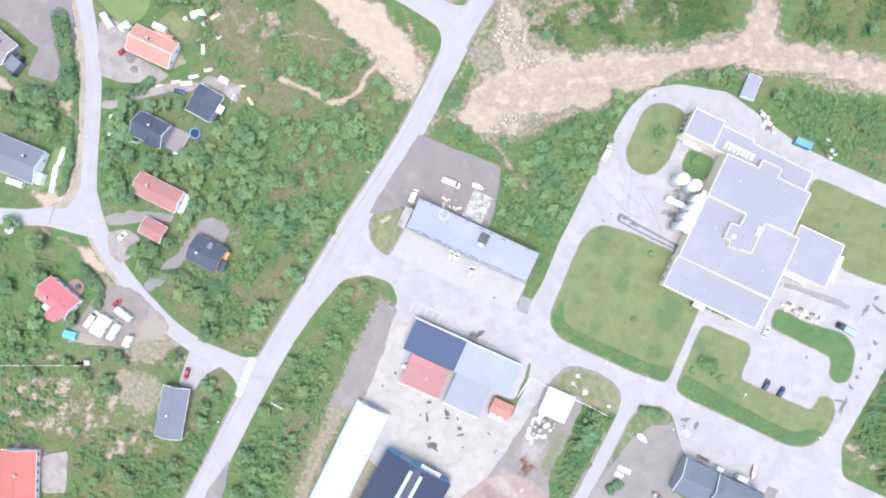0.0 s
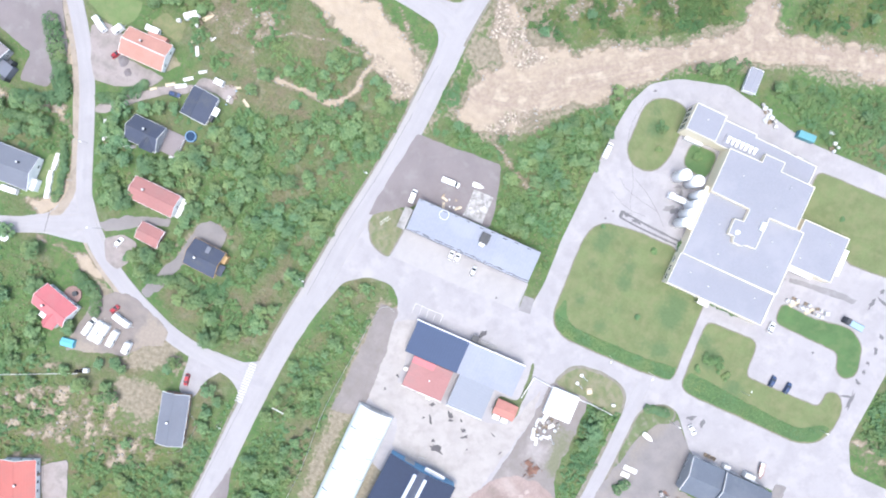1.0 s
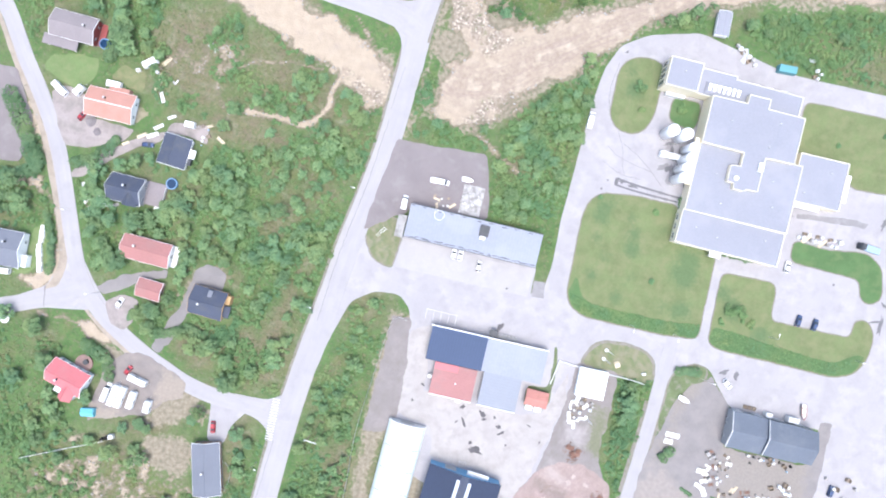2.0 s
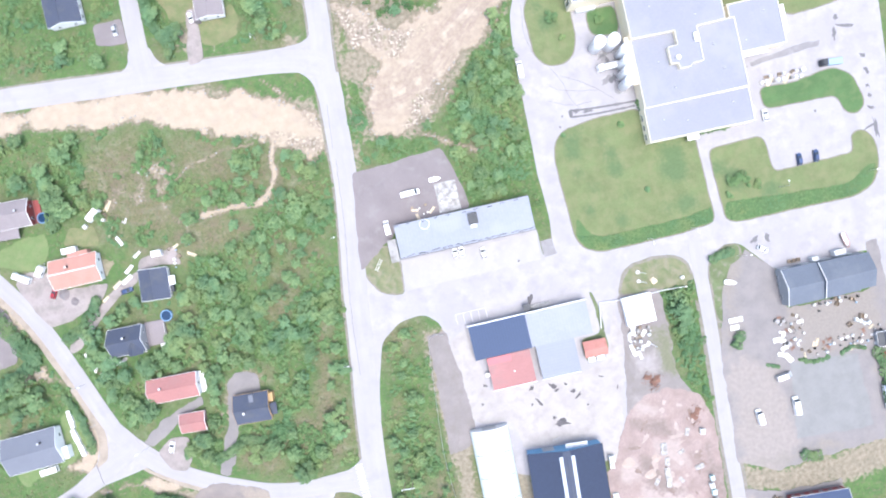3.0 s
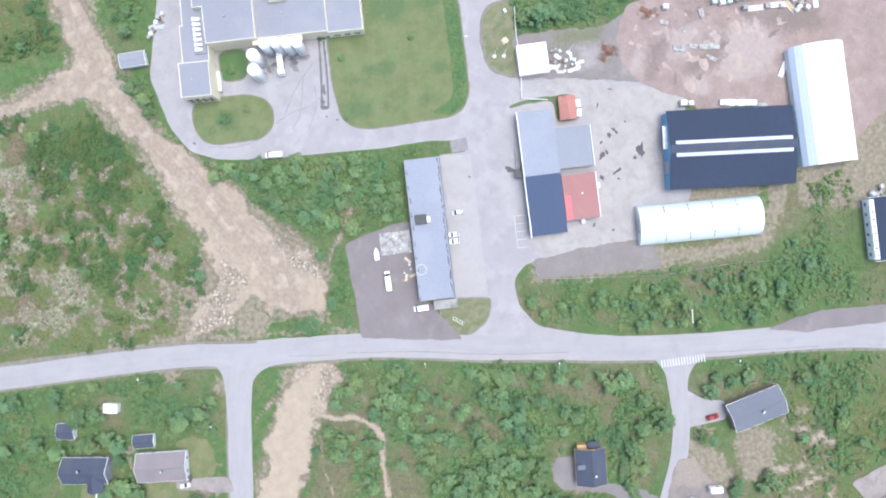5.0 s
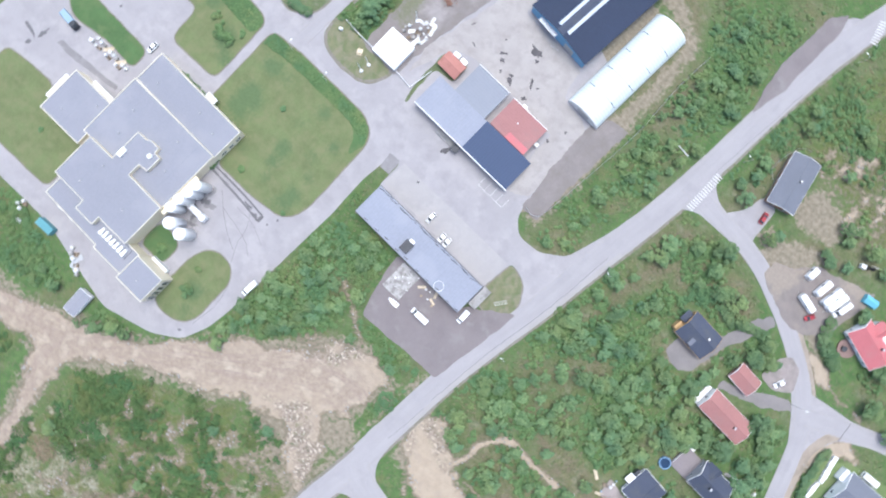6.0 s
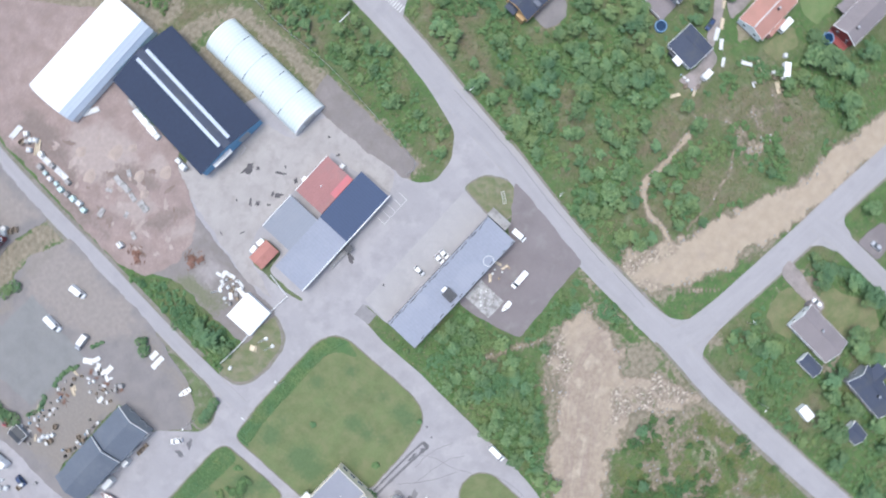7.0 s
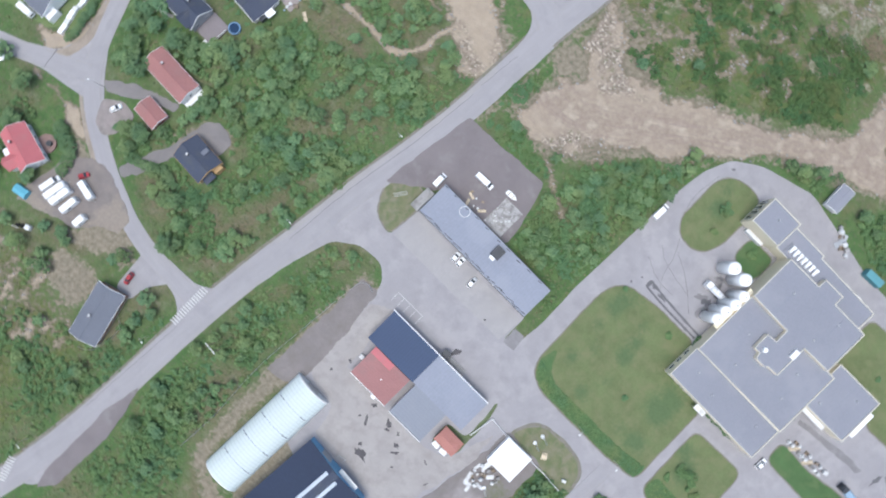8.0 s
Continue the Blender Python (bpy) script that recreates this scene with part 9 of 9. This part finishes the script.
ob = sheet("asphalt_patch", uneven([Vector(q) for q in ((120.6, 41.9), (129.2, 43.5), (138.1, 44.6), (146.8, 44.4), (146.1, 42.7), (137.1, 41.9), (128.6, 41.4), (120.7, 40.2))], 0.5, 0.8), 0.047, DARKER_ASPHALT, 0.012)
tagged(ob, "long dirty strip on the asphalt beside the dairy", "patch", kind="structure")
# darker spots on the asphalt beside the tanks and by the east wing
for x, y, rx, ry in ((72.5, 44.5, 2.2, 3.2), (68.8, 47.2, 2.6, 1.2), (69.5, 55.2, 2.4, 1.4), (118, 40.5, 3.0, 1.6)):
    tar_patch(x, y, rx, ry, DARKER_ASPHALT, 0.0465)
ob = sheet("asphalt_patch", uneven([Vector(q) for q in ((33.2, -4.6), (37.2, -4.4), (38.2, -10.2), (33.4, -10.6))], 0.3), 0.05, DARKER_ASPHALT, 0.012)
tagged(ob, "rectangular darker asphalt patch at the corner", "patch", kind="structure")


def crack(points, width, z):
    pts = smooth_line(points, 1.0)
    left, right = [], []
    for i, p in enumerate(pts):
        d = (pts[min(i + 1, len(pts) - 1)] - pts[max(i - 1, 0)]).normalized()
        side = Vector((-d.y, d.x))
        q = p + side * 0.35 * noise.noise(Vector((p.x * 0.5, p.y * 0.5, 1)))
        w = width * (0.6 + 0.7 * abs(noise.noise(Vector((p.x * 0.8, p.y * 0.8, 5)))))
        left.append(q - side * w / 2)
        right.append(q + side * w / 2)
    ob = sheet("asphalt_crack", left + right[::-1], z, CRACK, 0.01)
    tagged(ob, "long dark seam crack in the asphalt", "crack", kind="structure")


crack([(-32.6, 40), (-33.8, 25), (-35.5, 10), (-37.9, -6), (-39.4, -20), (-40.6, -38)], 0.24, 0.092)
crack([(-31.4, 60), (-33.0, 44)], 0.18, 0.092)
crack([(-140.1, -57.2), (-140.6, -53.5), (-141.1, -49.5)], 0.5, 0.125)
crack([(-46.0, -85), (-47.2, -105), (-48, -125)], 0.2, 0.092)
for pts in ([(47.5, 50), (52, 47), (58, 45.5), (66, 44)], [(50, 56), (53, 50), (55, 43), (57.5, 39)], [(53, 52), (62, 47), (70, 40)], [(47, 44), (54, 41), (62, 40.6)], [(45, 62), (43.5, 70), (44.5, 80)]):
    crack(pts, 0.2, 0.047)


def lamp_post(x, y, turn):
    e = thing("street_lamp", x, y, turn, "grey street lamp post at the roadside", "street lamp", "street lamps", z=-0.05)
    part("pole", tube((0, 0, -0.1), (0, 0, 6.5), 0.09, 8, None, 0.06), STEEL, e)
    part("arm", tube((0, 0, 6.4), (1.3, 0, 6.8), 0.05, 6), STEEL, e)
    part("lamp_head", box(0.75, 0.3, 6.74, 6.9, 1.6, 0, 0.04), WHITE, e, "pale lamp head")
    part("base_plate", cylinder(0.18, 0.16, -0.1, 0.25, sides=10), CONCRETE, e)


for x, y, t in ((-39.6, 12.4, 0), (-44.6, -33.0, 0), (-50.2, -94.2, 0), (-53.6, -146, 0), (-34.4, 110, 0), (-51.6, 88.6, -90), (121.6, -4, 90), (87.2, -11.6, -90), (154.4, -5, 180), (101.8, -25, 0), (71, -12.0, -90), (-121, -47, 200), (-139, -20, 0)):
    lamp_post(x, y, t)


e = thing("utility_pole", -31.5, -78.8, -3, "wooden power pole pair with a pale crossarm in the scrub", "utility pole", z=-0.1)
for k in (-1, 1):
    part("pole", tube((1.4 * k, 0, -0.2), (1.4 * k, 0, 9.2), 0.14, 8, None, 0.11), WOOD, e, "weathered wooden pole")
    part("insulator", cylinder(0.1, 0.14, 9.15, 9.5, 2.0 * k, 0, 8), WHITE, e, "white insulator")
part("crossarm", box(4.6, 0.26, 8.9, 9.15), WHITE_DIRTY, e, "pale crossarm")
part("insulator", cylinder(0.1, 0.14, 9.15, 9.5, 0, 0, 8), WHITE, e, "white insulator")


def fence(points, label, rails=True, material=None, thick=0.03):
    e = thing("fence", 0, 0, 0, label, "fence", "wire fences")
    pts = smooth_line(points, 3.0)
    for p in pts:
        part("post", tube((p.x, p.y, -0.3), (p.x, p.y, 1.35), 0.045, 6), STEEL, e)
    if rails:
        for z in (0.5, 1.3):
            for p, q in zip(pts, pts[1:]):
                part("rail", tube((p.x, p.y, z), (q.x, q.y, z), thick, 4), material or STEEL, e)


fence([(-8.4, -30.2), (-13.6, -30.8), (-15.6, -50), (-17.2, -74), (-16, -95.5), (-16.4, -111)], "thin grey wire fence along the scrub", material=STEEL, thick=0.035)
fence([(49.3, -30.9), (57, -31.5)], "low steel fence between hut and tent", material=WHITE, thick=0.08)
fence([(49.3, -30.6), (47.9, -40)], "low steel fence beside the shops", material=WHITE, thick=0.08)
fence([(67.8, -31.5), (74, -31.4), (81.3, -31.8)], "low steel fence behind the tent", material=WHITE, thick=0.08)
fence([(-64.5, -96), (-58.4, -99), (-60, -110.5), (-64, -113)], "low fence around the grey-roofed house")
fence([(-135.2, -113.4), (-118.9, -105.7), (-106.6, -100)], "long pale garden fence in the scrub", material=WHITE_DIRTY, thick=0.06)
# flagpoles, a table and a box on the green
for x, y in ((65.2, -23.1), (64.9, -26.4), (63.7, -48.9)):
    e = thing("flagpole", x, y, 0, "bare white flagpole on a pale round base", "flagpole", "flagpoles by the tent")
    part("base", cylinder(0.7, 0.6, -0.2, 0.45, sides=16), WHITE, e, "pale round concrete base")
    part("pole", tube((0, 0, 0.4), (0, 0, 9.0), 0.16, 8, None, 0.1), WHITE, e)
    part("finial", cylinder(0.12, 0.05, 9.0, 9.2, sides=8), STEEL, e)
e = thing("picnic_table", 70.1, -27.3, 30, "weathered wooden picnic table on the grass", "table")
part("tabletop", box(1.9, 1.2, 0.72, 0.78), WOOD_PALE, e)
for s in (-1, 1):
    part("bench", box(1.9, 0.36, 0.42, 0.48, 0, s * 0.95), WOOD_PALE, e)
    part("trestle", box(0.1, 1.9, -0.1, 0.72, s * 0.6, 0), WOOD, e)
e = thing("utility_box", 80.3, -28.3, 20, "small white cabinet on the grass verge", "cabinet")
part("body", box(1.2, 0.8, -0.1, 1.1, bevel=0.04), WHITE, e)
part("lid", box(1.3, 0.9, 1.1, 1.18, bevel=0.03), WHITE_DIRTY, e)
e = thing("stone_path", -72, 136, 0, "curved pale paved path in a garden", "path", kind="structure")
pp = smooth_line([(-81, 138.6), (-77, 134), (-72.4, 131.6), (-69, 134)], 1.0)
sheet("paving", [Vector((p.x - 0 + 72, p.y - 136 - 1.1)) for p in pp] + [Vector((p.x + 72, p.y - 136 + 1.1)) for p in reversed(pp)], 0.05, WHITE_DIRTY, 0.15, e)

# ---- planted green: hedges, lawn bushes, ditch grass ----


def hedge(points, width, height, label, seed, material=None):
    pts = smooth_line(points, width * 0.55)
    r = np.random.default_rng(seed)
    n = len(pts)
    c = np.stack([[p.x for p in pts], [p.y for p in pts], np.full(n, height * 0.5)], 1) + r.normal(0, 0.25, (n, 3)) * [1, 1, 0.4]
    e = thing("hedge", 0, 0, 0, label, "hedge", "garden hedges")
    for k in range(0, n, 2):
        part("stem", tube((c[k, 0], c[k, 1], -0.3), (c[k, 0], c[k, 1], height * 0.6), 0.06, 5), BARK, e)
    ob = quads_object("foliage", leaf_cloud(c, width * r.uniform(0.45, 0.7, n), height * r.uniform(0.45, 0.65, n), int(70 * (width / 2.4) ** 1.6), 0.32, seed + 1), material or LEAF_HEDGE)
    ob.parent = e


hedge([(-140.4, -2.4), (-134.6, 0.9), (-130.2, 4.6), (-127.6, 8.6)], 3.6, 2.4, "thick clipped hedge between drives", 61)
hedge([(-168.9, 16.2), (-164.4, 9.8), (-160.8, 3.8), (-157, -2), (-154.4, -6.2)], 5.4, 3.0, "broad hedge of leafy shrubs along the road", 62)
hedge([(-154.4, -8.4), (-157.4, -10.1), (-163.1, -12.4), (-170, -14.6)], 4.2, 2.6, "broad hedge along the sandy path", 63)
hedge([(-172, -23), (-163, -20.5), (-155, -18.5)], 3.4, 2.4, "leafy hedge along the sandy path", 64)
hedge([(-146.5, -23), (-142.5, -33), (-141, -44)], 2.4, 1.8, "narrow hedge along the road", 65)
hedge([(-137.2, 38), (-135.6, 47), (-137, 56)], 4.0, 3.0, "tall hedge beside the red-gabled house", 66)
hedge([(-82, 92.4), (-85.5, 98.4), (-87.4, 106.2), (-87.6, 114.4), (-88.6, 123.7)], 3.6, 2.6, "hedge of shrubs along the lane", 67)
hedge([(-98, -57), (-92.5, -55.5), (-87, -52.5), (-80, -53.5)], 3.2, 2.0, "garden hedge before the dark-roofed house", 68)
hedge([(-121, -66.5), (-112.5, -70.5), (-110.5, -76)], 4.0, 2.6, "hedge beside the red-roofed house", 69)
hedge([(92.5, -24), (99, -23)], 3.4, 2.0, "shrubs at the street corner", 70)
hedge([(93.6, -56), (96.4, -53), (95, -57)], 2.6, 2.2, "shrubs at the gravel lot", 71)
hedge([(98, 21.6), (108, 21.4)], 1.8, 1.2, "low planting along the dairy wall", 72)
hedge([(78.4, 36.5), (79.0, 30)], 2.0, 1.6, "shrub against the dairy wall", 73, LEAF)
hedge([(110.4, -100.6), (114.4, -101.8)], 3.2, 1.8, "rough shrubs between two yards", 74)
hedge([(144, -70), (145, -79), (144, -88)], 3.8, 2.0, "rough shrubs at the end of the lot", 75)
hedge([(116, -67), (122, -68.4), (126, -67.6)], 1.2, 0.7, "weedy shrubs between stored goods", 76)
hedge([(131, -67.4), (136, -66), (139, -67.4)], 1.3, 0.7, "weedy shrubs between stored goods", 77)
hedge([(104, -66), (107.5, -67.6)], 1.1, 0.7, "weedy shrubs between stored goods", 78)
# bushes on the lawns
for k, (x, y, r0, h) in enumerate(((105.8, 2.4, 3.4, 2.2), (109.6, 0.8, 2.2, 1.5), (54.0, 73.2, 2.3, 1.8), (56.5, 65.2, 1.4, 1.0), (49.6, 31.0, 0.8, 0.7), (70.6, 69, 2.0, 1.2), (114, -1, 1.6, 1.0), (103, -3, 1.3, 0.9), (145, 77, 1.2, 0.5), (129, 70, 1.1, 0.5), (70, 30, 1.4, 0.9), (75, 5, 1.2, 0.8))):
    e = thing("bush", x, y, 0, "low green bush on the lawn", "bush", "bushes on the lawns", z=0.16)
    part("stem", tube((0, 0, -0.2), (0.1, 0, h * 0.7), 0.06, 5), BARK, e)
    r = np.random.default_rng(80 + k)
    c = np.stack([r.normal(0, r0 * 0.4, 9), r.normal(0, r0 * 0.4, 9), r.uniform(0.3, 0.8, 9) * h], 1)
    ob = quads_object("foliage", leaf_cloud(c, np.full(9, r0 * 0.4), np.full(9, h * 0.4), 40, 0.26, 90 + k), LEAF)
    ob.parent = e
f = thing("bicycle_rack", -25.6, -0.6, 55, "white steel bicycle rack on the weedy island", "rack", z=0.05)
for k in range(6):
    x = -2.0 + 0.8 * k
    hoop = tube((x, -0.5, 0), (x, -0.5, 0.75), 0.05, 5)
    tube((x, -0.5, 0.75), (x, 0.5, 0.75), 0.05, 5, hoop)
    tube((x, 0.5, 0.75), (x, 0.5, 0), 0.05, 5, hoop)
    part("hoop", hoop, WHITE, f)
for y in (-0.5, 0.5):
    part("rail", tube((-2.2, y, 0.06), (2.2, y, 0.06), 0.05, 5), WHITE, f)
# the unmown strips and corners
for name, outline, z in (("ditch_large", [(46.2, -5.6), (49.2, -10.6), (55.4, -12.8), (84, -12.2), (95.9, -11), (96, -6), (84, -7.6), (56, -8), (51, -5.6), (48, 1)], 0.20),
                         ("ditch_front", [(100.6, -10.8), (104, -12.6), (125, -12.5), (147, -12.7), (154, -10.2), (157.6, -3), (155, -2.6), (146.6, -8), (125, -7), (101, -5)], 0.20),
                         ("verge_green", [(62, -21.6), (68.4, -19.8), (78, -20.2), (82.8, -23.6), (84, -32), (68.5, -30.6), (58, -30), (58.6, -26)], 0.05),
                         ("island_west", [(-31, -1), (-29.4, -6.6), (-25.6, -11), (-18.8, -12.8), (-18.2, 2), (-22.5, 6), (-30, 1.5)], 0.04),
                         ("verge_lot", [(89.9, -46), (90.7, -27), (97, -20.6), (103, -21), (102, -27.5), (97, -30), (94.6, -37), (94.2, -50)], 0.06),
                         ("strip_hut", [(46.4, -26), (47.6, -26.4), (49, -33), (49.4, -48.5), (40.4, -51), (39.8, -42.5), (47.4, -41.6), (47.6, -33)], 0.05), *((name, outline, 0.03) for name, outline in GARDENS.items())):
    m = DRY_GRASS if name.startswith("dry") else GARDEN_RICH if name in ("garden_lawn_large", "garden_lawn_west") else GARDEN_LAWN if name.startswith("garden") else VERGE_DRY if name in ("verge_green", "island_west") else WEEDS if name in ("verge_lot", "strip_hut") else LAWN_RICH
    ob = sheet(name, uneven(rounded(outline, 2.0), 1.8 if name.startswith("dry") else 1.1 if name.startswith("garden") else 0.4), z, m, 0.25)
    tagged(ob, "weedy gravel and thin grass" if m in (WEEDS, VERGE_DRY) else "longer grass of an unmown verge" if m is LAWN_RICH else "dry yellowed grass" if m is DRY_GRASS else "bright green garden grass" if m is GARDEN_RICH else "short garden grass", "grass", kind="structure")
# grass tufts along lawn edges and verges
tuft_rng = np.random.default_rng(44)
spots = []
for outline in ([(46.2, -5.6), (49.2, -10.6), (55.4, -12.8), (84, -12.2), (95.9, -11), (96, -6), (84, -7.6), (56, -8)], [(100.6, -10.8), (104, -12.6), (147, -12.7), (157.6, -3), (146.6, -8), (101, -5)],
                [(-31, -1), (-29.4, -6.6), (-25.6, -11), (-18.8, -12.8), (-18.2, 2), (-22.5, 6)], [(89.9, -46), (90.7, -27), (97, -20.6), (103, -21), (97, -30), (94.2, -50)]):
    p = np.array(outline)
    x, y = tuft_rng.uniform(p[:, 0].min(), p[:, 0].max(), 1600), tuft_rng.uniform(p[:, 1].min(), p[:, 1].max(), 1600)
    k = inside(outline, x, y)
    spots.append(np.stack([x[k], y[k]], 1))
s = np.concatenate(spots)[:1500]
rr = tuft_rng.uniform(0.2, 0.5, len(s))
tagged(quads_object("ditch_tufts", leaf_cloud(np.stack([s[:, 0], s[:, 1], np.full(len(s), 0.2)], 1), rr, rr * 0.6, 10, 0.16, 45), LEAF), "long grass tufts in the ditches", "grass", kind="stuff")
# stones at the edge of the bare soil
srng = np.random.default_rng(55)
verts, faces = [], []
cube = np.array([(-1, -1, -0.6), (1, -1, -0.6), (1, 1, -0.6), (-1, 1, -0.6), (-0.7, -0.7, 0.6), (0.7, -0.7, 0.6), (0.7, 0.7, 0.6), (-0.7, 0.7, 0.6)])
quads = [(3, 2, 1, 0), (4, 5, 6, 7), (0, 1, 5, 4), (1, 2, 6, 5), (2, 3, 7, 6), (3, 0, 4, 7)]
x, y = srng.uniform(-190, 170, 30000), srng.uniform(-130, 180, 30000)
edge = soil_amount(x, y)
keep = (edge > 0.35) & (edge < 0.97) & ~built_over(x, y, 0.5)
for px, py in list(zip(x[keep], y[keep]))[:2400]:
    size = srng.uniform(0.12, 0.5)
    t = srng.uniform(0, 6.28)
    c, s_ = math.cos(t), math.sin(t)
    b = len(verts)
    for u, v, w in cube * srng.uniform(0.7, 1.2, (8, 3)):
        verts.append((px + (u * c - v * s_) * size, py + (u * s_ + v * c) * size * 0.8, w * size * 0.8 - 0.12))
    faces += [tuple(b + i for i in q) for q in quads]
tagged(mesh_object("loose_stones", verts, faces, STONE), "loose pale stones on the bare soil", "stones", kind="stuff")
